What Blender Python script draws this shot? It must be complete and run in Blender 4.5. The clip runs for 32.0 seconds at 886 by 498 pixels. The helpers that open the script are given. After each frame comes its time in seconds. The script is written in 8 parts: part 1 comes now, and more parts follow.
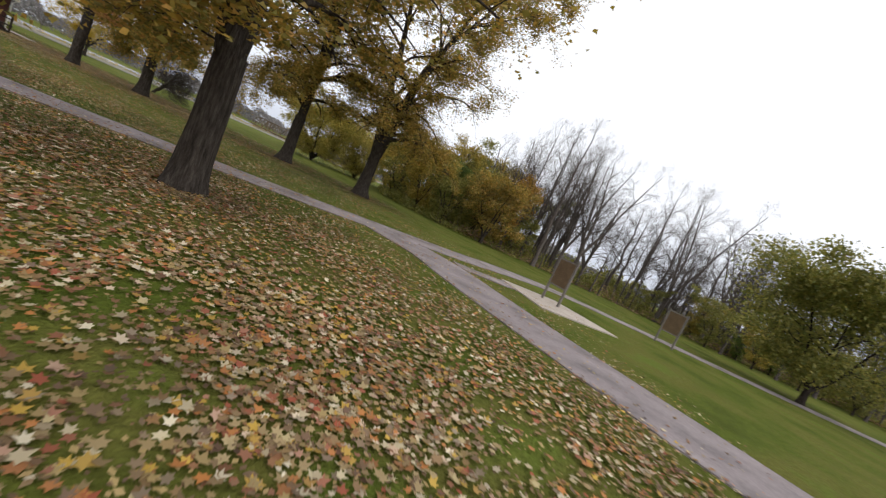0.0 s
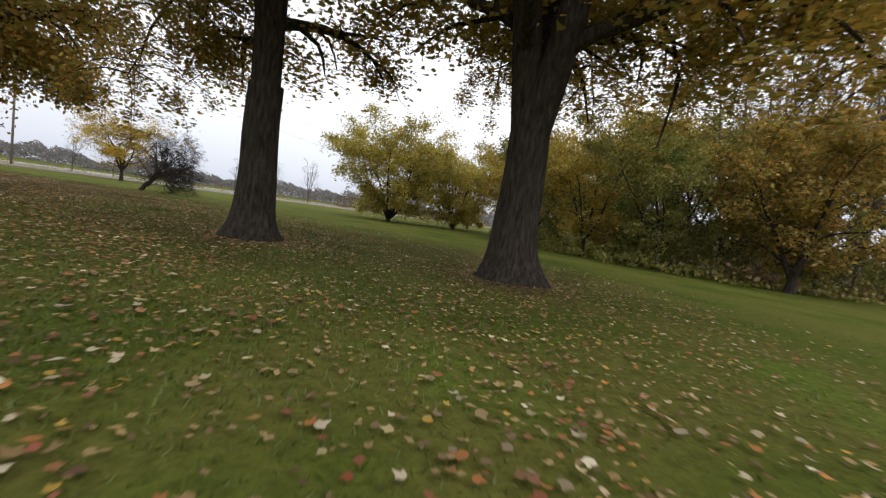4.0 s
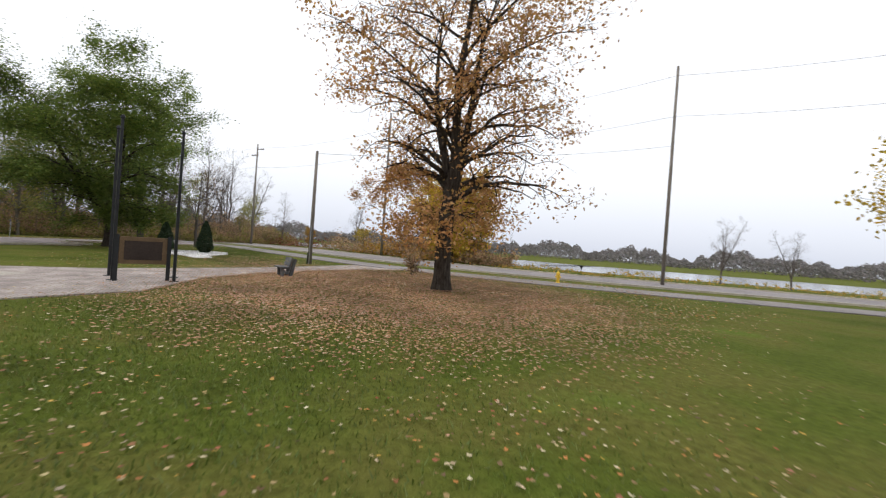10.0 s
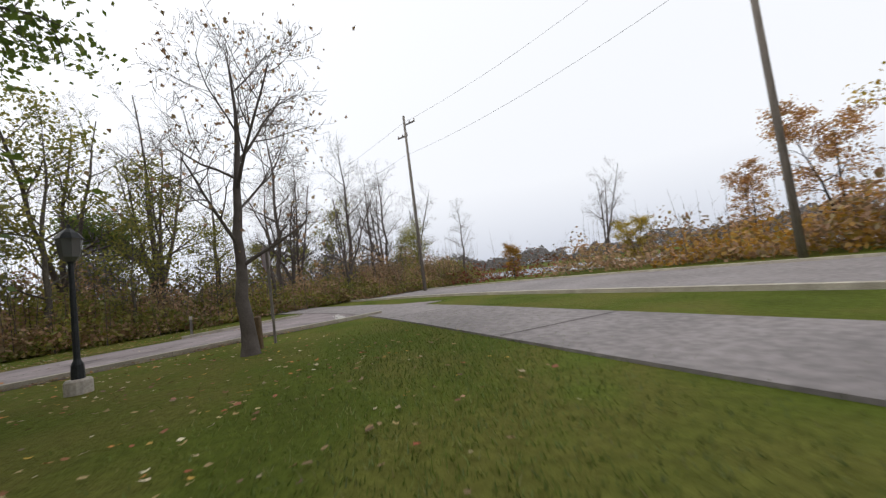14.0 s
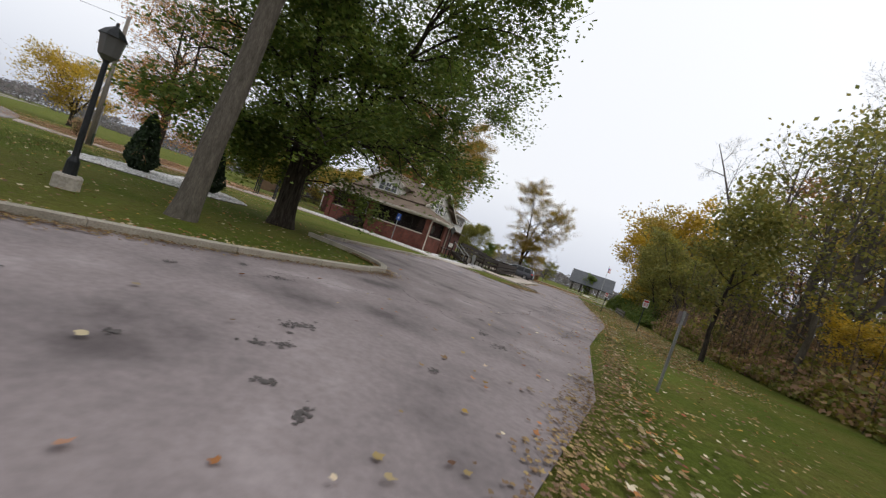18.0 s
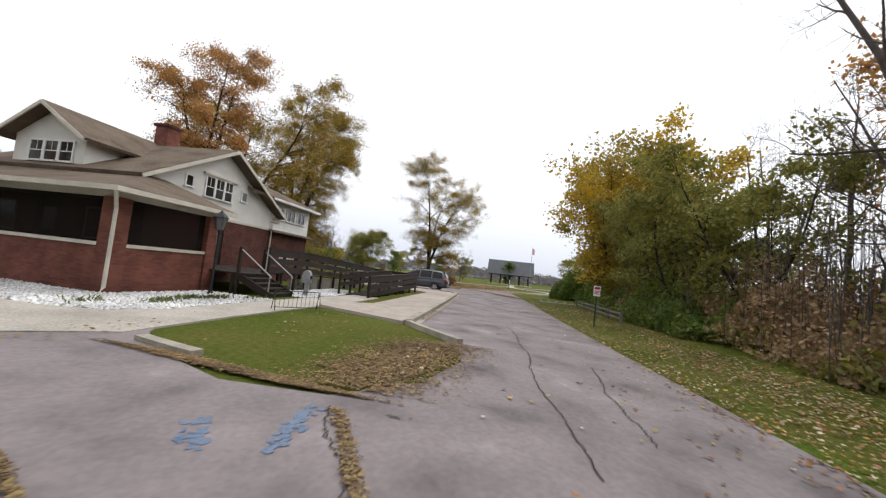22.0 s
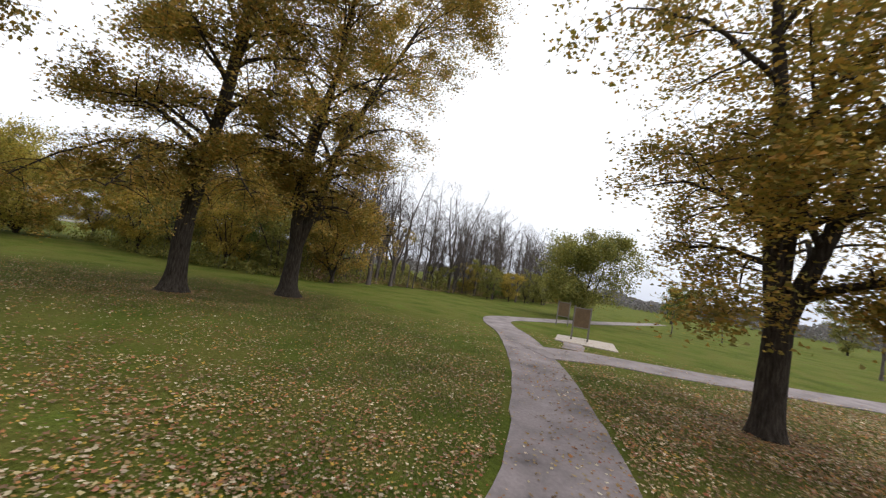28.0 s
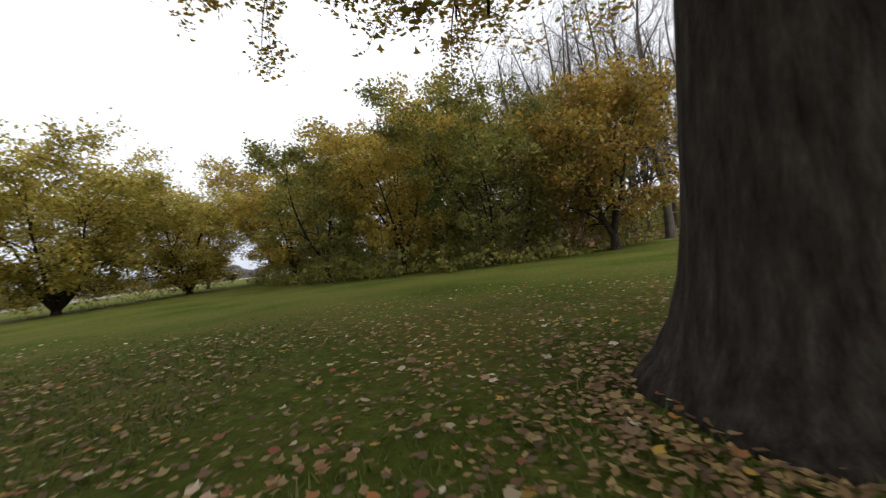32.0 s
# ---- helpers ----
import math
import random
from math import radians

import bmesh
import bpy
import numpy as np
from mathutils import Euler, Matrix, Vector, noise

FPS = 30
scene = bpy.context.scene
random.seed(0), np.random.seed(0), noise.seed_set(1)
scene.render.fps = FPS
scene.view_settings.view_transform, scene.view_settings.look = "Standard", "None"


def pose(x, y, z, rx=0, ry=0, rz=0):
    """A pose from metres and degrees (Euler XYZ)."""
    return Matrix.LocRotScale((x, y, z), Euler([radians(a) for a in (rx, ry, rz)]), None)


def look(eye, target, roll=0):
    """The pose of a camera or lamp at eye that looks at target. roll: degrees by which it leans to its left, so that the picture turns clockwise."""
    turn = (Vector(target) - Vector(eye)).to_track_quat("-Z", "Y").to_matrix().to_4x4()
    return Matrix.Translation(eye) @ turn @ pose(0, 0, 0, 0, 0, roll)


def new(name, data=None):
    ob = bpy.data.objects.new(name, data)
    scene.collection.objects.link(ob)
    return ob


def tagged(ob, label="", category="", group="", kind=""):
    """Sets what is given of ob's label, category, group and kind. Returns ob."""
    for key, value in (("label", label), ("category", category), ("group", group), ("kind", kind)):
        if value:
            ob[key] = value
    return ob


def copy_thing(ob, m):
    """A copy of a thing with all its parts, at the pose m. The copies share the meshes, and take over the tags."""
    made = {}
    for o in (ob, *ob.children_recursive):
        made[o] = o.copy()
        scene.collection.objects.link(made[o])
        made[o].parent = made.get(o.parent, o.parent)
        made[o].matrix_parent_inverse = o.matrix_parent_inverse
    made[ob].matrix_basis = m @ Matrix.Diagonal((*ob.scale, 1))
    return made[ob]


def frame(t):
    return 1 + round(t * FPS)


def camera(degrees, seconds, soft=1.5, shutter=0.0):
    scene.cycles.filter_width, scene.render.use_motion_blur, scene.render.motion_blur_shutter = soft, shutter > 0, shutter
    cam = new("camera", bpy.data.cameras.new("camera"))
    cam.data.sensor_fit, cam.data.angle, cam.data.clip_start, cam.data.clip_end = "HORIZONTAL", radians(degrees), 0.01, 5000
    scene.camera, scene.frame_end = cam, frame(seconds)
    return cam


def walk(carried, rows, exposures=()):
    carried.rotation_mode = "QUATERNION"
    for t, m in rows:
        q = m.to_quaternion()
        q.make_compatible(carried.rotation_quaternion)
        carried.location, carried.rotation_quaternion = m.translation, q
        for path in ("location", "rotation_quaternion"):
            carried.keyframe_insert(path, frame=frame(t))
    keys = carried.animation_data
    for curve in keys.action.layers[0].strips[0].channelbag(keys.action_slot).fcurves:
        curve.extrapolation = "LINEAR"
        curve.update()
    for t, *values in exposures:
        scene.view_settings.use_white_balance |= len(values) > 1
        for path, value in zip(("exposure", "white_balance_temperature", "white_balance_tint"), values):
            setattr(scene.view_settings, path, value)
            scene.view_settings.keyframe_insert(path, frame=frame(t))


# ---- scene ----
cam = camera(98.0, 32.0, soft=1.2, shutter=0.11)
PATH = [
    (0, (-4.818, -26.181, 1.959), (-3.872, -24.43, 1.759), 24.8),
    (0.5, (-3.482, -23.373, 1.716), (-2.945, -21.454, 1.541), 20.1),
    (1, (-2.795, -21.379, 1.724), (-2.431, -19.418, 1.578), 15.4),
    (1.5, (-2.507, -19.363, 1.785), (-2.055, -17.419, 1.657), 10.1),
    (2, (-2.374, -16.488, 1.586), (-1.831, -14.566, 1.48), 5.4),
    (2.5, (-2.003, -13.929, 1.419), (-1.486, -12.003, 1.271), 5.3),
    (4.5, (-0.35, -0.083, 1.023), (-0.07, 1.891, 0.862), 12.0),
    (5, (-0.808, 3.61, 0.886), (-0.951, 5.598, 0.721), 14.4),
    (5.5, (-1.132, 7.027, 0.86), (-1.899, 8.87, 0.728), 17.9),
    (6, (-3.212, 10.342, 0.991), (-4.401, 11.939, 0.804), 15.5),
    (6.5, (-5.95, 13.234, 1.044), (-7.424, 14.562, 0.784), 8.9),
    (7, (-9.234, 15.908, 1.266), (-10.829, 17.088, 1.014), 5.8),
    (7.5, (-12.743, 17.701, 1.397), (-14.275, 18.976, 1.225), -0.3),
    (8, (-16.131, 19.145, 1.426), (-17.416, 20.671, 1.292), -8.5),
    (8.5, (-19.048, 21.039, 1.511), (-20.142, 22.703, 1.327), -13.9),
    (9, (-22.517, 23.879, 1.636), (-23.63, 25.531, 1.456), -11.8),
    (9.5, (-26.754, 26.395, 1.652), (-28.132, 27.843, 1.584), -4.5),
    (10, (-30.396, 29.384, 1.664), (-32.122, 30.394, 1.656), 4.1),
    (10.5, (-33.564, 31.228, 1.713), (-35.494, 31.751, 1.677), 14.2),
    (11, (-36.396, 32.89, 1.562), (-38.393, 32.893, 1.437), 20.2),
    (11.5, (-39.299, 33.556, 1.223), (-41.296, 33.453, 1.166), 12.9),
    (12, (-45.104, 33.293, 1.044), (-47.099, 33.151, 1.063), 5.2),
    (12.5, (-50.3, 32.25, 0.83), (-52.275, 32.567, 0.842), -6.4),
    (13, (-54.173, 31.283, 0.888), (-56.038, 32.001, 0.949), -13.2),
    (13.5, (-59.3, 30.3, 1.08), (-61.172, 30.998, 1.175), -11.2),
    (15.5, (-79.307, 33.999, 1.605), (-80.02, 32.14, 1.797), 14.0),
    (16, (-82.122, 31.693, 1.687), (-81.965, 29.7, 1.76), 26.4),
    (16.5, (-83.182, 28.945, 1.663), (-82.35, 27.126, 1.638), 26.5),
    (17, (-83.461, 25.724, 1.508), (-82.064, 24.295, 1.433), 23.1),
    (17.5, (-82.571, 22.722, 1.498), (-80.814, 21.771, 1.41), 21.3),
    (18, (-80.889, 20.664, 1.257), (-78.958, 20.147, 1.225), 19.0),
    (18.5, (-79.0, 18.745, 1.46), (-77.004, 18.617, 1.464), 17.3),
    (19, (-77.124, 17.607, 1.497), (-75.127, 17.727, 1.49), 16.6),
    (19.5, (-75.061, 16.94, 1.371), (-73.069, 17.124, 1.354), 15.0),
    (20, (-73.2, 16.42, 1.42), (-71.204, 16.275, 1.454), 11.7),
    (20.5, (-70.711, 15.35, 1.269), (-68.801, 14.769, 1.381), 6.7),
    (21, (-67.923, 14.524, 1.213), (-66.142, 13.625, 1.354), 2.1),
    (21.5, (-65.333, 12.934, 1.356), (-63.601, 11.943, 1.492), 2.6),
    (22, (-62.908, 10.684, 1.623), (-61.135, 9.767, 1.746), 6.4),
    (22.5, (-60.342, 7.91, 2.01), (-58.475, 7.198, 2.095), 11.1),
    (23, (-57.682, 5.056, 2.288), (-55.739, 4.584, 2.332), 13.9),
    (23.5, (-55.12, 2.61, 2.528), (-53.139, 2.339, 2.531), 14.6),
    (24, (-52.233, 0.67, 2.764), (-50.239, 0.513, 2.758), 15.0),
    (24.5, (-48.26, -0.855, 3.098), (-46.263, -0.967, 3.132), 13.3),
    (25, (-44.38, -1.23, 3.13), (-42.39, -1.391, 3.244), 9.5),
    (25.5, (-39.414, -1.596, 3.328), (-37.428, -1.796, 3.452), 7.3),
    (27.5, (-21.388, -9.436, 3.242), (-19.4, -9.278, 3.392), 2.6),
    (28, (-17.923, -10.042, 2.869), (-15.982, -9.579, 2.992), 9.3),
    (28.5, (-14.039, -10.218, 2.41), (-12.214, -9.401, 2.455), 15.9),
    (29, (-10.676, -10.501, 2.054), (-9.061, -9.323, 2.034), 17.9),
    (29.5, (-7.552, -9.231, 1.511), (-6.256, -7.707, 1.515), 19.9),
    (30, (-5.808, -7.962, 1.048), (-4.851, -6.206, 1.047), 20.7),
    (30.5, (-2.481, -3.994, 0.977), (-1.845, -2.097, 0.961), 18.9),
    (31, (-1.331, -1.132, 0.865), (-0.706, 0.768, 0.885), 11.8),
    (31.5, (-0.502, 1.596, 0.809), (0.505, 3.322, 0.876), 0.1),
    (32, (0.199, 4.004, 0.895), (1.694, 5.332, 0.906), -7.1),
]
walk(cam, [(t, look(eye, target, roll)) for t, eye, target, roll in PATH], ((0.0, 0.1), (2.5, 0.15), (5.0, 0.2), (8.0, 0.18), (12.0, 0.1), (16.0, -0.1), (19.0, 0.0), (22.0, 0.2), (25.0, 0.2), (28.0, 0.24), (32.0, 0.22)))

# ---------- light ----------
world = bpy.data.worlds.new("overcast_sky")
scene.world = world
world.use_nodes = True
wn, wl = world.node_tree.nodes, world.node_tree.links
wn.clear()
sky = wn.new("ShaderNodeTexSky")
sky.sky_type, sky.sun_disc = "NISHITA", False
sky.sun_elevation, sky.sun_rotation = radians(38), radians(200)
sky.air_density, sky.dust_density, sky.ozone_density = 1.0, 4.0, 1.0
pale = wn.new("ShaderNodeHueSaturation")
pale.inputs["Saturation"].default_value = 0.22
cloud = wn.new("ShaderNodeMixRGB")
cloud.inputs[0].default_value = 0.72
cloud.inputs[2].default_value = (9.0, 9.15, 9.5, 1)
high = wn.new("ShaderNodeSeparateXYZ")
where = wn.new("ShaderNodeTexCoord")
grade = wn.new("ShaderNodeValToRGB")
grade.color_ramp.elements[0].position, grade.color_ramp.elements[0].color = 0.0, (0.72, 0.75, 0.83, 1)
grade.color_ramp.elements[1].position, grade.color_ramp.elements[1].color = 0.9, (1.12, 1.12, 1.12, 1)
step_ = grade.color_ramp.elements.new(0.2)
step_.color = (0.98, 0.985, 1.0, 1)
dim = wn.new("ShaderNodeMixRGB")
dim.blend_type = "MULTIPLY"
dim.inputs[0].default_value = 1.0
wl.new(where.outputs["Generated"], high.inputs[0])
wl.new(high.outputs["Z"], grade.inputs[0])
wl.new(grade.outputs[0], dim.inputs[2])
bg = wn.new("ShaderNodeBackground")
bg.inputs["Strength"].default_value = 0.13
wout = wn.new("ShaderNodeOutputWorld")
wl.new(sky.outputs[0], pale.inputs["Color"])
wl.new(pale.outputs[0], cloud.inputs[1])
wl.new(cloud.outputs[0], dim.inputs[1])
wl.new(dim.outputs[0], bg.inputs["Color"])
wl.new(bg.outputs[0], wout.inputs["Surface"])
sun = new("sun", bpy.data.lights.new("sun", "SUN"))
sun.data.energy, sun.data.angle, sun.data.color = 0.7, radians(40), (1.0, 0.97, 0.92)
sun.matrix_basis = look((0, 0, 30), (-9, 16, 0))

# ---------- helpers of this scene ----------
rnd = random.Random(7)


class Geo:
    """Vertices and faces of one mesh."""

    def __init__(self):
        self.v, self.f = [], []

    def add(self, verts, faces):
        n = len(self.v)
        self.v += [tuple(p) for p in verts]
        self.f += [tuple(i + n for i in face) for face in faces]
        return self

    def box(self, x0, y0, z0, x1, y1, z1, m=None, cut=0.0):
        if cut:
            c = cut
            ring = [(x0 + c, y0), (x1 - c, y0), (x1, y0 + c), (x1, y1 - c), (x1 - c, y1), (x0 + c, y1), (x0, y1 - c), (x0, y0 + c)]
            vs = [(x, y, z0) for x, y in ring] + [(x, y, z1 - c) for x, y in ring]
            top = [(min(max(x, x0 + c), x1 - c), min(max(y, y0 + c), y1 - c), z1) for x, y in ring]
            vs += top
            fs = [tuple(range(7, -1, -1)), tuple(range(16, 24))]
            for k in range(8):
                j = (k + 1) % 8
                fs += [(k, j, 8 + j, 8 + k), (8 + k, 8 + j, 16 + j, 16 + k)]
        else:
            vs = [(x, y, z) for z in (z0, z1) for x, y in ((x0, y0), (x1, y0), (x1, y1), (x0, y1))]
            fs = [(3, 2, 1, 0), (4, 5, 6, 7), (0, 1, 5, 4), (1, 2, 6, 5), (2, 3, 7, 6), (3, 0, 4, 7)]
        if m is not None:
            vs = [m @ Vector(p) for p in vs]
        return self.add(vs, fs)

    def beam(self, a, b, w, h, up=(0, 0, 1)):
        """A bar with a section w wide and h high from a to b."""
        a, b = Vector(a), Vector(b)
        d = (b - a).normalized()
        s = d.cross(Vector(up))
        s = s.normalized() if s.length > 1e-4 else Vector((1, 0, 0))
        t = s.cross(d)
        vs = [p + s * (w / 2 * i) + t * (h / 2 * j) for p in (a, b) for i, j in ((-1, -1), (1, -1), (1, 1), (-1, 1))]
        return self.add(vs, [(3, 2, 1, 0), (4, 5, 6, 7), (0, 1, 5, 4), (1, 2, 6, 5), (2, 3, 7, 6), (3, 0, 4, 7)])

    def tube(self, pts, radii, n=8, caps=True):
        rings, base = [], len(self.v)
        pts = [Vector(p) for p in pts]
        for k, p in enumerate(pts):
            d = (pts[min(k + 1, len(pts) - 1)] - pts[max(k - 1, 0)])
            d = d.normalized() if d.length > 1e-6 else Vector((0, 0, 1))
            s = d.cross(Vector((0, 0, 1)) if abs(d.z) < 0.95 else Vector((1, 0, 0))).normalized()
            t = s.cross(d)
            r = radii[k]
            for j in range(n):
                a = 2 * math.pi * j / n
                self.v.append(tuple(p + s * (r * math.cos(a)) + t * (r * math.sin(a))))
        for k in range(len(pts) - 1):
            for j in range(n):
                i = (j + 1) % n
                a = base + k * n
                self.f.append((a + j, a + i, a + n + i, a + n + j))
        if caps:
            self.f.append(tuple(base + j for j in range(n - 1, -1, -1)))
            self.f.append(tuple(base + (len(pts) - 1) * n + j for j in range(n)))
        return self

    def lathe(self, prof, n=16, at=(0, 0, 0)):
        base = len(self.v)
        for r, z in prof:
            for j in range(n):
                a = 2 * math.pi * j / n
                self.v.append((at[0] + r * math.cos(a), at[1] + r * math.sin(a), at[2] + z))
        for k in range(len(prof) - 1):
            for j in range(n):
                i = (j + 1) % n
                a = base + k * n
                self.f.append((a + j, a + i, a + n + i, a + n + j))
        self.f.append(tuple(base + j for j in range(n - 1, -1, -1)))
        self.f.append(tuple(base + (len(prof) - 1) * n + j for j in range(n)))
        return self

    def prism(self, poly, z0, z1):
        n = len(poly)
        area = sum(poly[i][0] * poly[(i + 1) % n][1] - poly[(i + 1) % n][0] * poly[i][1] for i in range(n))
        poly = poly if area > 0 else poly[::-1]
        vs = [(p[0], p[1], z0) for p in poly] + [(p[0], p[1], z1) for p in poly]
        fs = [tuple(range(n - 1, -1, -1)), tuple(range(n, 2 * n))]
        fs += [(k, (k + 1) % n, n + (k + 1) % n, n + k) for k in range(n)]
        return self.add(vs, fs)

    def slab(self, a, b, c, d, thick):
        """A flat four-cornered board, its upper face a, b, c, d seen from above anticlockwise."""
        a, b, c, d = (Vector(p) for p in (a, b, c, d))
        nrm = (b - a).cross(d - a).normalized() * thick
        return self.add([a - nrm, b - nrm, c - nrm, d - nrm, a, b, c, d],
                        [(3, 2, 1, 0), (4, 5, 6, 7), (0, 1, 5, 4), (1, 2, 6, 5), (2, 3, 7, 6), (3, 0, 4, 7)])

    def mesh(self, name, mat=None, smooth=False):
        me = bpy.data.meshes.new(name)
        me.from_pydata(self.v, [], self.f)
        if mat:
            me.materials.append(mat)
        if smooth:
            me.polygons.foreach_set("use_smooth", [True] * len(me.polygons))
        me.update()
        return me


def part(name, geo, mat, parent, label="", smooth=False):
    ob = new(name, geo.mesh(name, mat, smooth) if isinstance(geo, Geo) else geo)
    ob.parent = parent
    return tagged(ob, label)


def thing(name, label, category, m=None, group="", kind=""):
    ob = new(name)
    if m is not None:
        ob.matrix_basis = m
    return tagged(ob, label, category, group, kind)


def single(name, geo, mat, label, category, m=None, group="", kind="", smooth=False):
    ob = new(name, geo.mesh(name, mat, smooth) if isinstance(geo, Geo) else geo)
    if m is not None:
        ob.matrix_basis = m
    return tagged(ob, label, category, group, kind)


# the house stands square to the driveway: u runs along the drive, v away from it
HX, HY = -47.9, 14.1
HOUSE = pose(HX, HY, 0, 0, 0, -36.87)


def uv(u, v, z=0.0):
    return (HX + 0.8 * u + 0.6 * v, HY - 0.6 * u + 0.8 * v, z)


def uv2(pts):
    return [uv(u, v)[:2] for u, v in pts]


def curve(pts, step=1.0):
    """A smooth line through points, with about one point a step."""
    out = []
    P = [Vector((p[0], p[1], 0)) for p in pts]
    P = [2 * P[0] - P[1]] + P + [2 * P[-1] - P[-2]]
    for k in range(1, len(P) - 2):
        a, b, c, d = P[k - 1:k + 3]
        n = max(2, int((c - b).length / step))
        for j in range(n):
            t = j / n
            out.append(0.5 * ((2 * b) + (c - a) * t + (2 * a - 5 * b + 4 * c - d) * t * t + (3 * b - a - 3 * c + d) * t ** 3))
    out.append(P[-2])
    return out


def offset(line, dist):
    out = []
    for k, p in enumerate(line):
        d = (line[min(k + 1, len(line) - 1)] - line[max(k - 1, 0)]).normalized()
        out.append(Vector((p.x - d.y * dist, p.y + d.x * dist, 0)))
    return out


def ribbon(line, left, right, z0, z1, wob=0.0):
    """A strip along a line between two offsets (left positive), with thickness."""
    g = Geo()
    A, B = offset(line, left), offset(line, right)
    if wob:
        for k in range(len(A)):
            A[k] += Vector((noise.noise(A[k] * 0.9), noise.noise(A[k] * 0.9 + Vector((9, 9, 9))), 0)) * wob
            B[k] += Vector((noise.noise(B[k] * 0.9), noise.noise(B[k] * 0.9 + Vector((5, 5, 5))), 0)) * wob
    n = len(A)
    vs = [(p.x, p.y, z) for z in (z0, z1) for L in (A, B) for p in L]
    fs = []
    for k in range(n - 1):
        fs += [(2 * n + k, 3 * n + k, 3 * n + k + 1, 2 * n + k + 1), (k, k + 1, n + k + 1, n + k),
               (k + 1, k, 2 * n + k, 2 * n + k + 1), (n + k, n + k + 1, 3 * n + k + 1, 3 * n + k)]
    fs += [(0, n, 3 * n, 2 * n), (2 * n - 1, n - 1, 3 * n - 1, 4 * n - 1)]
    g.add(vs, fs)
    return g


# ---------- materials ----------
def mat(name, colors, scale=3.0, rough=0.8, metal=0.0, bump=0.0, bump_scale=40.0, fine=None, detail=6.0, spec=0.3, stretch=None, dist=0.03, grain=0.8):
    """Noise between colours (at scale per metre), a finer grain over it, and bump."""
    m = bpy.data.materials.new(name)
    m.use_nodes = True
    N, L = m.node_tree.nodes, m.node_tree.links
    b = N["Principled BSDF"]
    b.inputs["Roughness"].default_value, b.inputs["Metallic"].default_value = rough, metal
    b.inputs["Specular IOR Level"].default_value = spec
    tc = N.new("ShaderNodeTexCoord")
    src = tc.outputs["Object"]
    if stretch:
        mp = N.new("ShaderNodeMapping")
        mp.inputs["Scale"].default_value = stretch
        L.new(src, mp.inputs["Vector"])
        src = mp.outputs[0]
    no = N.new("ShaderNodeTexNoise")
    no.inputs["Scale"].default_value, no.inputs["Detail"].default_value = scale, detail
    L.new(src, no.inputs["Vector"])
    rp = N.new("ShaderNodeValToRGB")
    els = rp.color_ramp.elements
    n = len(colors)
    els[0].position, els[0].color = 0.28, (*colors[0], 1)
    els[1].position, els[1].color = 0.72, (*colors[-1], 1)
    for k in range(1, n - 1):
        e = els.new(0.28 + 0.44 * k / (n - 1))
        e.color = (*colors[k], 1)
    L.new(no.outputs["Fac"], rp.inputs[0])
    color = rp.outputs[0]
    gr = N.new("ShaderNodeTexNoise")
    gr.inputs["Scale"].default_value, gr.inputs["Detail"].default_value = fine or bump_scale, 4.0
    L.new(src, gr.inputs["Vector"])
    mr = N.new("ShaderNodeMapRange")
    mr.inputs["From Min"].default_value, mr.inputs["From Max"].default_value = 0.3, 0.7
    mr.inputs["To Min"].default_value, mr.inputs["To Max"].default_value = 0.72, 1.25
    L.new(gr.outputs["Fac"], mr.inputs[0])
    mx = N.new("ShaderNodeMixRGB")
    mx.blend_type = "MULTIPLY"
    mx.inputs[0].default_value = grain
    L.new(color, mx.inputs[1])
    L.new(mr.outputs[0], mx.inputs[2])
    L.new(mx.outputs[0], b.inputs["Base Color"])
    if bump:
        bp = N.new("ShaderNodeBump")
        bp.inputs["Strength"].default_value, bp.inputs["Distance"].default_value = bump, dist
        bn = N.new("ShaderNodeTexNoise")
        bn.inputs["Scale"].default_value, bn.inputs["Detail"].default_value = bump_scale, 5.0
        L.new(src, bn.inputs["Vector"])
        L.new(bn.outputs["Fac"], bp.inputs["Height"])
        L.new(bp.outputs[0], b.inputs["Normal"])
    return m


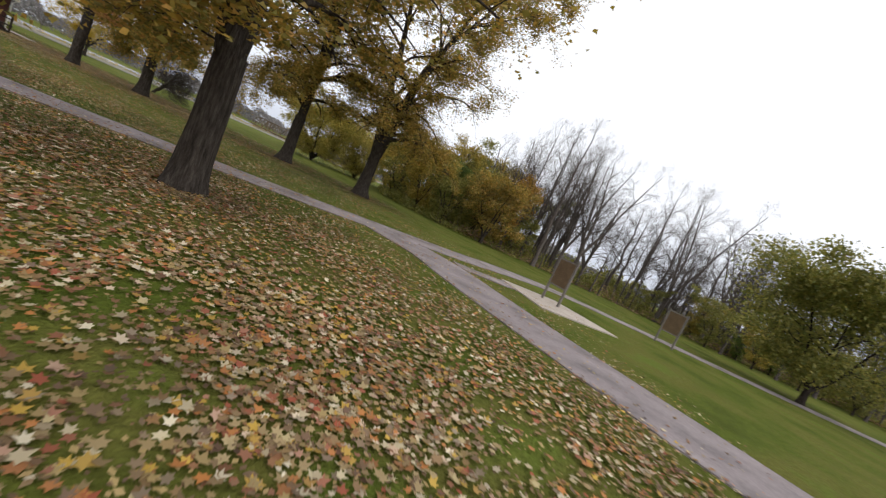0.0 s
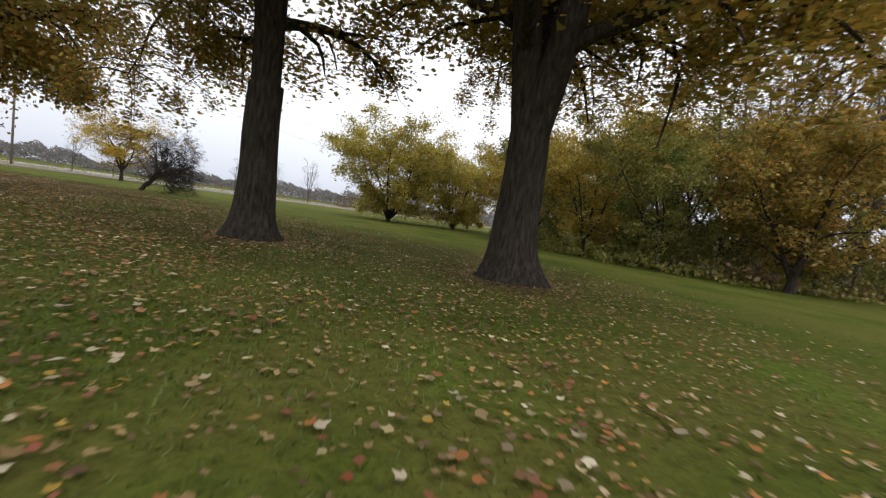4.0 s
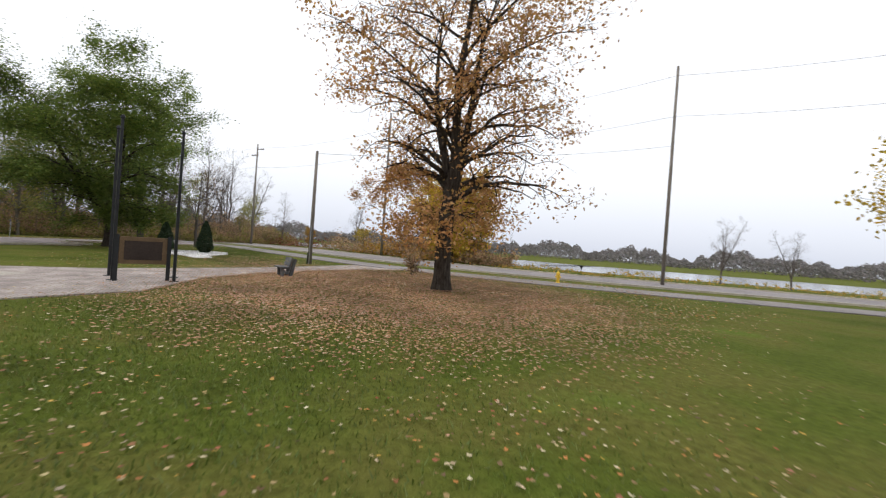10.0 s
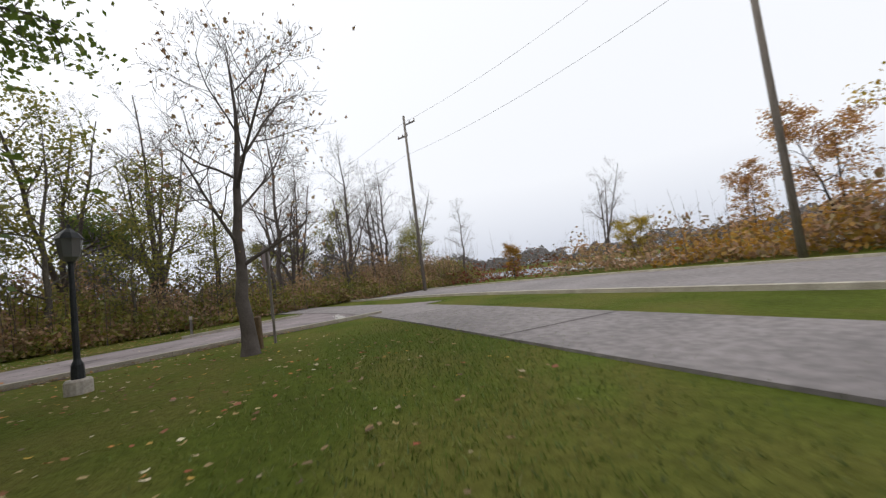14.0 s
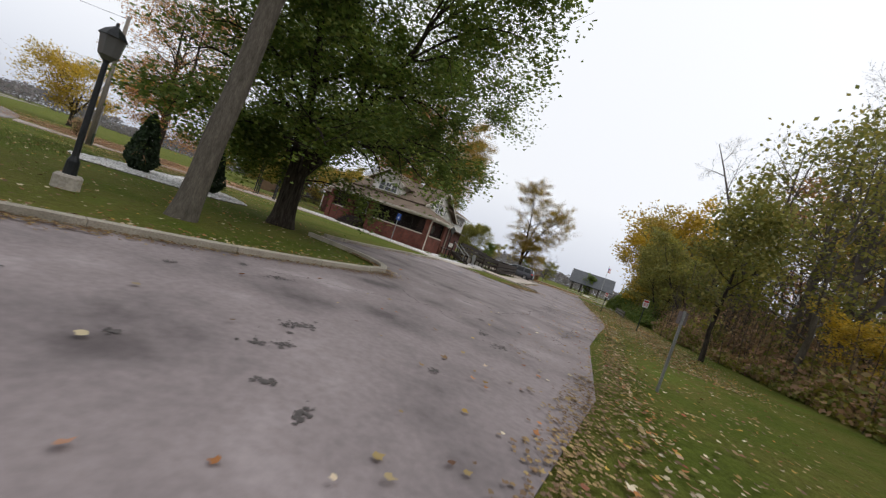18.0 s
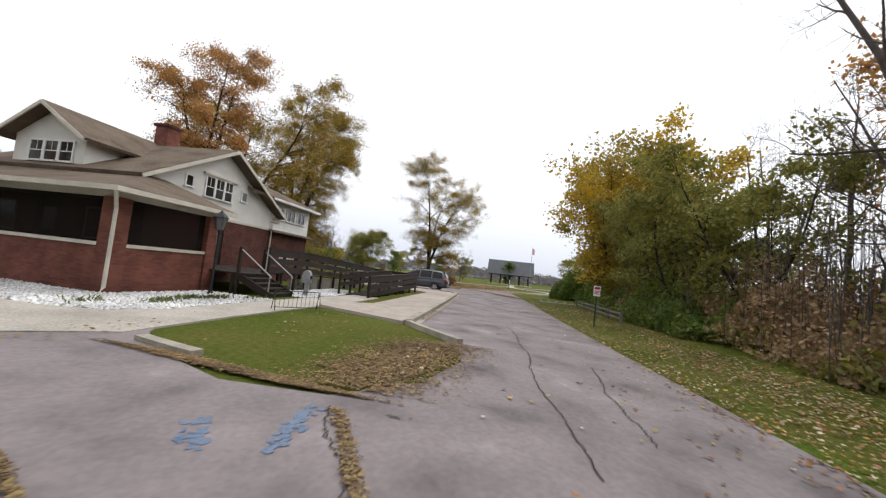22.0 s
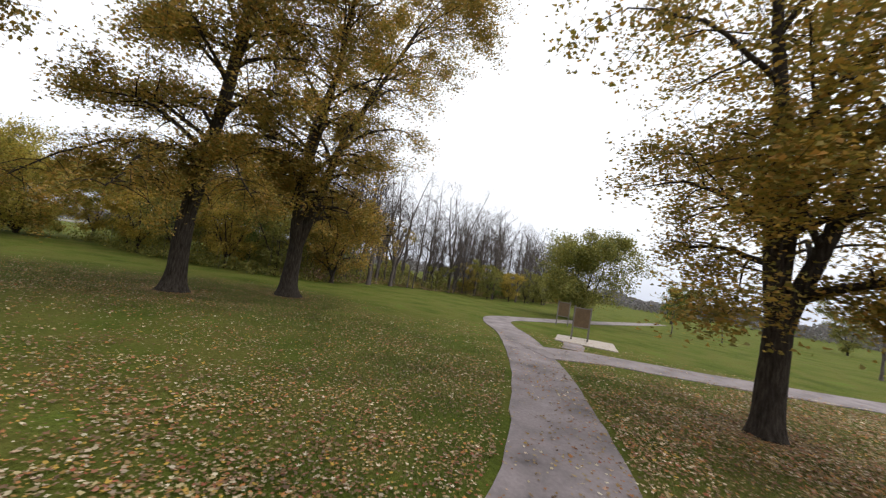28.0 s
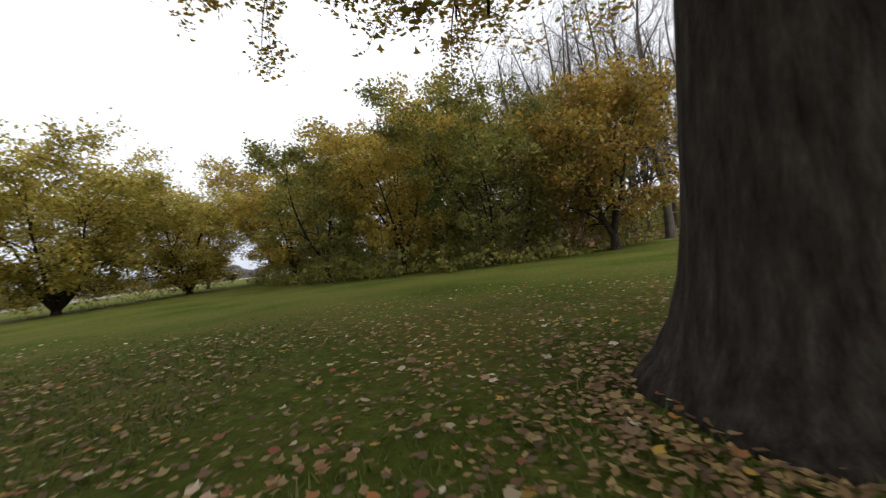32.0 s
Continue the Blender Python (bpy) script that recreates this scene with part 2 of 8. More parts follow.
def leaf_mat(name, colors, through_part=0.35, rough=0.6):
    """Leaves: each one its own colour out of a ramp, with light coming through."""
    m = bpy.data.materials.new(name)
    m.use_nodes = True
    N, L = m.node_tree.nodes, m.node_tree.links
    N.clear()
    ge = N.new("ShaderNodeNewGeometry")
    rp = N.new("ShaderNodeValToRGB")
    els = rp.color_ramp.elements
    n = len(colors)
    els[0].position, els[0].color = 0.0, (*colors[0], 1)
    els[1].position, els[1].color = 1.0, (*colors[-1], 1)
    for k in range(1, n - 1):
        e = els.new(k / (n - 1))
        e.color = (*colors[k], 1)
    L.new(ge.outputs["Random Per Island"], rp.inputs[0])
    tc = N.new("ShaderNodeTexCoord")
    no = N.new("ShaderNodeTexNoise")
    no.inputs["Scale"].default_value = 0.5
    L.new(tc.outputs["Object"], no.inputs["Vector"])
    hs = N.new("ShaderNodeHueSaturation")
    mr = N.new("ShaderNodeMapRange")
    mr.inputs["From Min"].default_value, mr.inputs["From Max"].default_value = 0.3, 0.7
    mr.inputs["To Min"].default_value, mr.inputs["To Max"].default_value = 0.7, 1.3
    L.new(no.outputs["Fac"], mr.inputs[0])
    L.new(mr.outputs[0], hs.inputs["Value"])
    L.new(rp.outputs[0], hs.inputs["Color"])
    d, t = N.new("ShaderNodeBsdfDiffuse"), N.new("ShaderNodeBsdfTranslucent")
    g = N.new("ShaderNodeBsdfGlossy")
    g.inputs["Roughness"].default_value = rough
    mx, mg = N.new("ShaderNodeMixShader"), N.new("ShaderNodeMixShader")
    mx.inputs[0].default_value, mg.inputs[0].default_value = through_part, 0.04
    for s in (d, t):
        L.new(hs.outputs[0], s.inputs["Color"])
    L.new(d.outputs[0], mx.inputs[1])
    L.new(t.outputs[0], mx.inputs[2])
    L.new(mx.outputs[0], mg.inputs[1])
    L.new(g.outputs[0], mg.inputs[2])
    o = N.new("ShaderNodeOutputMaterial")
    L.new(mg.outputs[0], o.inputs["Surface"])
    return m


def brick_mat(name, c1, c2, mortar, w=0.21, h=0.068, wall=True):
    m = bpy.data.materials.new(name)
    m.use_nodes = True
    N, L = m.node_tree.nodes, m.node_tree.links
    b = N["Principled BSDF"]
    b.inputs["Roughness"].default_value = 0.85
    b.inputs["Specular IOR Level"].default_value = 0.2
    tc, sp, cb = N.new("ShaderNodeTexCoord"), N.new("ShaderNodeSeparateXYZ"), N.new("ShaderNodeCombineXYZ")
    L.new(tc.outputs["Object"], sp.inputs[0])
    if wall:
        ad = N.new("ShaderNodeMath")
        L.new(sp.outputs[0], ad.inputs[0])
        L.new(sp.outputs[1], ad.inputs[1])
        L.new(ad.outputs[0], cb.inputs[0])
        L.new(sp.outputs[2], cb.inputs[1])
    else:
        L.new(sp.outputs[0], cb.inputs[0])
        L.new(sp.outputs[1], cb.inputs[1])
    br = N.new("ShaderNodeTexBrick")
    br.inputs["Scale"].default_value = 1.0
    br.inputs["Brick Width"].default_value, br.inputs["Row Height"].default_value = w, h
    br.inputs["Mortar Size"].default_value = 0.006
    br.inputs["Color1"].default_value, br.inputs["Color2"].default_value = (*c1, 1), (*c2, 1)
    br.inputs["Mortar"].default_value = (*mortar, 1)
    L.new(cb.outputs[0], br.inputs["Vector"])
    no = N.new("ShaderNodeTexNoise")
    no.inputs["Scale"].default_value, no.inputs["Detail"].default_value = 1.3, 6
    L.new(tc.outputs["Object"], no.inputs["Vector"])
    mr = N.new("ShaderNodeMapRange")
    mr.inputs["From Min"].default_value, mr.inputs["From Max"].default_value = 0.3, 0.7
    mr.inputs["To Min"].default_value, mr.inputs["To Max"].default_value = 0.65, 1.3
    L.new(no.outputs["Fac"], mr.inputs[0])
    mx = N.new("ShaderNodeMixRGB")
    mx.blend_type = "MULTIPLY"
    mx.inputs[0].default_value = 1.0
    L.new(br.outputs["Color"], mx.inputs[1])
    L.new(mr.outputs[0], mx.inputs[2])
    L.new(mx.outputs[0], b.inputs["Base Color"])
    bp = N.new("ShaderNodeBump")
    bp.inputs["Strength"].default_value, bp.inputs["Distance"].default_value = 0.6, 0.008
    bp.invert = True
    L.new(br.outputs["Fac"], bp.inputs["Height"])
    L.new(bp.outputs[0], b.inputs["Normal"])
    return m


def random_mat(name, colors, rough=0.8, bump=0.0, bump_scale=30.0, metal=0.0):
    """Pieces of one kind: each object its own shade."""
    m = mat(name, colors, 2.0, rough, metal, bump, bump_scale)
    N, L = m.node_tree.nodes, m.node_tree.links
    b = N["Principled BSDF"]
    src = b.inputs["Base Color"].links[0].from_socket
    oi, mr, mx = N.new("ShaderNodeObjectInfo"), N.new("ShaderNodeMapRange"), N.new("ShaderNodeMixRGB")
    mr.inputs["To Min"].default_value, mr.inputs["To Max"].default_value = 0.92, 1.07
    mx.blend_type = "MULTIPLY"
    mx.inputs[0].default_value = 1.0
    L.new(oi.outputs["Random"], mr.inputs[0])
    L.new(src, mx.inputs[1])
    L.new(mr.outputs[0], mx.inputs[2])
    L.new(mx.outputs[0], b.inputs["Base Color"])
    return m


GRASS = mat("lawn_grass", [(0.062, 0.077, 0.013), (0.086, 0.11, 0.0175), (0.12, 0.119, 0.028), (0.1, 0.144, 0.021)], 0.35, 0.95, bump=0.9, bump_scale=28.0, fine=9.0, spec=0.05, dist=0.05)
BLADE = leaf_mat("grass_blade", [(0.064, 0.09, 0.013), (0.1, 0.147, 0.019), (0.134, 0.18, 0.03), (0.176, 0.16, 0.044)], 0.3)
ASPHALT = mat("worn_asphalt", [(0.118, 0.1, 0.102), (0.196, 0.168, 0.17), (0.244, 0.208, 0.21), (0.27, 0.23, 0.232), (0.352, 0.305, 0.31)], 0.8, 0.9, bump=0.25, bump_scale=90.0, fine=14.0, spec=0.25, dist=0.01, grain=0.4, detail=9.0)
ROADGREY = mat("road_asphalt", [(0.19, 0.172, 0.17), (0.27, 0.243, 0.24)], 0.3, 0.9, bump=0.2, bump_scale=60.0, fine=6.0, spec=0.2, dist=0.01)
CRACK = mat("crack_filler", [(0.045, 0.04, 0.038), (0.1, 0.087, 0.08)], 4.0, 0.95)
STAIN = mat("damp_stain", [(0.07, 0.062, 0.06), (0.13, 0.115, 0.112)], 3.0, 0.9)
CONCRETE = mat("pale_concrete", [(0.357, 0.323, 0.281), (0.442, 0.399, 0.348), (0.51, 0.468, 0.416)], 0.8, 0.9, bump=0.2, bump_scale=70.0, fine=20.0, spec=0.2, dist=0.006)
SLAB = random_mat("concrete_slab", [(0.365, 0.31, 0.265), (0.475, 0.412, 0.359)], 0.9, 0.2, 70.0)
KERB = random_mat("kerb_concrete", [(0.3, 0.27, 0.22), (0.45, 0.41, 0.34)], 0.9, 0.3, 50.0)
PAVER = brick_mat("plaza_paver", (0.33, 0.28, 0.26), (0.4, 0.35, 0.32), (0.22, 0.19, 0.17), 0.2, 0.1, wall=False)
PEBBLE = leaf_mat("white_pebble", [(0.4, 0.39, 0.38), (0.62, 0.61, 0.6), (0.76, 0.76, 0.76), (0.3, 0.28, 0.26)], 0.0, 0.5)
PEBBED = mat("pebble_bed", [(0.07, 0.06, 0.05), (0.2, 0.18, 0.16), (0.36, 0.34, 0.32)], 9.0, 0.9, bump=0.8, bump_scale=30.0)
LITTER = leaf_mat("fallen_leaf", [(0.1, 0.055, 0.03), (0.34, 0.25, 0.12), (0.15, 0.085, 0.045), (0.52, 0.44, 0.28), (0.09, 0.05, 0.03), (0.5, 0.32, 0.05), (0.22, 0.11, 0.06), (0.3, 0.075, 0.035), (0.68, 0.6, 0.43), (0.12, 0.06, 0.035), (0.48, 0.19, 0.05), (0.14, 0.085, 0.05), (0.34, 0.25, 0.1), (0.22, 0.13, 0.06), (0.48, 0.39, 0.2)], 0.1)
LITTER_BROWN = leaf_mat("fallen_brown_leaf", [(0.1, 0.06, 0.03), (0.2, 0.12, 0.06), (0.14, 0.09, 0.05), (0.3, 0.2, 0.09), (0.36, 0.26, 0.1), (0.16, 0.08, 0.04)], 0.1)
LITTER_RUST = leaf_mat("fallen_rust_leaf", [(0.24, 0.11, 0.065), (0.42, 0.24, 0.15), (0.33, 0.15, 0.085), (0.54, 0.38, 0.26), (0.2, 0.085, 0.05), (0.46, 0.28, 0.16), (0.3, 0.11, 0.05), (0.45, 0.33, 0.13), (0.23, 0.12, 0.07), (0.6, 0.5, 0.36)], 0.1)
BARK = mat("maple_bark", [(0.022, 0.018, 0.015), (0.05, 0.041, 0.034), (0.085, 0.072, 0.06)], 5.0, 0.95, bump=1.0, bump_scale=9.0, fine=30.0, spec=0.1, stretch=(3, 3, 0.6), dist=0.05)
PALEBARK = mat("smooth_grey_bark", [(0.09, 0.08, 0.066), (0.16, 0.14, 0.115)], 4.0, 0.95, bump=0.6, bump_scale=14.0, spec=0.1, stretch=(3, 3, 0.8))
TWIG = mat("bare_twig", [(0.075, 0.062, 0.055), (0.14, 0.118, 0.106)], 3.0, 0.95)
BRICK = brick_mat("red_brick", (0.14, 0.045, 0.032), (0.2, 0.07, 0.05), (0.12, 0.08, 0.065))
BRICKBROWN = brick_mat("brown_brick", (0.085, 0.032, 0.026), (0.12, 0.045, 0.036), (0.07, 0.04, 0.034))
STUCCO = mat("white_stucco", [(0.6, 0.58, 0.54), (0.72, 0.7, 0.66)], 1.2, 0.9, bump=0.3, bump_scale=60.0)
WHITE = mat("white_paint", [(0.66, 0.65, 0.62), (0.78, 0.77, 0.75)], 2.0, 0.6)
TRIM = mat("cream_trim", [(0.5, 0.46, 0.39), (0.62, 0.58, 0.5)], 2.0, 0.7)
SHINGLE = mat("brown_shingle", [(0.095, 0.07, 0.052), (0.148, 0.112, 0.084), (0.182, 0.142, 0.108)], 1.1, 0.95, bump=0.4, bump_scale=18.0, fine=16.0, spec=0.15)
ROOFGREY = mat("grey_metal_roof", [(0.06, 0.065, 0.075), (0.085, 0.09, 0.1)], 1.0, 0.6)
DARKWOOD = random_mat("dark_brown_stained_wood", [(0.022, 0.015, 0.012), (0.04, 0.028, 0.022)], 0.7, 0.3, 20.0)
SKIRT = mat("grey_plywood", [(0.16, 0.14, 0.12), (0.25, 0.22, 0.19)], 3.0, 0.9, bump=0.3, bump_scale=25.0)
GREYWOOD = mat("weathered_wood", [(0.12, 0.105, 0.095), (0.22, 0.2, 0.18)], 3.0, 0.9, bump=0.5, bump_scale=12.0, stretch=(8, 8, 0.7))
POLEWOOD = mat("pole_wood", [(0.13, 0.115, 0.1), (0.25, 0.22, 0.19)], 2.0, 0.95, bump=0.5, bump_scale=10.0, stretch=(8, 8, 0.5))
BENCHGREY = mat("grey_weathered_plank", [(0.075, 0.078, 0.085), (0.12, 0.12, 0.125), (0.18, 0.175, 0.175)], 3.0, 0.8, bump=0.4, bump_scale=30.0)
METAL = mat("galvanised_metal", [(0.3, 0.31, 0.32), (0.42, 0.43, 0.44)], 2.0, 0.45, 0.7)
DARKMETAL = mat("dark_painted_metal", [(0.018, 0.02, 0.022), (0.035, 0.037, 0.04)], 3.0, 0.5, 0.3)
GREENPOST = mat("green_steel_post", [(0.04, 0.055, 0.04), (0.06, 0.075, 0.055)], 3.0, 0.6, 0.3)
SIGNWHITE = mat("sign_white", [(0.7, 0.7, 0.7), (0.78, 0.78, 0.78)], 2.0, 0.5)
SIGNRED = mat("sign_red", [(0.45, 0.03, 0.03), (0.55, 0.05, 0.04)], 2.0, 0.5)
SIGNBLUE = mat("sign_blue", [(0.02, 0.07, 0.32), (0.03, 0.09, 0.4)], 2.0, 0.5)
SIGNBACK = mat("sign_back", [(0.17, 0.14, 0.14), (0.24, 0.2, 0.2)], 2.0, 0.6, 0.2)
BOARDBROWN = mat("brown_board", [(0.1, 0.065, 0.035), (0.15, 0.1, 0.055)], 3.0, 0.8)
ORANGE = mat("orange_paint", [(0.75, 0.13, 0.04), (0.85, 0.2, 0.07)], 6.0, 0.7)
YELLOWPAINT = mat("yellow_paint", [(0.6, 0.38, 0.03), (0.7, 0.46, 0.05)], 5.0, 0.6)
WORNPAINT = mat("worn_road_paint", [(0.42, 0.4, 0.39), (0.6, 0.58, 0.56)], 8.0, 0.9)
BLUEPAINT = mat("faded_blue_paint", [(0.13, 0.18, 0.27), (0.2, 0.25, 0.34)], 4.0, 0.9)
SHRUBGREEN = leaf_mat("arborvitae_leaf", [(0.012, 0.026, 0.01), (0.022, 0.045, 0.014), (0.03, 0.055, 0.02)], 0.1)
CARPAINT = mat("grey_car_paint", [(0.085, 0.085, 0.095), (0.1, 0.1, 0.11)], 2.0, 0.25, 0.5, spec=0.5)
RUBBER = mat("black_rubber", [(0.012, 0.012, 0.012), (0.025, 0.025, 0.025)], 5.0, 0.85)
ALLOY = mat("alloy_rim", [(0.45, 0.45, 0.46), (0.55, 0.55, 0.56)], 3.0, 0.3, 0.8)
CARGLASS = mat("tinted_car_glass", [(0.006, 0.007, 0.008), (0.01, 0.011, 0.012)], 2.0, 0.06, spec=0.32)
TAILRED = mat("tail_light_red", [(0.4, 0.01, 0.01), (0.55, 0.02, 0.02)], 3.0, 0.2)
WATER = mat("river_water", [(0.35, 0.37, 0.4), (0.42, 0.44, 0.47)], 0.2, 0.12, 0.0, bump=0.15, bump_scale=2.0, spec=0.8)


def glass_mat(name, tint, rough=0.05):
    m = bpy.data.materials.new(name)
    m.use_nodes = True
    b = m.node_tree.nodes["Principled BSDF"]
    b.inputs["Base Color"].default_value = (*tint, 1)
    b.inputs["Roughness"].default_value = rough
    b.inputs["Specular IOR Level"].default_value = 0.8
    return m


def screen_mat():
    """Fine dark insect mesh: mostly dark, a little of what lies behind shows."""
    m = bpy.data.materials.new("insect_screen")
    m.use_nodes = True
    N, L = m.node_tree.nodes, m.node_tree.links
    N.clear()
    d, t, x, o = N.new("ShaderNodeBsdfDiffuse"), N.new("ShaderNodeBsdfTransparent"), N.new("ShaderNodeMixShader"), N.new("ShaderNodeOutputMaterial")
    d.inputs["Color"].default_value = (0.022, 0.018, 0.016, 1)
    x.inputs[0].default_value = 0.68
    L.new(t.outputs[0], x.inputs[1])
    L.new(d.outputs[0], x.inputs[2])
    L.new(x.outputs[0], o.inputs["Surface"])
    return m


SCREEN = screen_mat()
GLASS = glass_mat("dark_window_glass", (0.02, 0.022, 0.026))
LAMPGLASS = glass_mat("smoked_lamp_glass", (0.1, 0.1, 0.1), 0.2)

L_OLIVE = leaf_mat("olive_gold_leaf", [(0.178, 0.162, 0.0292), (0.324, 0.243, 0.0389), (0.486, 0.292, 0.0486), (0.227, 0.211, 0.0454), (0.583, 0.308, 0.0648)], 0.45)
L_YOLIVE = leaf_mat("yellow_olive_leaf", [(0.29, 0.28, 0.05), (0.44, 0.38, 0.065), (0.55, 0.4, 0.08), (0.33, 0.31, 0.055)], 0.45)
L_GOLD = leaf_mat("gold_leaf", [(0.4, 0.31, 0.045), (0.55, 0.39, 0.055), (0.3, 0.27, 0.045), (0.48, 0.29, 0.05)], 0.45)
L_YELLOW = leaf_mat("yellow_leaf", [(0.5, 0.34, 0.02), (0.62, 0.42, 0.03), (0.36, 0.28, 0.04), (0.55, 0.34, 0.02)], 0.45)
L_RUST = leaf_mat("rust_leaf", [(0.456, 0.216, 0.0798), (0.365, 0.194, 0.0684), (0.57, 0.296, 0.0912), (0.479, 0.308, 0.0912)], 0.45)
L_GREEN = leaf_mat("green_leaf", [(0.075, 0.125, 0.018), (0.125, 0.19, 0.026), (0.2, 0.235, 0.042), (0.09, 0.15, 0.024)], 0.4)
L_OLGREEN = leaf_mat("olive_green_leaf", [(0.14, 0.155, 0.03), (0.23, 0.23, 0.045), (0.33, 0.275, 0.052), (0.155, 0.185, 0.038)], 0.42)
L_ORANGE = leaf_mat("orange_leaf", [(0.42, 0.19, 0.025), (0.32, 0.19, 0.03), (0.5, 0.26, 0.035), (0.26, 0.19, 0.03)], 0.45)
L_BROWN = leaf_mat("brown_brush", [(0.3, 0.18, 0.1), (0.43, 0.26, 0.15), (0.24, 0.17, 0.09), (0.36, 0.27, 0.11)], 0.3)
L_RED = leaf_mat("red_brush", [(0.25, 0.06, 0.03), (0.18, 0.06, 0.03), (0.14, 0.1, 0.04)])
# grey-brown twigs, with distance haze put into the colour as a paler grey
L_HAZE = leaf_mat("hazed_grey_brush", [(0.2, 0.185, 0.19), (0.16, 0.15, 0.155), (0.22, 0.19, 0.18), (0.15, 0.155, 0.14)])

# ---------- ground, road, paths ----------
g = Geo()
S = 1400.0
g.add([(-S, -S, 0), (S, -S, 0), (S, S, 0), (-S, S, 0)], [(0, 1, 2, 3)])
single("ground", g, GRASS, "mown green lawn reaching to the horizon", "ground", kind="structure")

WALKLINE = curve([(-170, -45), (-140, -18), (-116, 4), (-98, 19), (-84, 28.4), (-66, 34.4), (-55.3, 38.4), (-44.2, 45.9), (-30, 59.5), (-10, 75), (25, 98), (80, 130), (160, 175)], 2.0)
single("road", ribbon(WALKLINE, 14.2, 6.4, -0.05, 0.03), ROADGREY, "pale grey two-lane asphalt road", "road", kind="structure")
single("road_pavement", ribbon(WALKLINE, 2.9, 0.0, -0.05, 0.045), ROADGREY, "grey asphalt pavement along the road", "pavement", kind="structure")
for k, (a, b) in enumerate(((6.4, 6.15), (14.45, 14.2))):
    single(f"kerb_{k + 1}", ribbon(WALKLINE, a, b, -0.05, 0.13), KERB, "grey concrete kerb along the road", "kerb", kind="structure")
single("water", ribbon(WALKLINE, 62.0, 26.0, -0.05, 0.05, 1.5), WATER, "pale calm river beyond the road", "water", kind="structure")

DRIVE = [(-41, -15.5), (-36.5, -13.7), (-31.4, -13.8), (-28, -14.6), (-25, -15.0), (-20, -14.9), (-15.5, -15.2), (-12, -15.5), (-9, -15.6), (-5, -15.4), (0.2, -15.0), (6, -14.6), (12.9, -14.2), (20.4, -13.9), (31, -13.2), (36.9, -12.7), (40.5, -12.9), (44, -14.2), (49, -18),
         (56, -23.5), (70, -35), (73, -31.5), (60, -21.5), (55.5, -17.4), (47.5, -11.5), (42.5, -8.2), (38.9, -6.7), (34, -6.9), (32.3, -6.9), (32.2, -4.5), (29.5, -0.6), (28.2, 1.2), (23.2, 1.2), (23.2, -2.2), (23.2, -5.4), (22.4, -7.0), (21, -7.9), (12, -8.5), (1.3, -9.0),
         (0.4, -9.6), (-0.3, -10.3), (-1.4, -10.9), (-2.7, -11.1), (-4.4, -10.7), (-5.5, -9.8), (-5.6, -8.4), (-5.0, -7.0), (-4.0, -5.7), (-2.7, -4.9), (-5.3, -4.5), (-8.5, -4.8), (-11.5, -4.95), (-17.0, -5.35), (-18.6, -5.0), (-19.7, -6.0), (-20.3, -8.4), (-21.7, -9.6), (-25.8, -9.25), (-28.2, -8.65), (-31.6, -7.95), (-33.9, -7.1), (-36.5, -6.4), (-40, -6.0)]
single("driveway", Geo().prism(uv2(DRIVE), -0.05, 0.022), ASPHALT, "worn grey asphalt driveway with cracks and stains", "driveway", kind="structure")

PATH_A = curve([(-27.2, -0.4), (-23.5, -4.2), (-18.5, -8.45), (-13, -10.85), (-7, -11.0), (-1.5, -10.6), (5, -9.6), (10.2, -8.2), (14.5, -8.4), (21, -12.4), (32, -19), (60, -34)], 0.7)
single("path_1", ribbon(PATH_A, 1.05, -1.05, -0.05, 0.026, 0.06), ASPHALT, "narrow grey asphalt park path", "path", kind="structure")
PATH_B = curve([(0.6, -10.6), (2.0, -13.5), (2.4, -16.5), (3.2, -21), (5, -28.5), (8.5, -39.5), (14, -56), (30, -80)], 0.7)
single("path_2", ribbon(PATH_B, 1.4, -1.4, -0.05, 0.03, 0.06), ASPHALT, "narrow grey asphalt path branching off across the lawn", "path", kind="structure")
PATH_C = curve([(3.4, -12.6), (5.4, -12.9), (7.2, -12.6)], 0.5)
single("path_3", ribbon(PATH_C, 0.55, -0.55, -0.05, 0.034, 0.04), ASPHALT, "short asphalt spur to the notice board slab", "path", kind="structure")
PATH_D = curve([uv(57.5, -19.5)[:2], uv(63, -20.3)[:2], uv(69.5, -18.4)[:2], uv(74, -15.5)[:2], uv(83.4, -13.4)[:2], (38, -68)], 1.0)
single("path_4", ribbon(PATH_D, 0.8, -0.8, -0.05, 0.034), CONCRETE, "pale concrete walk to the pavilion", "path", kind="structure")

slab_ob = thing("notice_board_slab", "pale concrete slab in the grass under the notice board", "slab")
for k, poly in enumerate(([(6.4, -11.9), (9.6, -12.3), (9.9, -14.0), (6.2, -13.7)], [(6.2, -13.73), (9.9, -14.03), (10.1, -15.9), (6.0, -15.4)])):
    part("concrete_slab", Geo().prism(poly, -0.03, 0.05), SLAB, slab_ob)

# concrete walk beside the drive, slab by slab
conc = thing("pavement_1", "pale concrete pavement slabs beside the driveway", "pavement", kind="structure")
cu = [5.2, 8.4, 11.6, 14.8, 18.0, 20.6]


def inner(u):
    return -6.62 + 0.027 * (u - 5.0) if u < 18.2 else -5.85


def outer(u):
    return -8.95 + (u - 1.2) * 0.0485


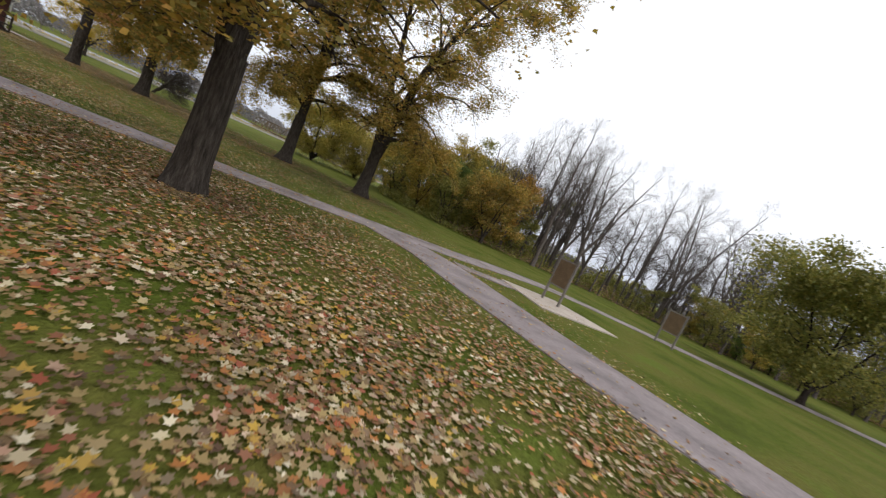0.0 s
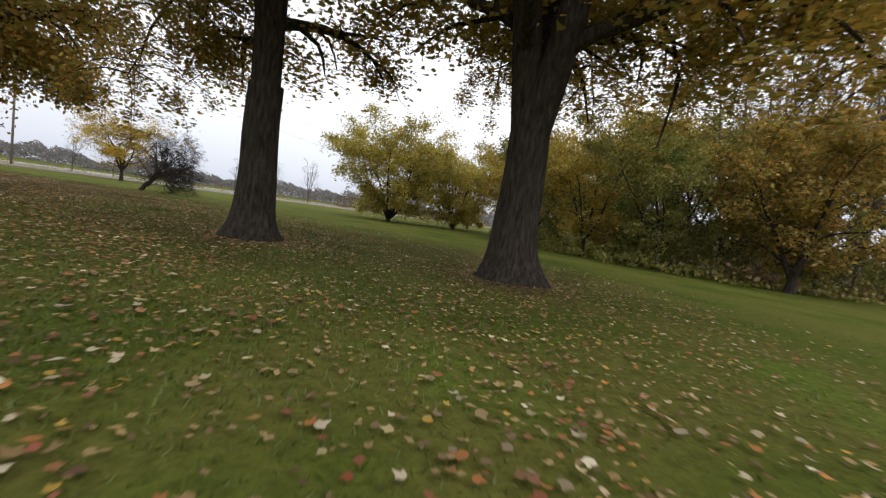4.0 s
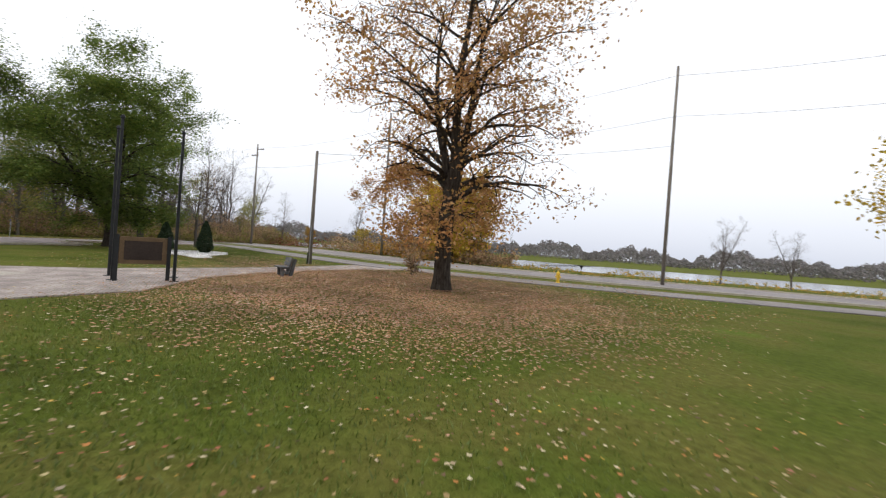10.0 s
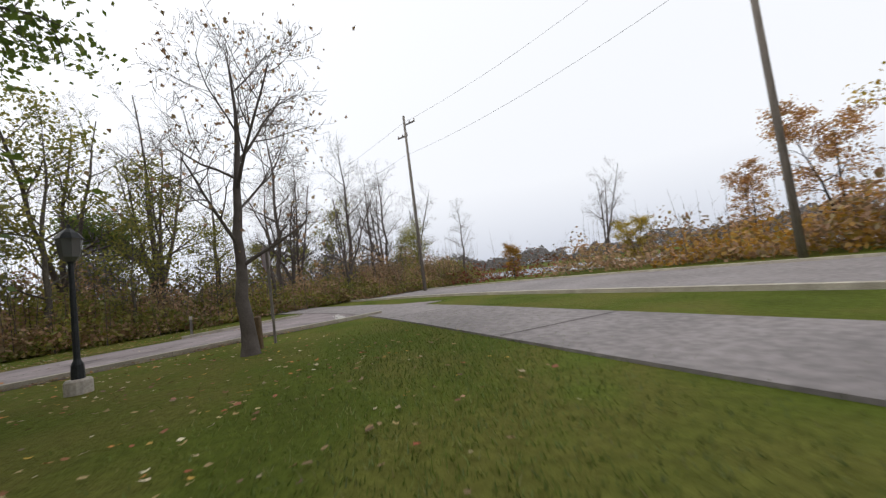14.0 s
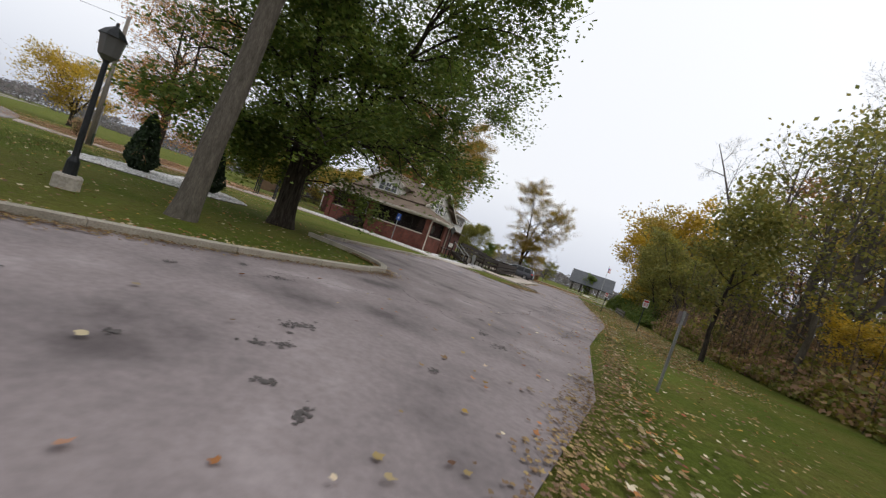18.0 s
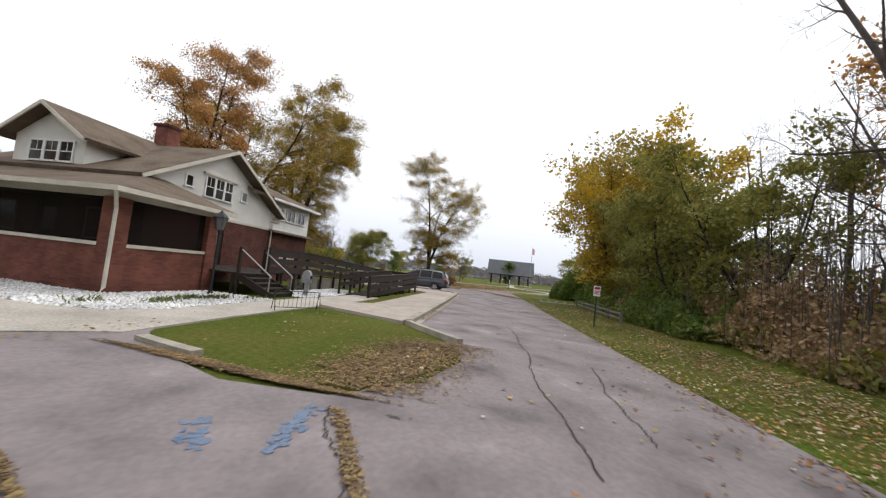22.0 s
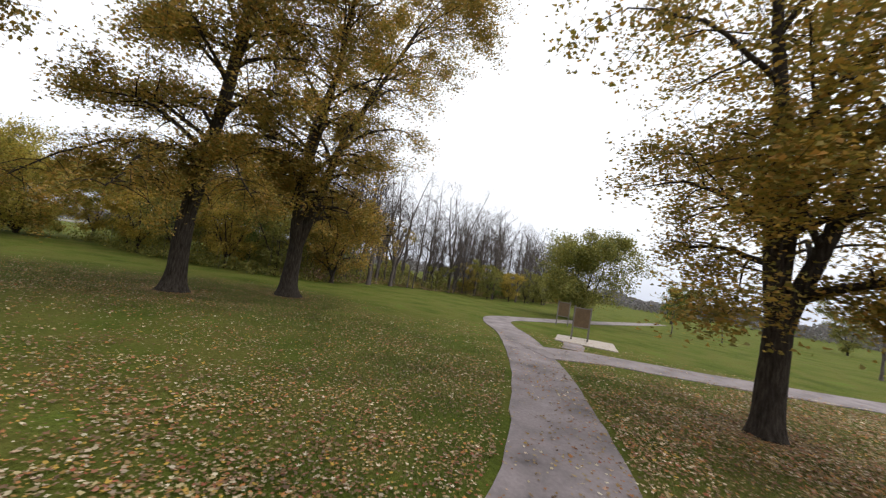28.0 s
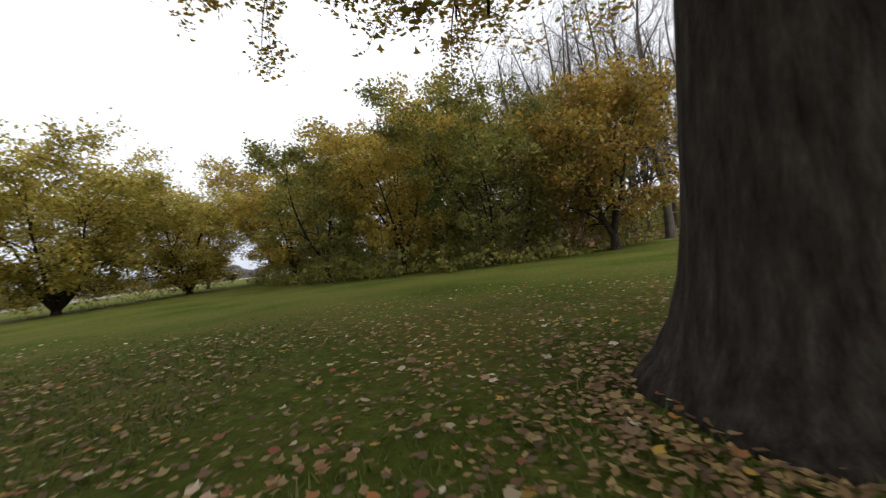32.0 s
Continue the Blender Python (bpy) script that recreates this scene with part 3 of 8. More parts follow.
part("concrete_slab", Geo().prism(uv2([(1.12, -8.92), (5.19, outer(5.19)), (5.19, -6.75), (4.2, -5.85), (2.4, -5.66)]), -0.03, 0.1), SLAB, conc)
for a, b in zip(cu, cu[1:]):
    a2, b2 = a + 0.012, b - 0.012
    poly = [(a2, outer(a2)), (b2, outer(b2)), (b2, inner(min(b2, 18.1)) if a2 < 17.9 else inner(b2)), (a2, inner(a2 + 0.25) if a2 > 17.9 else inner(a2))]
    part("concrete_slab", Geo().prism(uv2(poly), -0.03, 0.1), SLAB, conc)
for a, b in ((18.3, 20.5), (20.52, 22.5)):
    poly = [(a, inner(a) + 0.02), (b, inner(b) + 0.02), (b, 1.2), (a, 0.9)]
    part("concrete_slab", Geo().prism(uv2(poly), -0.03, 0.1), SLAB, conc)


def kerb_run(name, pts, w=0.18, h=0.13, label="worn pale concrete kerb with leaves along it", step=1.6):
    """A kerb of separate stones along a line in house coordinates."""
    k = thing(name, label, "kerb", kind="structure")
    line = curve([uv(*p) for p in pts], 0.5)
    run, cur, length = [], [line[0]], 0.0
    for p, q in zip(line, line[1:]):
        cur.append(q)
        length += (q - p).length
        if length > step:
            run.append(cur)
            cur, length = [q], 0.0
    if len(cur) > 1:
        run.append(cur)
    for piece in run:
        d = (piece[-1] - piece[0]).normalized() * 0.008
        piece = [p.copy() for p in piece]
        piece[0] += d
        piece[-1] -= d
        part("kerb_stone", ribbon(piece, w, 0.0, -0.05, h), KERB, k)
    return k


kerb_run("kerb_3", [(-20.0, -5.6), (-20.2, -7.8), (-21.0, -9.2), (-22.4, -9.6), (-25.8, -9.25), (-28.2, -8.65), (-31.6, -7.95), (-33.9, -7.15), (-36.0, -6.5)])
kerb_run("kerb_4", [(-6.6, -4.62), (-8.5, -4.8), (-11.5, -4.95), (-17.0, -5.35), (-18.6, -5.1)])
kerb_run("kerb_5", [(-38.0, -13.7), (-35.0, -13.9), (-32.3, -13.85)])
kerb_run("kerb_6", [(22.6, -1.4), (22.6, -5.4), (22.0, -7.0), (20.7, -7.9), (12, -8.47), (1.2, -8.98)], 0.22, 0.16, "broad pale concrete kerb with a gutter")
kerb_run("kerb_7", [(1.15, -8.98), (0.35, -9.62), (-0.3, -10.2), (-0.95, -10.8)], 0.18, 0.14)
kerb_run("kerb_8", [(-4.75, -7.45), (-4.6, -6.8), (-4.4, -6.1)], 0.2, 0.1)
kerb_run("kerb_9", [(28.2, 0.6), (29.6, -0.7), (31.9, -3.6), (32.2, -6.7)], 0.18, 0.13)
single("gutter", ribbon(curve([uv(1.3, -9.38), uv(12, -8.88), uv(18, -8.52), uv(20.6, -8.28)], 1.0), 0.36, 0.0, -0.04, 0.03), CONCRETE, "pale stained concrete gutter pan", "gutter", kind="structure")

part("concrete_slab", Geo().prism(uv2([(20.62, -7.97), (21.3, -7.7), (21.9, -7.2), (22.4, -6.4), (22.6, -5.4), (22.6, inner(22.5) - 0.01), (20.62, inner(20.6) - 0.01)]), -0.03, 0.1), SLAB, conc)
# walk before the porch, brick plaza
single("porch_walk", Geo().prism(uv2([(-5.4, -4.3), (-4.3, -5.5), (-1.5, -5.45), (2.35, -5.62), (4.2, -5.8), (8.4, -5.72), (8.4, -4.4), (2.5, -3.95), (-1.8, -3.9), (-2.9, -3.4), (-3.3, -2.2), (-3.3, 9.5), (-5.0, 9.5), (-5.0, -2.4)]), -0.04, 0.04), CONCRETE, "pale concrete walk round the porch", "pavement", kind="structure")
PLAZA = [(-41.3, 25.6), (-42.6, 27.8), (-46, 29.0), (-48.4, 31.0), (-50.6, 33.9), (-52.5, 37.0), (-53.0, 39.6), (-56.2, 37.6), (-54.4, 35.2), (-51.4, 31.4), (-49.8, 28.2), (-48.6, 25.6), (-48.6, 22.0), (-50.2, 19.4), (-47.6, 17.6), (-44.6, 21.4)]
single("plaza", Geo().prism(PLAZA, -0.04, 0.034), PAVER, "pinkish brick-paved plaza and walk with leaves", "pavement", kind="structure")

# cracks in the asphalt
cr = Geo()


def crack(p, q, n, w, wob):
    p, q = Vector((*p, 0)), Vector((*q, 0))
    line = [p.lerp(q, k / n) + Vector((rnd.uniform(-wob, wob), rnd.uniform(-wob, wob), 0)) for k in range(n + 1)]
    L1 = offset(line, w / 2)
    L2 = offset(line, -w / 2)
    for k in range(n):
        f = rnd.uniform(0.35, 1.0)
        cr.add([(L1[k].x, L1[k].y, 0.036), (L2[k].x, L2[k].y, 0.036), (L2[k + 1].x * f + L1[k + 1].x * (1 - f), L2[k + 1].y * f + L1[k + 1].y * (1 - f), 0.036), (L1[k + 1].x, L1[k + 1].y, 0.036)], [(0, 1, 2, 3)])


crack((0.2, -9.4), (1.5, -11.2), 14, 0.07, 0.05)
for a, b, w in (((-6.4, -12.7), (4.2, -12.1), 0.03), ((4.2, -12.1), (16, -10.9), 0.014), ((-5.4, -13.5), (-1.5, -13.6), 0.03), ((-22.6, -10.1), (-23.6, -11.8), 0.024), ((-23.6, -11.8), (-24.1, -14.2), 0.02), ((24.2, -7.6), (27.5, -10.6), 0.022), ((-35.6, -7.0), (-37.2, -10.4), 0.05), ((-31, -9), (-30, -13), 0.018), ((24, -10), (33, -8), 0.016), ((-26, -10.4), (-22, -12.8), 0.014), ((13, -9.6), (23.2, -8.9), 0.02), ((-5.8, -10.0), (-8.6, -11.3), 0.03), ((-7.6, -8.2), (-8.4, -9.7), 0.04)):
    p, q = Vector((*uv(*a)[:2], 0)), Vector((*uv(*b)[:2], 0))
    side = Vector((-(q - p).y, (q - p).x, 0)).normalized()
    ph, pts = rnd.uniform(0, 9), []
    for k in range(9):
        pts.append(p.lerp(q, k / 8) + side * 0.3 * noise.noise(Vector((k * 0.6, ph, 0))))
    for a_, b_ in zip(pts, pts[1:]):
        crack(a_[:2], b_[:2], 10, w * 0.7, 0.022)


def node(i, j):
    r_ = random.Random(i * 71 + j * 1013)
    return uv(-19.6 + 0.22 * i + r_.uniform(-0.09, 0.09), -15.0 + 0.2 * j + 0.012 * i + r_.uniform(-0.08, 0.08))[:2]


# crazed patch: a net of fine cracks, dense in the middle
for i in range(52):
    for j in range(14):
        dens = 1.25 * math.exp(-((i - 25) / 13.0) ** 2 - ((j - 6.0 - 0.05 * (i - 25)) / 3.2) ** 2)
        for di, dj in ((1, 0), (0, 1)):
            if rnd.random() < dens * 0.6:
                crack(node(i, j), node(i + di, j + dj), 3, rnd.uniform(0.005, 0.017) * (0.6 + 0.6 * dens), 0.02)
for a, b in (((-20.5, -12.7), (-14, -13.3)), ((-13, -13.2), (-7.5, -12.8)), ((-14, -13.9), (-10, -15.2)), ((-16, -12.6), (-13.5, -11.2)), ((-18, -14.4), (-22, -14.2))):
    p, q = Vector((*uv(*a)[:2], 0)), Vector((*uv(*b)[:2], 0))
    side = Vector((-(q - p).y, (q - p).x, 0)).normalized()
    way = [p.lerp(q, k / 10) + side * 0.35 * noise.noise(Vector((k * 0.7, a[0], 0))) for k in range(11)]
    for a_, b_ in zip(way, way[1:]):
        crack(a_[:2], b_[:2], 5, 0.016, 0.03)
single("crack", cr, CRACK, "dark filled cracks across the driveway and path", "crack", kind="stuff")
joint = Geo()
for t in range(4, len(WALKLINE) - 4, 3):
    p = WALKLINE[t]
    d = (WALKLINE[t + 1] - WALKLINE[t - 1]).normalized()
    nrm = Vector((-d.y, d.x, 0))
    a, b = p + nrm * 0.05, p + nrm * 2.85 + d * 0.1
    s = d * 0.03
    joint.add([a - s + Vector((0, 0, 0.05)), a + s + Vector((0, 0, 0.05)), b + s + Vector((0, 0, 0.05)), b - s + Vector((0, 0, 0.05))], [(0, 1, 2, 3)])
single("pavement_joint", joint, CRACK, "dark joints across the pavement", "joint", kind="stuff")

# stains, painted marks
tp = Geo()
tp.prism(uv2([(23.0 + 0.1 * noise.noise(Vector((k * 0.9, 1, 0))) + (0.13 if k < 9 else -0.13), -7.75 - 0.16 * (k if k < 9 else 17 - k)) for k in range(18)]), 0.0225, 0.0255)
single("tar_patch", tp, CRACK, "dark tar strip over a crack in the asphalt", "tar patch", kind="stuff")
st = Geo()
spots = [(-12.2, -13.1, 0.35), (-13.1, -13.2, 0.3), (-9.5, -15.1, 0.22), (24.2, -8.2, 0.35), (27.5, -12.5, 0.8), (29.5, -11.9, 0.9), (31.5, -10.8, 0.8), (33.5, -9.2, 0.6), (40, -10.5, 0.6)]
for k in range(34):
    spots.append((rnd.uniform(-35, -19), rnd.uniform(-13.6, -9.6), rnd.choice((0.03, 0.045, 0.06, 0.09, 0.12))))
for k in range(16):
    spots.append((rnd.uniform(-19, 4), rnd.uniform(-14, -10), rnd.choice((0.03, 0.05, 0.08))))
for u, v, r in spots:
    x, y, _ = uv(u, v)
    turn_, long_ = rnd.uniform(0, 6.28), rnd.uniform(1.0, 2.2)
    for k in range(int(16 + 300 * r)):
        a_, b_ = rnd.gauss(0, r * 0.6 * long_), rnd.gauss(0, r * 0.5)
        p = (x + a_ * math.cos(turn_) - b_ * math.sin(turn_), y + a_ * math.sin(turn_) + b_ * math.cos(turn_))
        c_, a0 = rnd.uniform(0.004, 0.022) * (1 + 1.5 * r), rnd.uniform(0, 6)
        st.add([(p[0] + c_ * rnd.uniform(0.4, 1.5) * math.cos(a0 + k2 * 1.0472), p[1] + c_ * rnd.uniform(0.4, 1.5) * math.sin(a0 + k2 * 1.0472), 0.0285 + 0.000004 * k) for k2 in range(6)], [tuple(range(6))])
single("stain", st, STAIN, "dark damp stains on the asphalt", "stain", kind="stuff")
bm_ = Geo()
for a, b, n_, w_ in (((-6.9, -10.0), (-5.9, -9.8), 90, 0.05), ((-7.1, -9.35), (-6.7, -9.1), 45, 0.07), ((-8.9, -8.6), (-7.6, -8.4), 40, 0.05), ((-10.3, -7.8), (-9.7, -7.7), 16, 0.05)):
    p, q = Vector(uv(*a)), Vector(uv(*b))
    for k in range(n_):
        c = p.lerp(q, rnd.random()) + Vector((rnd.gauss(0, w_), rnd.gauss(0, w_), 0.0262 + 0.00005 * k))
        r, a0 = rnd.uniform(0.012, 0.05), rnd.uniform(0, 6)
        bm_.add([c + Vector((r * rnd.uniform(0.6, 1.5) * math.cos(a0 + k2 * 1.2566), r * rnd.uniform(0.6, 1.5) * math.sin(a0 + k2 * 1.2566), 0)) for k2 in range(5)], [(0, 1, 2, 3, 4)])
single("paint_mark", bm_, BLUEPAINT, "faded blue parking lines worn off the asphalt", "paint", kind="stuff")
om = Geo()
ox, oy, _ = uv(22.95, -0.9)
ring = []
for k in range(36):
    a = 2 * math.pi * k / 36
    sq = 1 / max(abs(math.cos(a)) / 0.62, abs(math.sin(a)) / 0.42)
    ring.append((sq * math.cos(a) * rnd.uniform(0.9, 1.08), sq * math.sin(a) * rnd.uniform(0.88, 1.1)))
om.prism(ring, 0.0, 0.003)
mo_ = pose(ox, oy, 0.0265, 0, 0, -30)
om.v = [tuple(mo_ @ Vector(p)) for p in om.v]
single("paint_patch", om, ORANGE, "orange painted square on the asphalt beside the kerb", "paint", kind="stuff")

wp_ = Geo()
for k in range(11000):
    f, w = rnd.random() ** 1.4, rnd.gauss(0, 0.2)
    if noise.noise(Vector((f * 6, w * 5, 2.0))) + 0.6 * noise.noise(Vector((f * 40, w * 30, 5.0))) < -0.35 + 0.5 * f:
        continue
    x, y, _ = uv(-34.95 - 1.9 * f + 0.9 * w, -7.55 - 2.3 * f + 0.5 * w)
    r, a0 = rnd.uniform(0.006, 0.03), rnd.uniform(0, 6)
    wp_.add([(x + r * math.cos(a0 + k2 * 1.2566) * rnd.uniform(0.4, 1.6), y + r * math.sin(a0 + k2 * 1.2566) * rnd.uniform(0.4, 1.6), 0.0255 + 0.0000005 * k) for k2 in range(5)], [(0, 1, 2, 3, 4)])
single("worn_paint", wp_, WORNPAINT, "worn white paint patch at the drive's mouth", "paint", kind="stuff")

# ---------- house ----------
house = thing("house", "bungalow with red brick walls, white gables and brown shingle roof", "house", HOUSE)


def hbox(name, mat_, *b, label="", parent=None, cut=0.0):
    return part(name, Geo().box(*b, cut=cut), mat_, parent or house, label)


def wall_with_holes(a0, a1, z0, z1, holes, plane, at, thick):
    """A wall along u (plane 'v') or along v (plane 'u') with rectangular holes, made of blocks."""
    g2 = Geo()
    cuts = sorted({a0, a1, *[h[0] for h in holes], *[h[1] for h in holes]})
    for a, b in zip(cuts, cuts[1:]):
        zs = [z0]
        for h in sorted(holes, key=lambda q: q[2]):
            if h[0] <= a + 1e-6 and h[1] >= b - 1e-6:
                zs += [h[2], h[3]]
        zs.append(z1)
        for c, d in zip(zs[::2], zs[1::2]):
            if d - c > 1e-4:
                if plane == "v":
                    g2.box(a, at, c, b, at + thick, d)
                else:
                    g2.box(at, a, c, at + thick, b, d)
    return g2


def wall_pieces(name, geo, mt, parent, label=""):
    """Each block of a wall round its openings as a part of its own."""
    for k in range(0, len(geo.v), 8):
        b = Geo()
        b.v = geo.v[k:k + 8]
        b.f = [tuple(i - k for i in f) for f in geo.f if k <= f[0] < k + 8]
        part(name, b, mt, parent, label)


def window(parent, plane, at, a0, a1, z0, z1, sash=True, frame_mat=None, out=-1):
    """A window in a wall: frame, sill, meeting rail and one or two panes."""
    fm = frame_mat or WHITE
    t = 0.07

    def bx(p, q, r, s, lo, hi):
        lo, hi = sorted((at + out * lo, at + out * hi))
        return (p, lo, r, q, hi, s) if plane == "v" else (lo, p, r, hi, q, s)
    w = part("window", Geo().box(*bx(a0 - t, a0, z0 - t, z1 + t, -0.06, 0.05)).box(*bx(a1, a1 + t, z0 - t, z1 + t, -0.06, 0.05))
             .box(*bx(a0, a1, z1, z1 + t, -0.06, 0.05)), fm, parent)
    part("window_sill", Geo().box(*bx(a0 - t * 1.6, a1 + t * 1.6, z0 - t, z0, -0.06, 0.09)), fm, w)
    mid = (z0 + z1) / 2
    if sash:
        part("pane", Geo().box(*bx(a0, a1, mid + 0.02, z1, 0.004, 0.018)), GLASS, w)
        part("pane", Geo().box(*bx(a0, a1, z0, mid - 0.02, 0.004, 0.018)), GLASS, w)
        part("meeting_rail", Geo().box(*bx(a0, a1, mid - 0.02, mid + 0.02, 0.004, 0.03)), fm, w)
        part("muntin", Geo().box(*bx((a0 + a1) / 2 - 0.012, (a0 + a1) / 2 + 0.012, mid + 0.02, z1, 0.018, 0.028)), fm, w)
    else:
        part("pane", Geo().box(*bx(a0, a1, z0, z1, 0.004, 0.018)), GLASS, w)
    return w


def gable_fill(name, mat_, plane, at, thick, pts):
    """A wall piece of any outline in an upright plane: pts are (along, z)."""
    n = len(pts)
    if plane == "v":
        vs = [(a, at, z) for a, z in pts] + [(a, at + thick, z) for a, z in pts]
    else:
        vs = [(at, a, z) for a, z in pts] + [(at + thick, a, z) for a, z in pts]
    return part(name, Geo().add(vs, [tuple(range(n)), tuple(range(2 * n - 1, n - 1, -1))] + [(k, (k + 1) % n, n + (k + 1) % n, n + k) for k in range(n)]), mat_, house)


V0, V1, U0, U1 = 1.9, 9.4, 2.5, 10.3
# brick storey of the main block
wall_pieces("brick_wall", wall_with_holes(U0, U1, 0, 2.98, [(5.75, 6.75, 0.75, 2.72), (8.4, 9.1, 0.2, 0.7)], "v", V0, 0.25), BRICKBROWN, house)
wall_pieces("brick_wall", wall_with_holes(V0 + 0.25, V1 - 0.25, 0, 3.3, [(5.7, 6.9, 0.85, 2.75), (2.6, 4.4, 1.5, 2.6), (7.9, 9.0, 1.5, 2.6)], "u", U0, 0.25), BRICKBROWN, house)
hbox("brick_wall", BRICKBROWN, U0, V1 - 0.25, 0, U1, V1, 2.98)
hbox("brick_wall", BRICKBROWN, U1 - 0.25, V0 + 0.25, 0, U1, V1 - 0.25, 3.2)
# white gables south and north
RU, RZ, EW, EE, ZW, ZE = 6.35, 6.24, 2.0, 10.75, 4.0, 3.8
for at, nm in ((V0 + 0.02, "gable"), (V1 - 0.22, "gable")):
    gable_fill(nm, STUCCO, "v", at, 0.2, [(U0, 2.98), (U1, 2.98), (U1, 3.98), (RU, RZ - 0.1), (U0, 4.2)])
hbox("band_board", TRIM, U0 - 0.02, V0 - 0.03, 2.94, U1 + 0.02, V0 + 0.02, 3.06)


ra, rb = (RU, V0 - 0.55, RZ + 0.12), (RU, V1 + 0.55, RZ + 0.12)
g = Geo().slab((EW - 0.3, V0 - 0.55, ZW), ra, rb, (EW - 0.3, V1 + 0.55, ZW), 0.14)
part("roof", g, SHINGLE, house)
part("roof", Geo().slab(ra, (EE + 0.2, V0 - 0.55, ZE), (EE + 0.2, V1 + 0.55, ZE), rb, 0.14), SHINGLE, house)
for a, b in (((EW - 0.3, V0 - 0.56, ZW - 0.1), (RU, V0 - 0.56, RZ + 0.02)), ((RU, V0 - 0.56, RZ + 0.02), (EE + 0.2, V0 - 0.56, ZE - 0.1)), ((EW - 0.3, V1 + 0.56, ZW - 0.1), (RU, V1 + 0.56, RZ + 0.02)), ((RU, V1 + 0.56, RZ + 0.02), (EE + 0.2, V1 + 0.56, ZE - 0.1))):
    part("rake_board", Geo().beam(a, b, 0.05, 0.14), TRIM, house)
hbox("eave_bracket", TRIM, U1 + 0.02, V0 - 0.5, 3.38, U1 + 0.12, V0, 3.53)
for a0, a1, z0, z1 in ((5.25, 5.72, 3.9, 4.78), (5.84, 6.31, 3.9, 4.78), (6.43, 6.9, 3.9, 4.78)):
    window(house, "v", V0 + 0.02, a0, a1, z0, z1)
for a0 in (4.15, 7.65):
    window(house, "v", V0 + 0.02, a0, a0 + 0.32, 4.13, 4.56, False)
hbox("window_head", TRIM, 5.0, V0 - 0.1, 4.85, 7.15, V0 + 0.02, 4.94)
vent = part("wall_vent", Geo().lathe([(0.14, 0), (0.14, 0.05), (0.1, 0.08)], 16), METAL, house, "round grey metal wall vent")
vent.matrix_basis = pose(6.15, V0 + 0.02, 3.45, 90, 0, 0)
# south door
door = hbox("door", DARKWOOD, 5.75, V0 + 0.06, 0.75, 6.75, V0 + 0.14, 2.72, label="dark wooden side door with a boarded pale light")
hbox("door_light", TRIM, 5.92, V0 + 0.045, 1.75, 6.58, V0 + 0.06, 2.6, parent=door)
for k in (1, 2):
    hbox("muntin", WHITE, 5.92 + 0.22 * k - 0.012, V0 + 0.03, 1.75, 5.92 + 0.22 * k + 0.012, V0 + 0.045, 2.6, parent=door)
hbox("basement_window", GLASS, 8.4, V0 + 0.08, 0.2, 9.1, V0 + 0.12, 0.7)
# west wall under the porch
fd = hbox("front_door", DARKWOOD, U0 + 0.08, 5.7, 0.85, U0 + 0.16, 6.9, 2.75, label="dark panelled front door")
hbox("door_pane", GLASS, U0 + 0.06, 6.0, 1.6, U0 + 0.08, 6.6, 2.5, parent=fd)
window(house, "u", U0, 2.6, 4.4, 1.5, 2.6, False)
window(house, "u", U0, 7.9, 9.0, 1.5, 2.6, False)
# dormer on the west slope
DU, D0, D1, DP = 2.1, 4.5, 7.9, 6.2
gable_fill("dormer_wall", STUCCO, "u", DU, 0.2, [(D0, 3.7), (D1, 3.7), (D1, 5.28), (DP, 6.28), (D0, 5.28)])
hbox("dormer_wall", STUCCO, DU + 0.2, D0, 3.8, 4.6, D0 + 0.15, 5.33)
hbox("dormer_wall", STUCCO, DU + 0.2, D1 - 0.15, 3.8, 4.6, D1, 5.33)
part("dormer_roof", Geo().slab((DU - 0.5, D0 - 0.5, 5.13), (RU, D0 - 0.5, 5.13), (RU, DP, 6.5), (DU - 0.5, DP, 6.5), 0.12), SHINGLE, house)
part("dormer_roof", Geo().slab((DU - 0.5, DP, 6.5), (RU, DP, 6.5), (RU, D1 + 0.5, 5.13), (DU - 0.5, D1 + 0.5, 5.13), 0.12), SHINGLE, house)
for a, b in (((DU - 0.51, D0 - 0.5, 5.04), (DU - 0.51, DP, 6.41)), ((DU - 0.51, DP, 6.41), (DU - 0.51, D1 + 0.5, 5.04))):
    part("rake_board", Geo().beam(a, b, 0.05, 0.13), TRIM, house)
for k in range(3):
    window(house, "u", DU, 5.05 + 0.72 * k, 5.05 + 0.72 * k + 0.58, 4.28, 5.03)
# chimney
ch = part("chimney", Geo().box(6.45, 5.6, 5.0, 7.2, 6.35, 7.4, cut=0.02), BRICK, house, "square red brick chimney")
part("chimney_cap", Geo().box(6.38, 5.53, 7.4, 7.27, 6.42, 7.52), BRICKBROWN, ch)
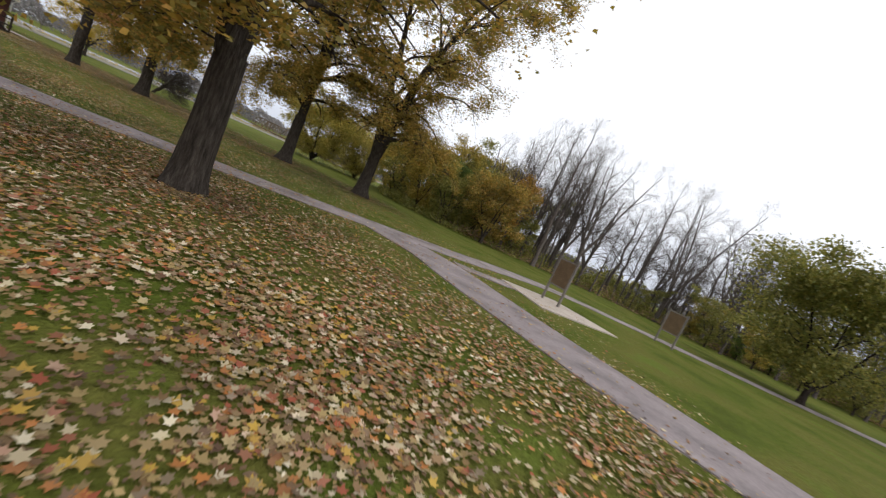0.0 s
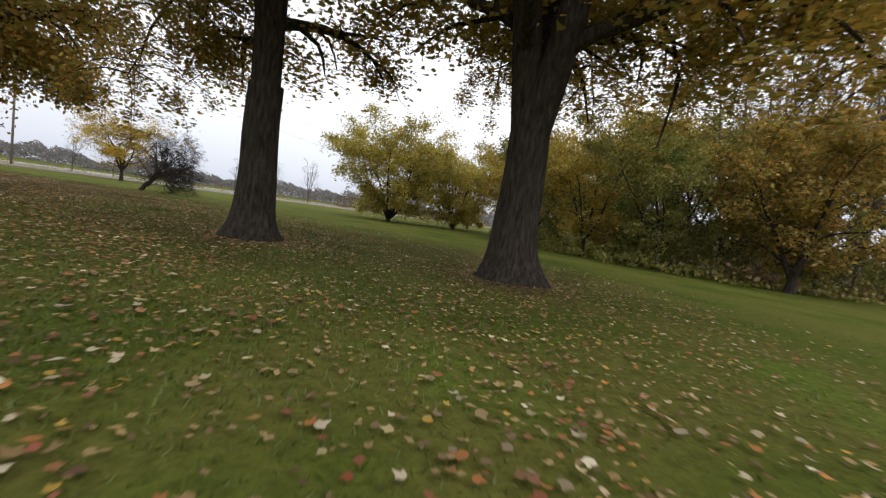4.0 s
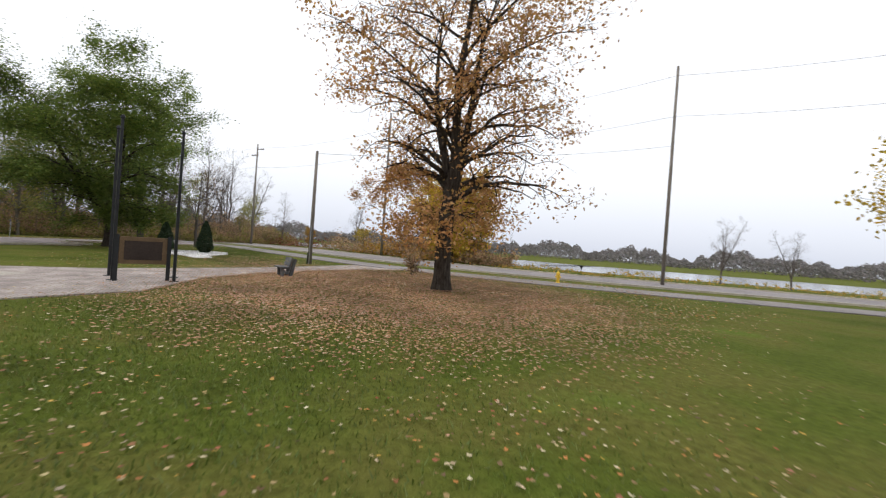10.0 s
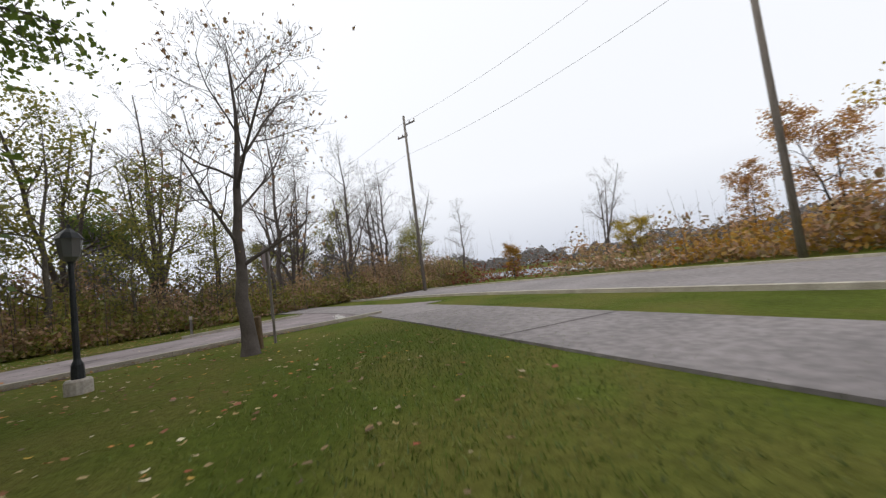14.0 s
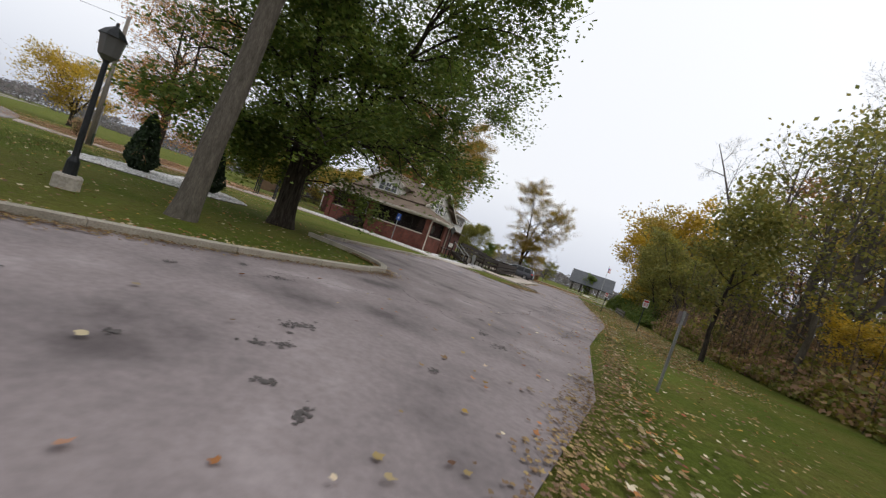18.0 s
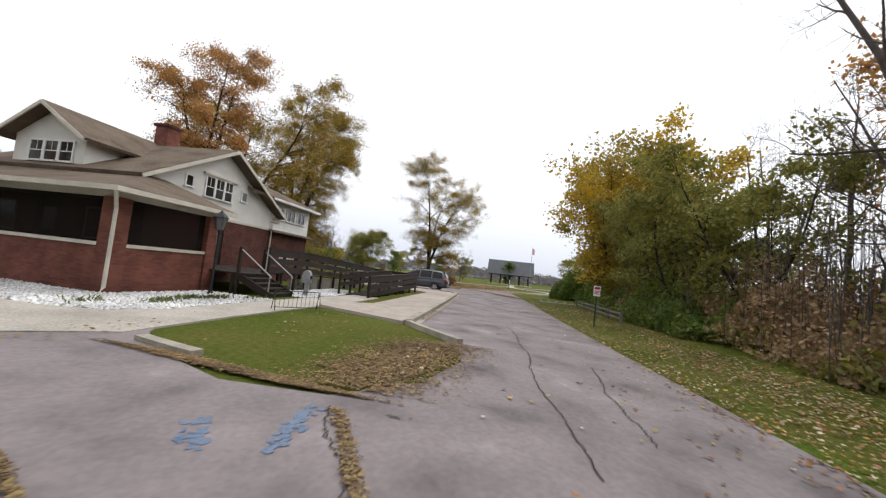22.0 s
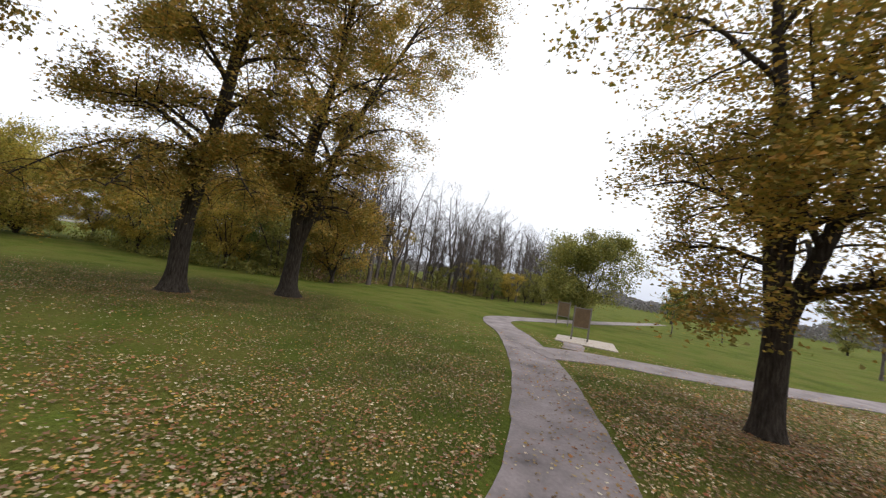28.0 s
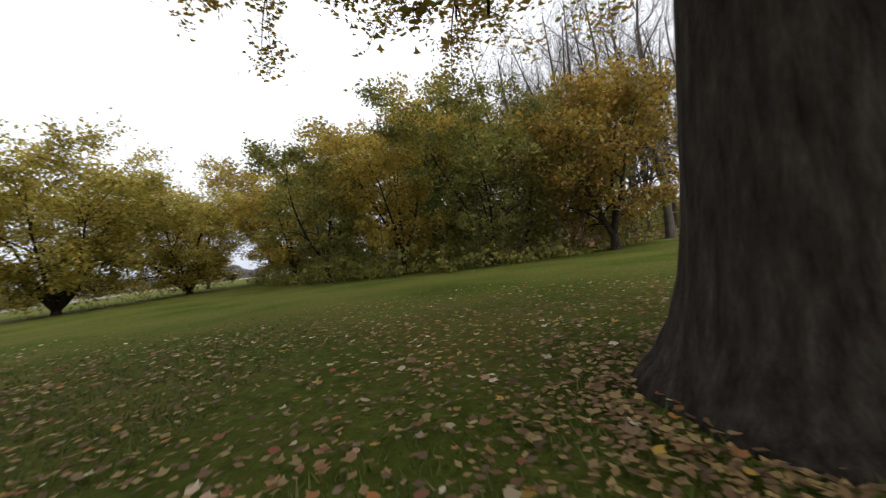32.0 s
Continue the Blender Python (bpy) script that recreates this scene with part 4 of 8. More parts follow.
# porch
PF, PL, PU, PS = 0.85, 9.9, -0.95, -0.95
hbox("porch_floor", DARKWOOD, PU + 0.1, PS + 0.1, 0.0, U0, PL - 0.1, PF, label="dark painted porch floor")
hbox("porch_floor", DARKWOOD, U0, PS + 0.1, 0.0, 2.75, V0, PF)
for v in (PS, 4.88, 7.28, PL - 0.48):
    part("porch_column", Geo().box(PU, v, 0.0, PU + 0.48, v + 0.48, 2.72, cut=0.015), BRICK, house, "square red brick porch column")
part("porch_column", Geo().box(2.5, PS, 0.0, 2.95, PS + 0.45, 2.72, cut=0.015), BRICK, house)
for v0, v1 in ((PS + 0.48, 4.88), (7.76, PL - 0.48)):
    hbox("knee_wall", BRICK, PU + 0.08, v0, 0.0, PU + 0.36, v1, 1.32)
    hbox("coping", TRIM, PU + 0.03, v0, 1.32, PU + 0.41, v1, 1.42)
    hbox("porch_screen", SCREEN, PU + 0.2, v0, 1.42, PU + 0.212, v1, 2.72)
hbox("knee_wall", BRICK, PU + 0.48, PS + 0.08, 0.0, 2.5, PS + 0.36, 1.32)
hbox("coping", TRIM, PU + 0.48, PS + 0.03, 1.32, 2.5, PS + 0.41, 1.42)
hbox("porch_screen", SCREEN, PU + 0.48, PS + 0.2, 1.42, 2.5, PS + 0.212, 2.72)
hbox("porch_beam", TRIM, PU + 0.06, PS + 0.06, 2.72, PU + 0.4, PL - 0.06, 2.95)
hbox("porch_beam", TRIM, PU + 0.4, PS + 0.06, 2.72, 2.9, PS + 0.38, 2.95)
hbox("porch_ceiling", TRIM, PU + 0.3, PS + 0.3, 2.96, U0, PL - 0.3, 3.0)
A, B, C, D = (PU - 0.5, PS - 0.5, 2.98), (PU - 0.5, PL + 0.5, 2.98), (2.45, V1 + 0.1, 4.05), (2.45, V0, 4.05)
E_, F_ = (3.2, PS - 0.5, 2.98), (3.2, V0, 4.05)
part("porch_roof", Geo().slab(A, D, C, B, 0.1), SHINGLE, house)
part("porch_roof", Geo().slab(A, E_, F_, D, 0.1), SHINGLE, house)
part("porch_roof", Geo().slab(B, C, (3.2, V1 + 0.1, 4.05), (3.2, PL + 0.5, 2.98), 0.1), SHINGLE, house)
for a, b in ((A, B), (A, E_), (E_, F_)):
    part("gutter", Geo().beam(Vector(a) - Vector((0, 0, 0.08)), Vector(b) - Vector((0, 0, 0.08)), 0.1, 0.14), TRIM, house)
part("downspout", Geo().tube([(PU - 0.45, PS - 0.45, 2.9), (PU - 0.2, PS - 0.2, 2.6), (PU - 0.06, PS - 0.08, 2.4), (PU - 0.06, PS - 0.08, 0.2), (PU - 0.3, PS - 0.25, 0.05)], [0.05] * 5, 8), TRIM, house, "cream painted downspout")
for k in range(5):
    part("step", Geo().box(PU - 0.36 - 0.3 * (4 - k), 5.38, 0.0, PU + 0.1, 7.28, 0.17 * (k + 1) - 0.03).box(PU - 0.4 - 0.3 * (4 - k), 5.34, 0.17 * (k + 1) - 0.03, PU + 0.1, 7.32, 0.17 * (k + 1)), DARKWOOD, house)
for v in (5.3, 7.36):
    part("handrail", Geo().tube([(PU - 1.55, v, 0.0), (PU - 1.55, v, 0.9), (PU + 0.1, v, 1.75)], [0.025] * 3, 6), DARKMETAL, house)
lp_ = thing("lamp_post", "black metal lamp post with a hexagonal glass lantern before the porch", "lamp post", HOUSE @ pose(1.75, -2.0, 0.03))
part("post", Geo().lathe([(0.1, -0.05), (0.1, 0.06), (0.06, 0.12), (0.045, 0.3), (0.04, 2.1), (0.06, 2.14), (0.03, 2.2)], 12), DARKMETAL, lp_)
part("crossbar", Geo().tube([(-0.16, 0, 1.98), (0.16, 0, 1.98)], [0.014, 0.014], 6), DARKMETAL, lp_)
lan = part("lantern", Geo().lathe([(0.1, 2.2), (0.13, 2.22), (0.21, 2.6), (0.21, 2.61)], 6), LAMPGLASS, lp_, "pale glass lantern")
part("cap", Geo().lathe([(0.25, 2.61), (0.24, 2.64), (0.09, 2.78), (0.07, 2.8), (0.015, 2.88)], 6), DARKMETAL, lan)
for k in range(6):
    q = math.pi * k / 3
    part("glazing_bar", Geo().tube([(0.13 * math.cos(q), 0.13 * math.sin(q), 2.21), (0.212 * math.cos(q), 0.212 * math.sin(q), 2.61)], [0.01, 0.01], 4), DARKMETAL, lan)
# rear two-storey block
R0, R1 = 10.3, 14.5
wall_pieces("brick_wall", wall_with_holes(R0, R1, 0, 2.92, [(11.6, 13.4, 1.0, 1.5)], "v", V0 - 0.02, 0.25), BRICKBROWN, house)
hbox("glass_block", STUCCO, 11.6, V0 + 0.05, 1.0, 13.4, V0 + 0.12, 1.5, label="row of pale glass blocks")
for k in range(1, 6):
    hbox("glass_block_joint", BRICKBROWN, 11.6 + 0.3 * k - 0.01, V0 + 0.035, 1.0, 11.6 + 0.3 * k + 0.01, V0 + 0.05, 1.5)
hbox("brick_wall", BRICKBROWN, R1 - 0.25, V0 + 0.23, 0, R1, 9.5, 2.92)
for k in range(9):
    z = 3.02 + 0.2 * k
    part("siding_board", Geo().add([(R0, V0 - 0.02, z), (R1 + 0.02, V0 - 0.02, z), (R1 + 0.02, V0 + 0.02, z + 0.205), (R0, V0 + 0.02, z + 0.205), (R0, V0 + 0.2, z), (R1 + 0.02, V0 + 0.2, z), (R1 + 0.02, V0 + 0.2, z + 0.205), (R0, V0 + 0.2, z + 0.205)],
                                    [(0, 1, 2, 3), (5, 4, 7, 6), (1, 5, 6, 2), (4, 0, 3, 7), (3, 2, 6, 7), (4, 5, 1, 0)]), WHITE, house)
    part("siding_board", Geo().box(R1 - 0.2, V0 + 0.2, z, R1 + 0.02 - 0.004 * (k % 2), 9.5, z + 0.2), WHITE, house)
gable_fill("rear_gable", WHITE, "u", R1 - 0.2, 0.2, [(V0, 4.8), (9.5, 4.8), (5.7, 6.25)])
part("skirt_roof", Geo().slab((R0 - 0.1, V0 - 0.42, 2.9), (R1 + 0.4, V0 - 0.42, 2.9), (R1 + 0.02, V0 - 0.02, 3.04), (R0 - 0.1, V0 - 0.02, 3.04), 0.05), SHINGLE, house)
part("rear_roof", Geo().slab((8.0, V0 - 0.5, 4.82), (R1 + 0.5, V0 - 0.5, 4.82), (R1 + 0.5, 5.7, 6.35), (8.0, 5.7, 6.35), 0.14), SHINGLE, house)
part("rear_roof", Geo().slab((8.0, 5.7, 6.35), (R1 + 0.5, 5.7, 6.35), (R1 + 0.5, 9.9, 4.82), (8.0, 9.9, 4.82), 0.14), SHINGLE, house)
part("gutter", Geo().beam((9.6, V0 - 0.52, 4.72), (R1 + 0.5, V0 - 0.52, 4.72), 0.1, 0.13), WHITE, house)
for a0 in (10.62, 11.82, 12.98):
    window(house, "v", V0 - 0.03, a0, a0 + 0.38, 3.72, 4.4, False)
    window(house, "v", V0 - 0.03, a0 + 0.42, a0 + 0.8, 3.72, 4.4, False)
part("downspout", Geo().tube([(R0 + 0.05, V0 - 0.1, 3.3), (R0 + 0.05, V0 - 0.1, 0.1)], [0.045] * 2, 8), TRIM, house)
part("chimney", Geo().box(11.2, 5.4, 6.0, 11.6, 5.8, 6.85), BRICKBROWN, house)
part("roof_pipe", Geo().tube([(12.4, 5.2, 6.1), (12.4, 5.2, 6.6)], [0.05] * 2, 8), METAL, house)
# north wing
N0, N1, NV, NE_, NR = 8.4, 14.7, 18.5, 2.72, 4.62
wall_pieces("wing_wall", wall_with_holes(9.5, NV, 0, NE_, [(15.9, 17.9, 0.6, 2.68)], "u", N1 - 0.25, 0.25), BRICKBROWN, house)
hbox("wing_wall", BRICKBROWN, N0, 9.5, 0, N0 + 0.25, NV, NE_)
hbox("wing_wall", BRICKBROWN, N0 + 0.25, NV - 0.25, 0, N1 - 0.25, NV, NE_)
gable_fill("wing_gable", WHITE, "v", NV - 0.22, 0.2, [(N0, NE_), (N1, NE_), ((N0 + N1) / 2, NR - 0.08)])
MU = (N0 + N1) / 2
part("wing_roof", Geo().slab((N0 - 0.3, 8.0, NE_ - 0.05), (MU, 8.0, NR + 0.06), (MU, NV + 0.3, NR + 0.06), (N0 - 0.3, NV + 0.3, NE_ - 0.05), 0.12), SHINGLE, house)
part("wing_roof", Geo().slab((MU, 8.0, NR + 0.06), (N1 + 0.3, 8.0, NE_ - 0.05), (N1 + 0.3, NV + 0.3, NE_ - 0.05), (MU, NV + 0.3, NR + 0.06), 0.12), SHINGLE, house)
for a, b in (((N0 - 0.3, NV + 0.31, NE_ - 0.14), (MU, NV + 0.31, NR - 0.03)), ((MU, NV + 0.31, NR - 0.03), (N1 + 0.3, NV + 0.31, NE_ - 0.14))):
    part("rake_board", Geo().beam(a, b, 0.04, 0.18), WHITE, house)
part("gutter", Geo().beam((N1 + 0.33, 8.2, NE_ - 0.12), (N1 + 0.33, NV + 0.3, NE_ - 0.12), 0.11, 0.13), TRIM, house)
for u in (N1 + 0.05, N0 - 0.05):
    part("downspout", Geo().tube([(u + (0.25 if u > 10 else -0.2), NV + 0.2, NE_ - 0.15), (u, NV + 0.08, NE_ - 0.45), (u, NV + 0.08, 0.25), (u + 0.02, NV + 0.25, 0.08)], [0.05] * 4, 8), WHITE, house)
hbox("wing_door", DARKWOOD, N1 - 0.2, 16.3, 0.6, N1 - 0.14, 17.4, 2.6, label="dark double back door in a recess")
hbox("recess_panel", DARKWOOD, N1 - 0.23, 15.9, 0.6, N1 - 0.2, 17.9, 2.68)
hbox("landing", DARKWOOD, N1, 15.6, 0.5, N1 + 1.3, 18.3, 0.6)
for v in (15.7, 18.2):
    for u in (N1 + 0.1, N1 + 1.2):
        hbox("landing_post", DARKWOOD, u - 0.05, v - 0.05, 0.0, u + 0.05, v + 0.05, 0.5 if u < N1 + 1 else 1.5)
for z in (1.0, 1.42):
    hbox("landing_rail", DARKWOOD, N1 + 0.1, 18.16, z, N1 + 1.24, 18.24, z + 0.07)
for k in range(3):
    hbox("back_step", DARKWOOD, N1 + 1.3 + 0.3 * k, 16.1, 0.37 - 0.15 * k, N1 + 1.62 + 0.3 * k, 17.6, 0.42 - 0.15 * k)
for v in (16.15, 17.55):
    part("stair_stringer", Geo().beam((N1 + 1.3, v, 0.42), (N1 + 2.2, v, 0.02), 0.05, 0.2), DARKWOOD, house)
# ---------- things at the house ----------
def cabinet(u, v, w, d, h, z, name, label, m_=METAL):
    c = thing(name, label, "box", HOUSE @ pose(u, v, 0))
    part("casing", Geo().box(-w / 2, 0, z, w / 2, d, z + h, cut=0.015), m_, c)
    part("lid", Geo().box(-w / 2 - 0.02, 0, z + h, w / 2 + 0.02, d + 0.03, z + h + 0.03), m_, c)
    part("door_panel", Geo().box(-w / 2 + 0.05, d, z + 0.06, w / 2 - 0.05, d + 0.015, z + h - 0.05), m_, c)
    if z > 0.3:
        part("conduit", Geo().tube([(0.1, d / 2, z), (0.1, d / 2, 0.02)], [0.04, 0.04], 8), m_, c)
    else:
        part("foot", Geo().box(-w / 2, 0, 0, w / 2, d, z), m_, c)
    return c


cabinet(11.6, NV + 0.01, 0.85, 0.3, 1.05, 0.62, "electric_cabinet", "grey metal electric cabinet on the brick gable wall")
cabinet(10.45, NV + 0.01, 0.35, 0.2, 0.5, 1.0, "meter_box", "small grey meter box on the brick wall")
cabinet(10.1, NV + 0.01, 0.5, 0.28, 0.45, 0.45, "utility_box", "small grey utility box low on the brick wall")
cabinet(15.6, 12.4, 0.9, 0.8, 0.75, 0.05, "air_conditioner", "dark grey air conditioner unit by the brick wall", BENCHGREY)
cabinet(15.4, 7.5, 0.9, 0.8, 0.8, 0.05, "air_conditioner", "dark grey air conditioner unit by the brick wall", BENCHGREY)
sl = thing("back_slab", "pale concrete slab in the lawn behind the house", "slab")
part("slab_body", Geo().prism(uv2([(11.4, 19.3), (14.4, 19.4), (14.5, 20.8), (11.5, 20.5)]), -0.02, 0.1), CONCRETE, sl)
part("slab_pipe", Geo().tube([uv(11.8, 20.0, 0.1), uv(11.8, 20.0, 0.34)], [0.06, 0.06], 8), DARKMETAL, sl)
tr = thing("trellis", "white metal trellis leaning on the brick wall", "trellis", HOUSE @ pose(14.62, 6.6, 0))
for k in range(5):
    part("bar", Geo().tube([(0, 0.15 * k, 0), (0, 0.15 * k, 1.5)], [0.012, 0.012], 5), WHITE, tr)
for k in range(6):
    part("bar", Geo().tube([(0, 0, 0.2 + 0.25 * k), (0, 0.6, 0.2 + 0.25 * k)], [0.01, 0.01], 5), WHITE, tr)

# ---------- side stair and ramp ----------
ramp = thing("ramp", "dark brown stained wooden ramp with plank rails and side stairs", "ramp", HOUSE)
LZ = 0.8
RV = -2.2
for k in range(24):
    part("deck_plank", Geo().box(2.8 + 0.2 * k, RV + 0.2, LZ - 0.05, 2.8 + 0.2 * k + 0.185, V0 - 0.02, LZ), DARKWOOD, ramp)
SU, SW = 2.95, 4.35
for k in range(5):
    z, v = LZ * (k + 1) / 5, RV - 1.2 + 0.28 * k
    part("tread", Geo().box(SU, v - 0.03, z - 0.045, SW, v + 0.3, z, cut=0.008), DARKWOOD, ramp)
    part("riser", Geo().box(SU + 0.02, v + 0.02, z - LZ / 5, SW - 0.02, v + 0.045, z - 0.045), DARKWOOD, ramp)
for u in (SU - 0.025, SW + 0.025):
    part("stringer", Geo().beam((u, RV - 1.25, 0.05), (u, RV + 0.2, LZ - 0.1), 0.05, 0.26), DARKWOOD, ramp)
    part("rail_post", Geo().tube([(u, RV - 1.15, 0.0), (u, RV - 1.15, 0.8)], [0.022, 0.022], 8), METAL, ramp, "bent galvanised pipe post")
    part("handrail", Geo().tube([(u, RV - 1.2, 0.73), (u, RV - 1.15, 0.81), (u, RV + 0.1, LZ + 0.85), (u, RV + 0.14, LZ + 0.8)], [0.024] * 4, 8), METAL, ramp, "galvanised pipe handrail")
    part("stair_post", Geo().box(u - 0.05, RV + 0.1, 0, u + 0.05, RV + 0.2, LZ + 0.95), DARKWOOD, ramp)
for u in (2.85, 4.5, 5.7, 7.5):
    part("deck_post", Geo().box(u - 0.05, RV + 0.24, 0, u + 0.05, RV + 0.34, LZ - 0.05), DARKWOOD, ramp)


def rail_run(v, ua, ub, za, zb, n, boards, h=1.02, foot=True):
    """Posts and plank rails along u, sloping from za to zb."""
    for k in range(n + 1):
        u = ua + (ub - ua) * k / n
        z = za + (zb - za) * k / n
        part("rail_post", Geo().box(u - 0.05, v - 0.05, 0.0, u + 0.05, v + 0.05, z + h, cut=0.008), DARKWOOD, ramp)
    for dz, hh in boards:
        part("rail_board", Geo().beam((ua - 0.1, v - 0.07, za + dz), (ub + 0.1, v - 0.07, zb + dz), 0.035, hh), DARKWOOD, ramp)
    part("rail_cap", Geo().beam((ua - 0.12, v - 0.03, za + h + 0.02), (ub + 0.12, v - 0.03, zb + h + 0.02), 0.16, 0.04), DARKWOOD, ramp)


RB = ((0.16, 0.25), (0.52, 0.25), (0.87, 0.3))
rail_run(RV, 4.5, 7.6, LZ, LZ, 3, RB)
rail_run(RV, 7.6, 17.1, LZ, 0.34, 6, RB)
rail_run(-3.9, 7.8, 15.9, 0.04, 0.34, 6, ((0.5, 0.19), (0.86, 0.24)))
rail_run(-5.4, 7.8, 17.5, 0.02, 0.3, 6, RB)
part("end_rail", Geo().beam((17.62, -5.4, 1.2), (17.62, -0.4, 1.3), 0.04, 0.22).beam((17.62, -5.4, 0.82), (17.62, -0.4, 0.9), 0.04, 0.18).beam((17.62, -5.4, 0.46), (17.62, -0.4, 0.5), 0.04, 0.18), DARKWOOD, ramp)
for v in (-5.4, -3.9, -2.2, -0.4):
    part("rail_post", Geo().box(17.52, v - 0.05, 0, 17.64, v + 0.05, 1.35), DARKWOOD, ramp)
for k in range(46):
    u = 7.6 + 0.2 * k
    z = LZ + (0.34 - LZ) * (u - 7.6) / 9.8
    part("deck_plank", Geo().box(u, RV + 0.06, z - 0.05, u + 0.185, -0.4, z), DARKWOOD, ramp)
for k in range(41):
    u = 8.6 + 0.2 * k
    z = 0.04 + 0.3 * (u - 8.6) / 8.8
    part("deck_plank", Geo().box(u, -5.3, z - 0.04, u + 0.185, -3.96, z), DARKWOOD, ramp)
for k in range(3):
    part("deck_plank", Geo().box(16.9 + 0.2 * k, -5.3, 0.345, 17.08 + 0.2 * k, -0.4, 0.385), DARKWOOD, ramp)
for u0, u1, z1 in ((7.62, 9.0, 0.66), (9.05, 10.8, 0.58), (10.9, 12.9, 0.48), (13.0, 15.0, 0.38)):
    part("skirt_panel", Geo().box(u0, RV + 0.07, 0.02, u1, RV + 0.09, z1), SKIRT, ramp, "grey weathered plywood skirt")
for k in range(14):
    for d in (-1, 1):
        a_ = 6.1 + 0.105 * k
        part("lattice_slat", Geo().beam((a_, RV + 0.08 + 0.006 * d, 0.03 if d > 0 else 0.55), (min(a_ + 0.52, 7.56), RV + 0.08 + 0.006 * d, 0.03 + (min(a_ + 0.52, 7.56) - a_) if d > 0 else 0.55 - (min(a_ + 0.52, 7.56) - a_)), 0.008, 0.03, (0, 1, 0)), SKIRT, ramp)

# pebble beds
def pebble_bed(name, poly, n, label):
    g3 = Geo().prism(poly, -0.02, 0.035)
    bed = thing(name, label, "pebble bed")
    part("bed", g3, PEBBED, bed)
    xs, ys = [p[0] for p in poly], [p[1] for p in poly]
    g4 = Geo()
    cnt = 0
    while cnt < n:
        x, y = rnd.uniform(min(xs), max(xs)), rnd.uniform(min(ys), max(ys))
        c = False
        for k in range(len(poly)):
            (xa, ya), (xb, yb) = poly[k], poly[k - 1]
            if (ya > y) != (yb > y) and x < (xb - xa) * (y - ya) / (yb - ya) + xa:
                c = not c
        if not c:
            continue
        cnt += 1
        r, h = rnd.uniform(0.025, 0.075), rnd.uniform(0.015, 0.06)
        a = rnd.uniform(0, 6.28)
        ring = [(x + r * math.cos(a + q) * 1.3, y + r * math.sin(a + q), 0.03) for q in (0, 1.05, 2.1, 3.14, 4.2, 5.2)]
        g4.add(ring + [(x, y, 0.035 + h)], [(k, (k + 1) % 6, 6) for k in range(6)])
    p = part("pebble", g4, PEBBLE, bed)
    tagged(p, kind="stuff")
    return bed


pebble_bed("pebble_bed", uv2([(-3.25, -2.2), (-2.85, -3.35), (-1.8, -3.85), (2.45, -3.9), (2.45, -1.2), (-1.0, -1.0), (-1.0, 5.2), (-2.7, 5.2), (-2.7, 7.5), (-1.0, 7.5), (-1.0, 10.6), (-3.25, 10.6)]), 8500, "white pebble bed round the brick porch")
pebble_bed("pebble_bed", uv2([(4.4, -3.95), (7.7, -4.2), (8.6, -3.9), (10.5, -3.6), (10.5, -2.35), (4.4, -2.2)]), 4200, "white pebble bed below the side stairs")
pebble_bed("pebble_bed", [(-66.2, 28.9), (-64.6, 30.1), (-62.2, 30.0), (-59.5, 28.9), (-57.6, 29.2), (-57.0, 28.3), (-59.4, 27.4), (-61.0, 25.6), (-63.0, 24.6), (-64.6, 25.2), (-65.2, 27.0)], 6500, "white pebble bed in the lawn round two evergreens")

# weeds growing through the pebbles before the porch
wd2 = Geo()
for u, v, n_ in ((-2.4, -2.2, 60), (-1.0, -2.9, 110), (0.1, -2.7, 150), (0.9, -2.9, 120), (2.1, -3.4, 50), (-1.6, 3.0, 60)):
    for k in range(n_):
        x, y, _ = uv(u + rnd.gauss(0, 0.28), v + rnd.gauss(0, 0.14))
        a0, l_, hh = rnd.uniform(0, 6.28), rnd.uniform(0.04, 0.11), rnd.uniform(0.05, 0.16)
        c_, s_2 = math.cos(a0), math.sin(a0)
        wd2.add([(x, y, 0.03), (x + l_ * c_ * 0.5 - 0.02 * s_2, y + l_ * s_2 * 0.5 + 0.02 * c_, 0.03 + hh * 0.7), (x + l_ * c_, y + l_ * s_2, 0.03 + hh), (x + l_ * c_ * 0.5 + 0.02 * s_2, y + l_ * s_2 * 0.5 - 0.02 * c_, 0.03 + hh * 0.7)], [(0, 1, 2, 3)])
single("weeds", wd2, BLADE, "green weeds growing through the pebble bed", "weeds", kind="stuff")

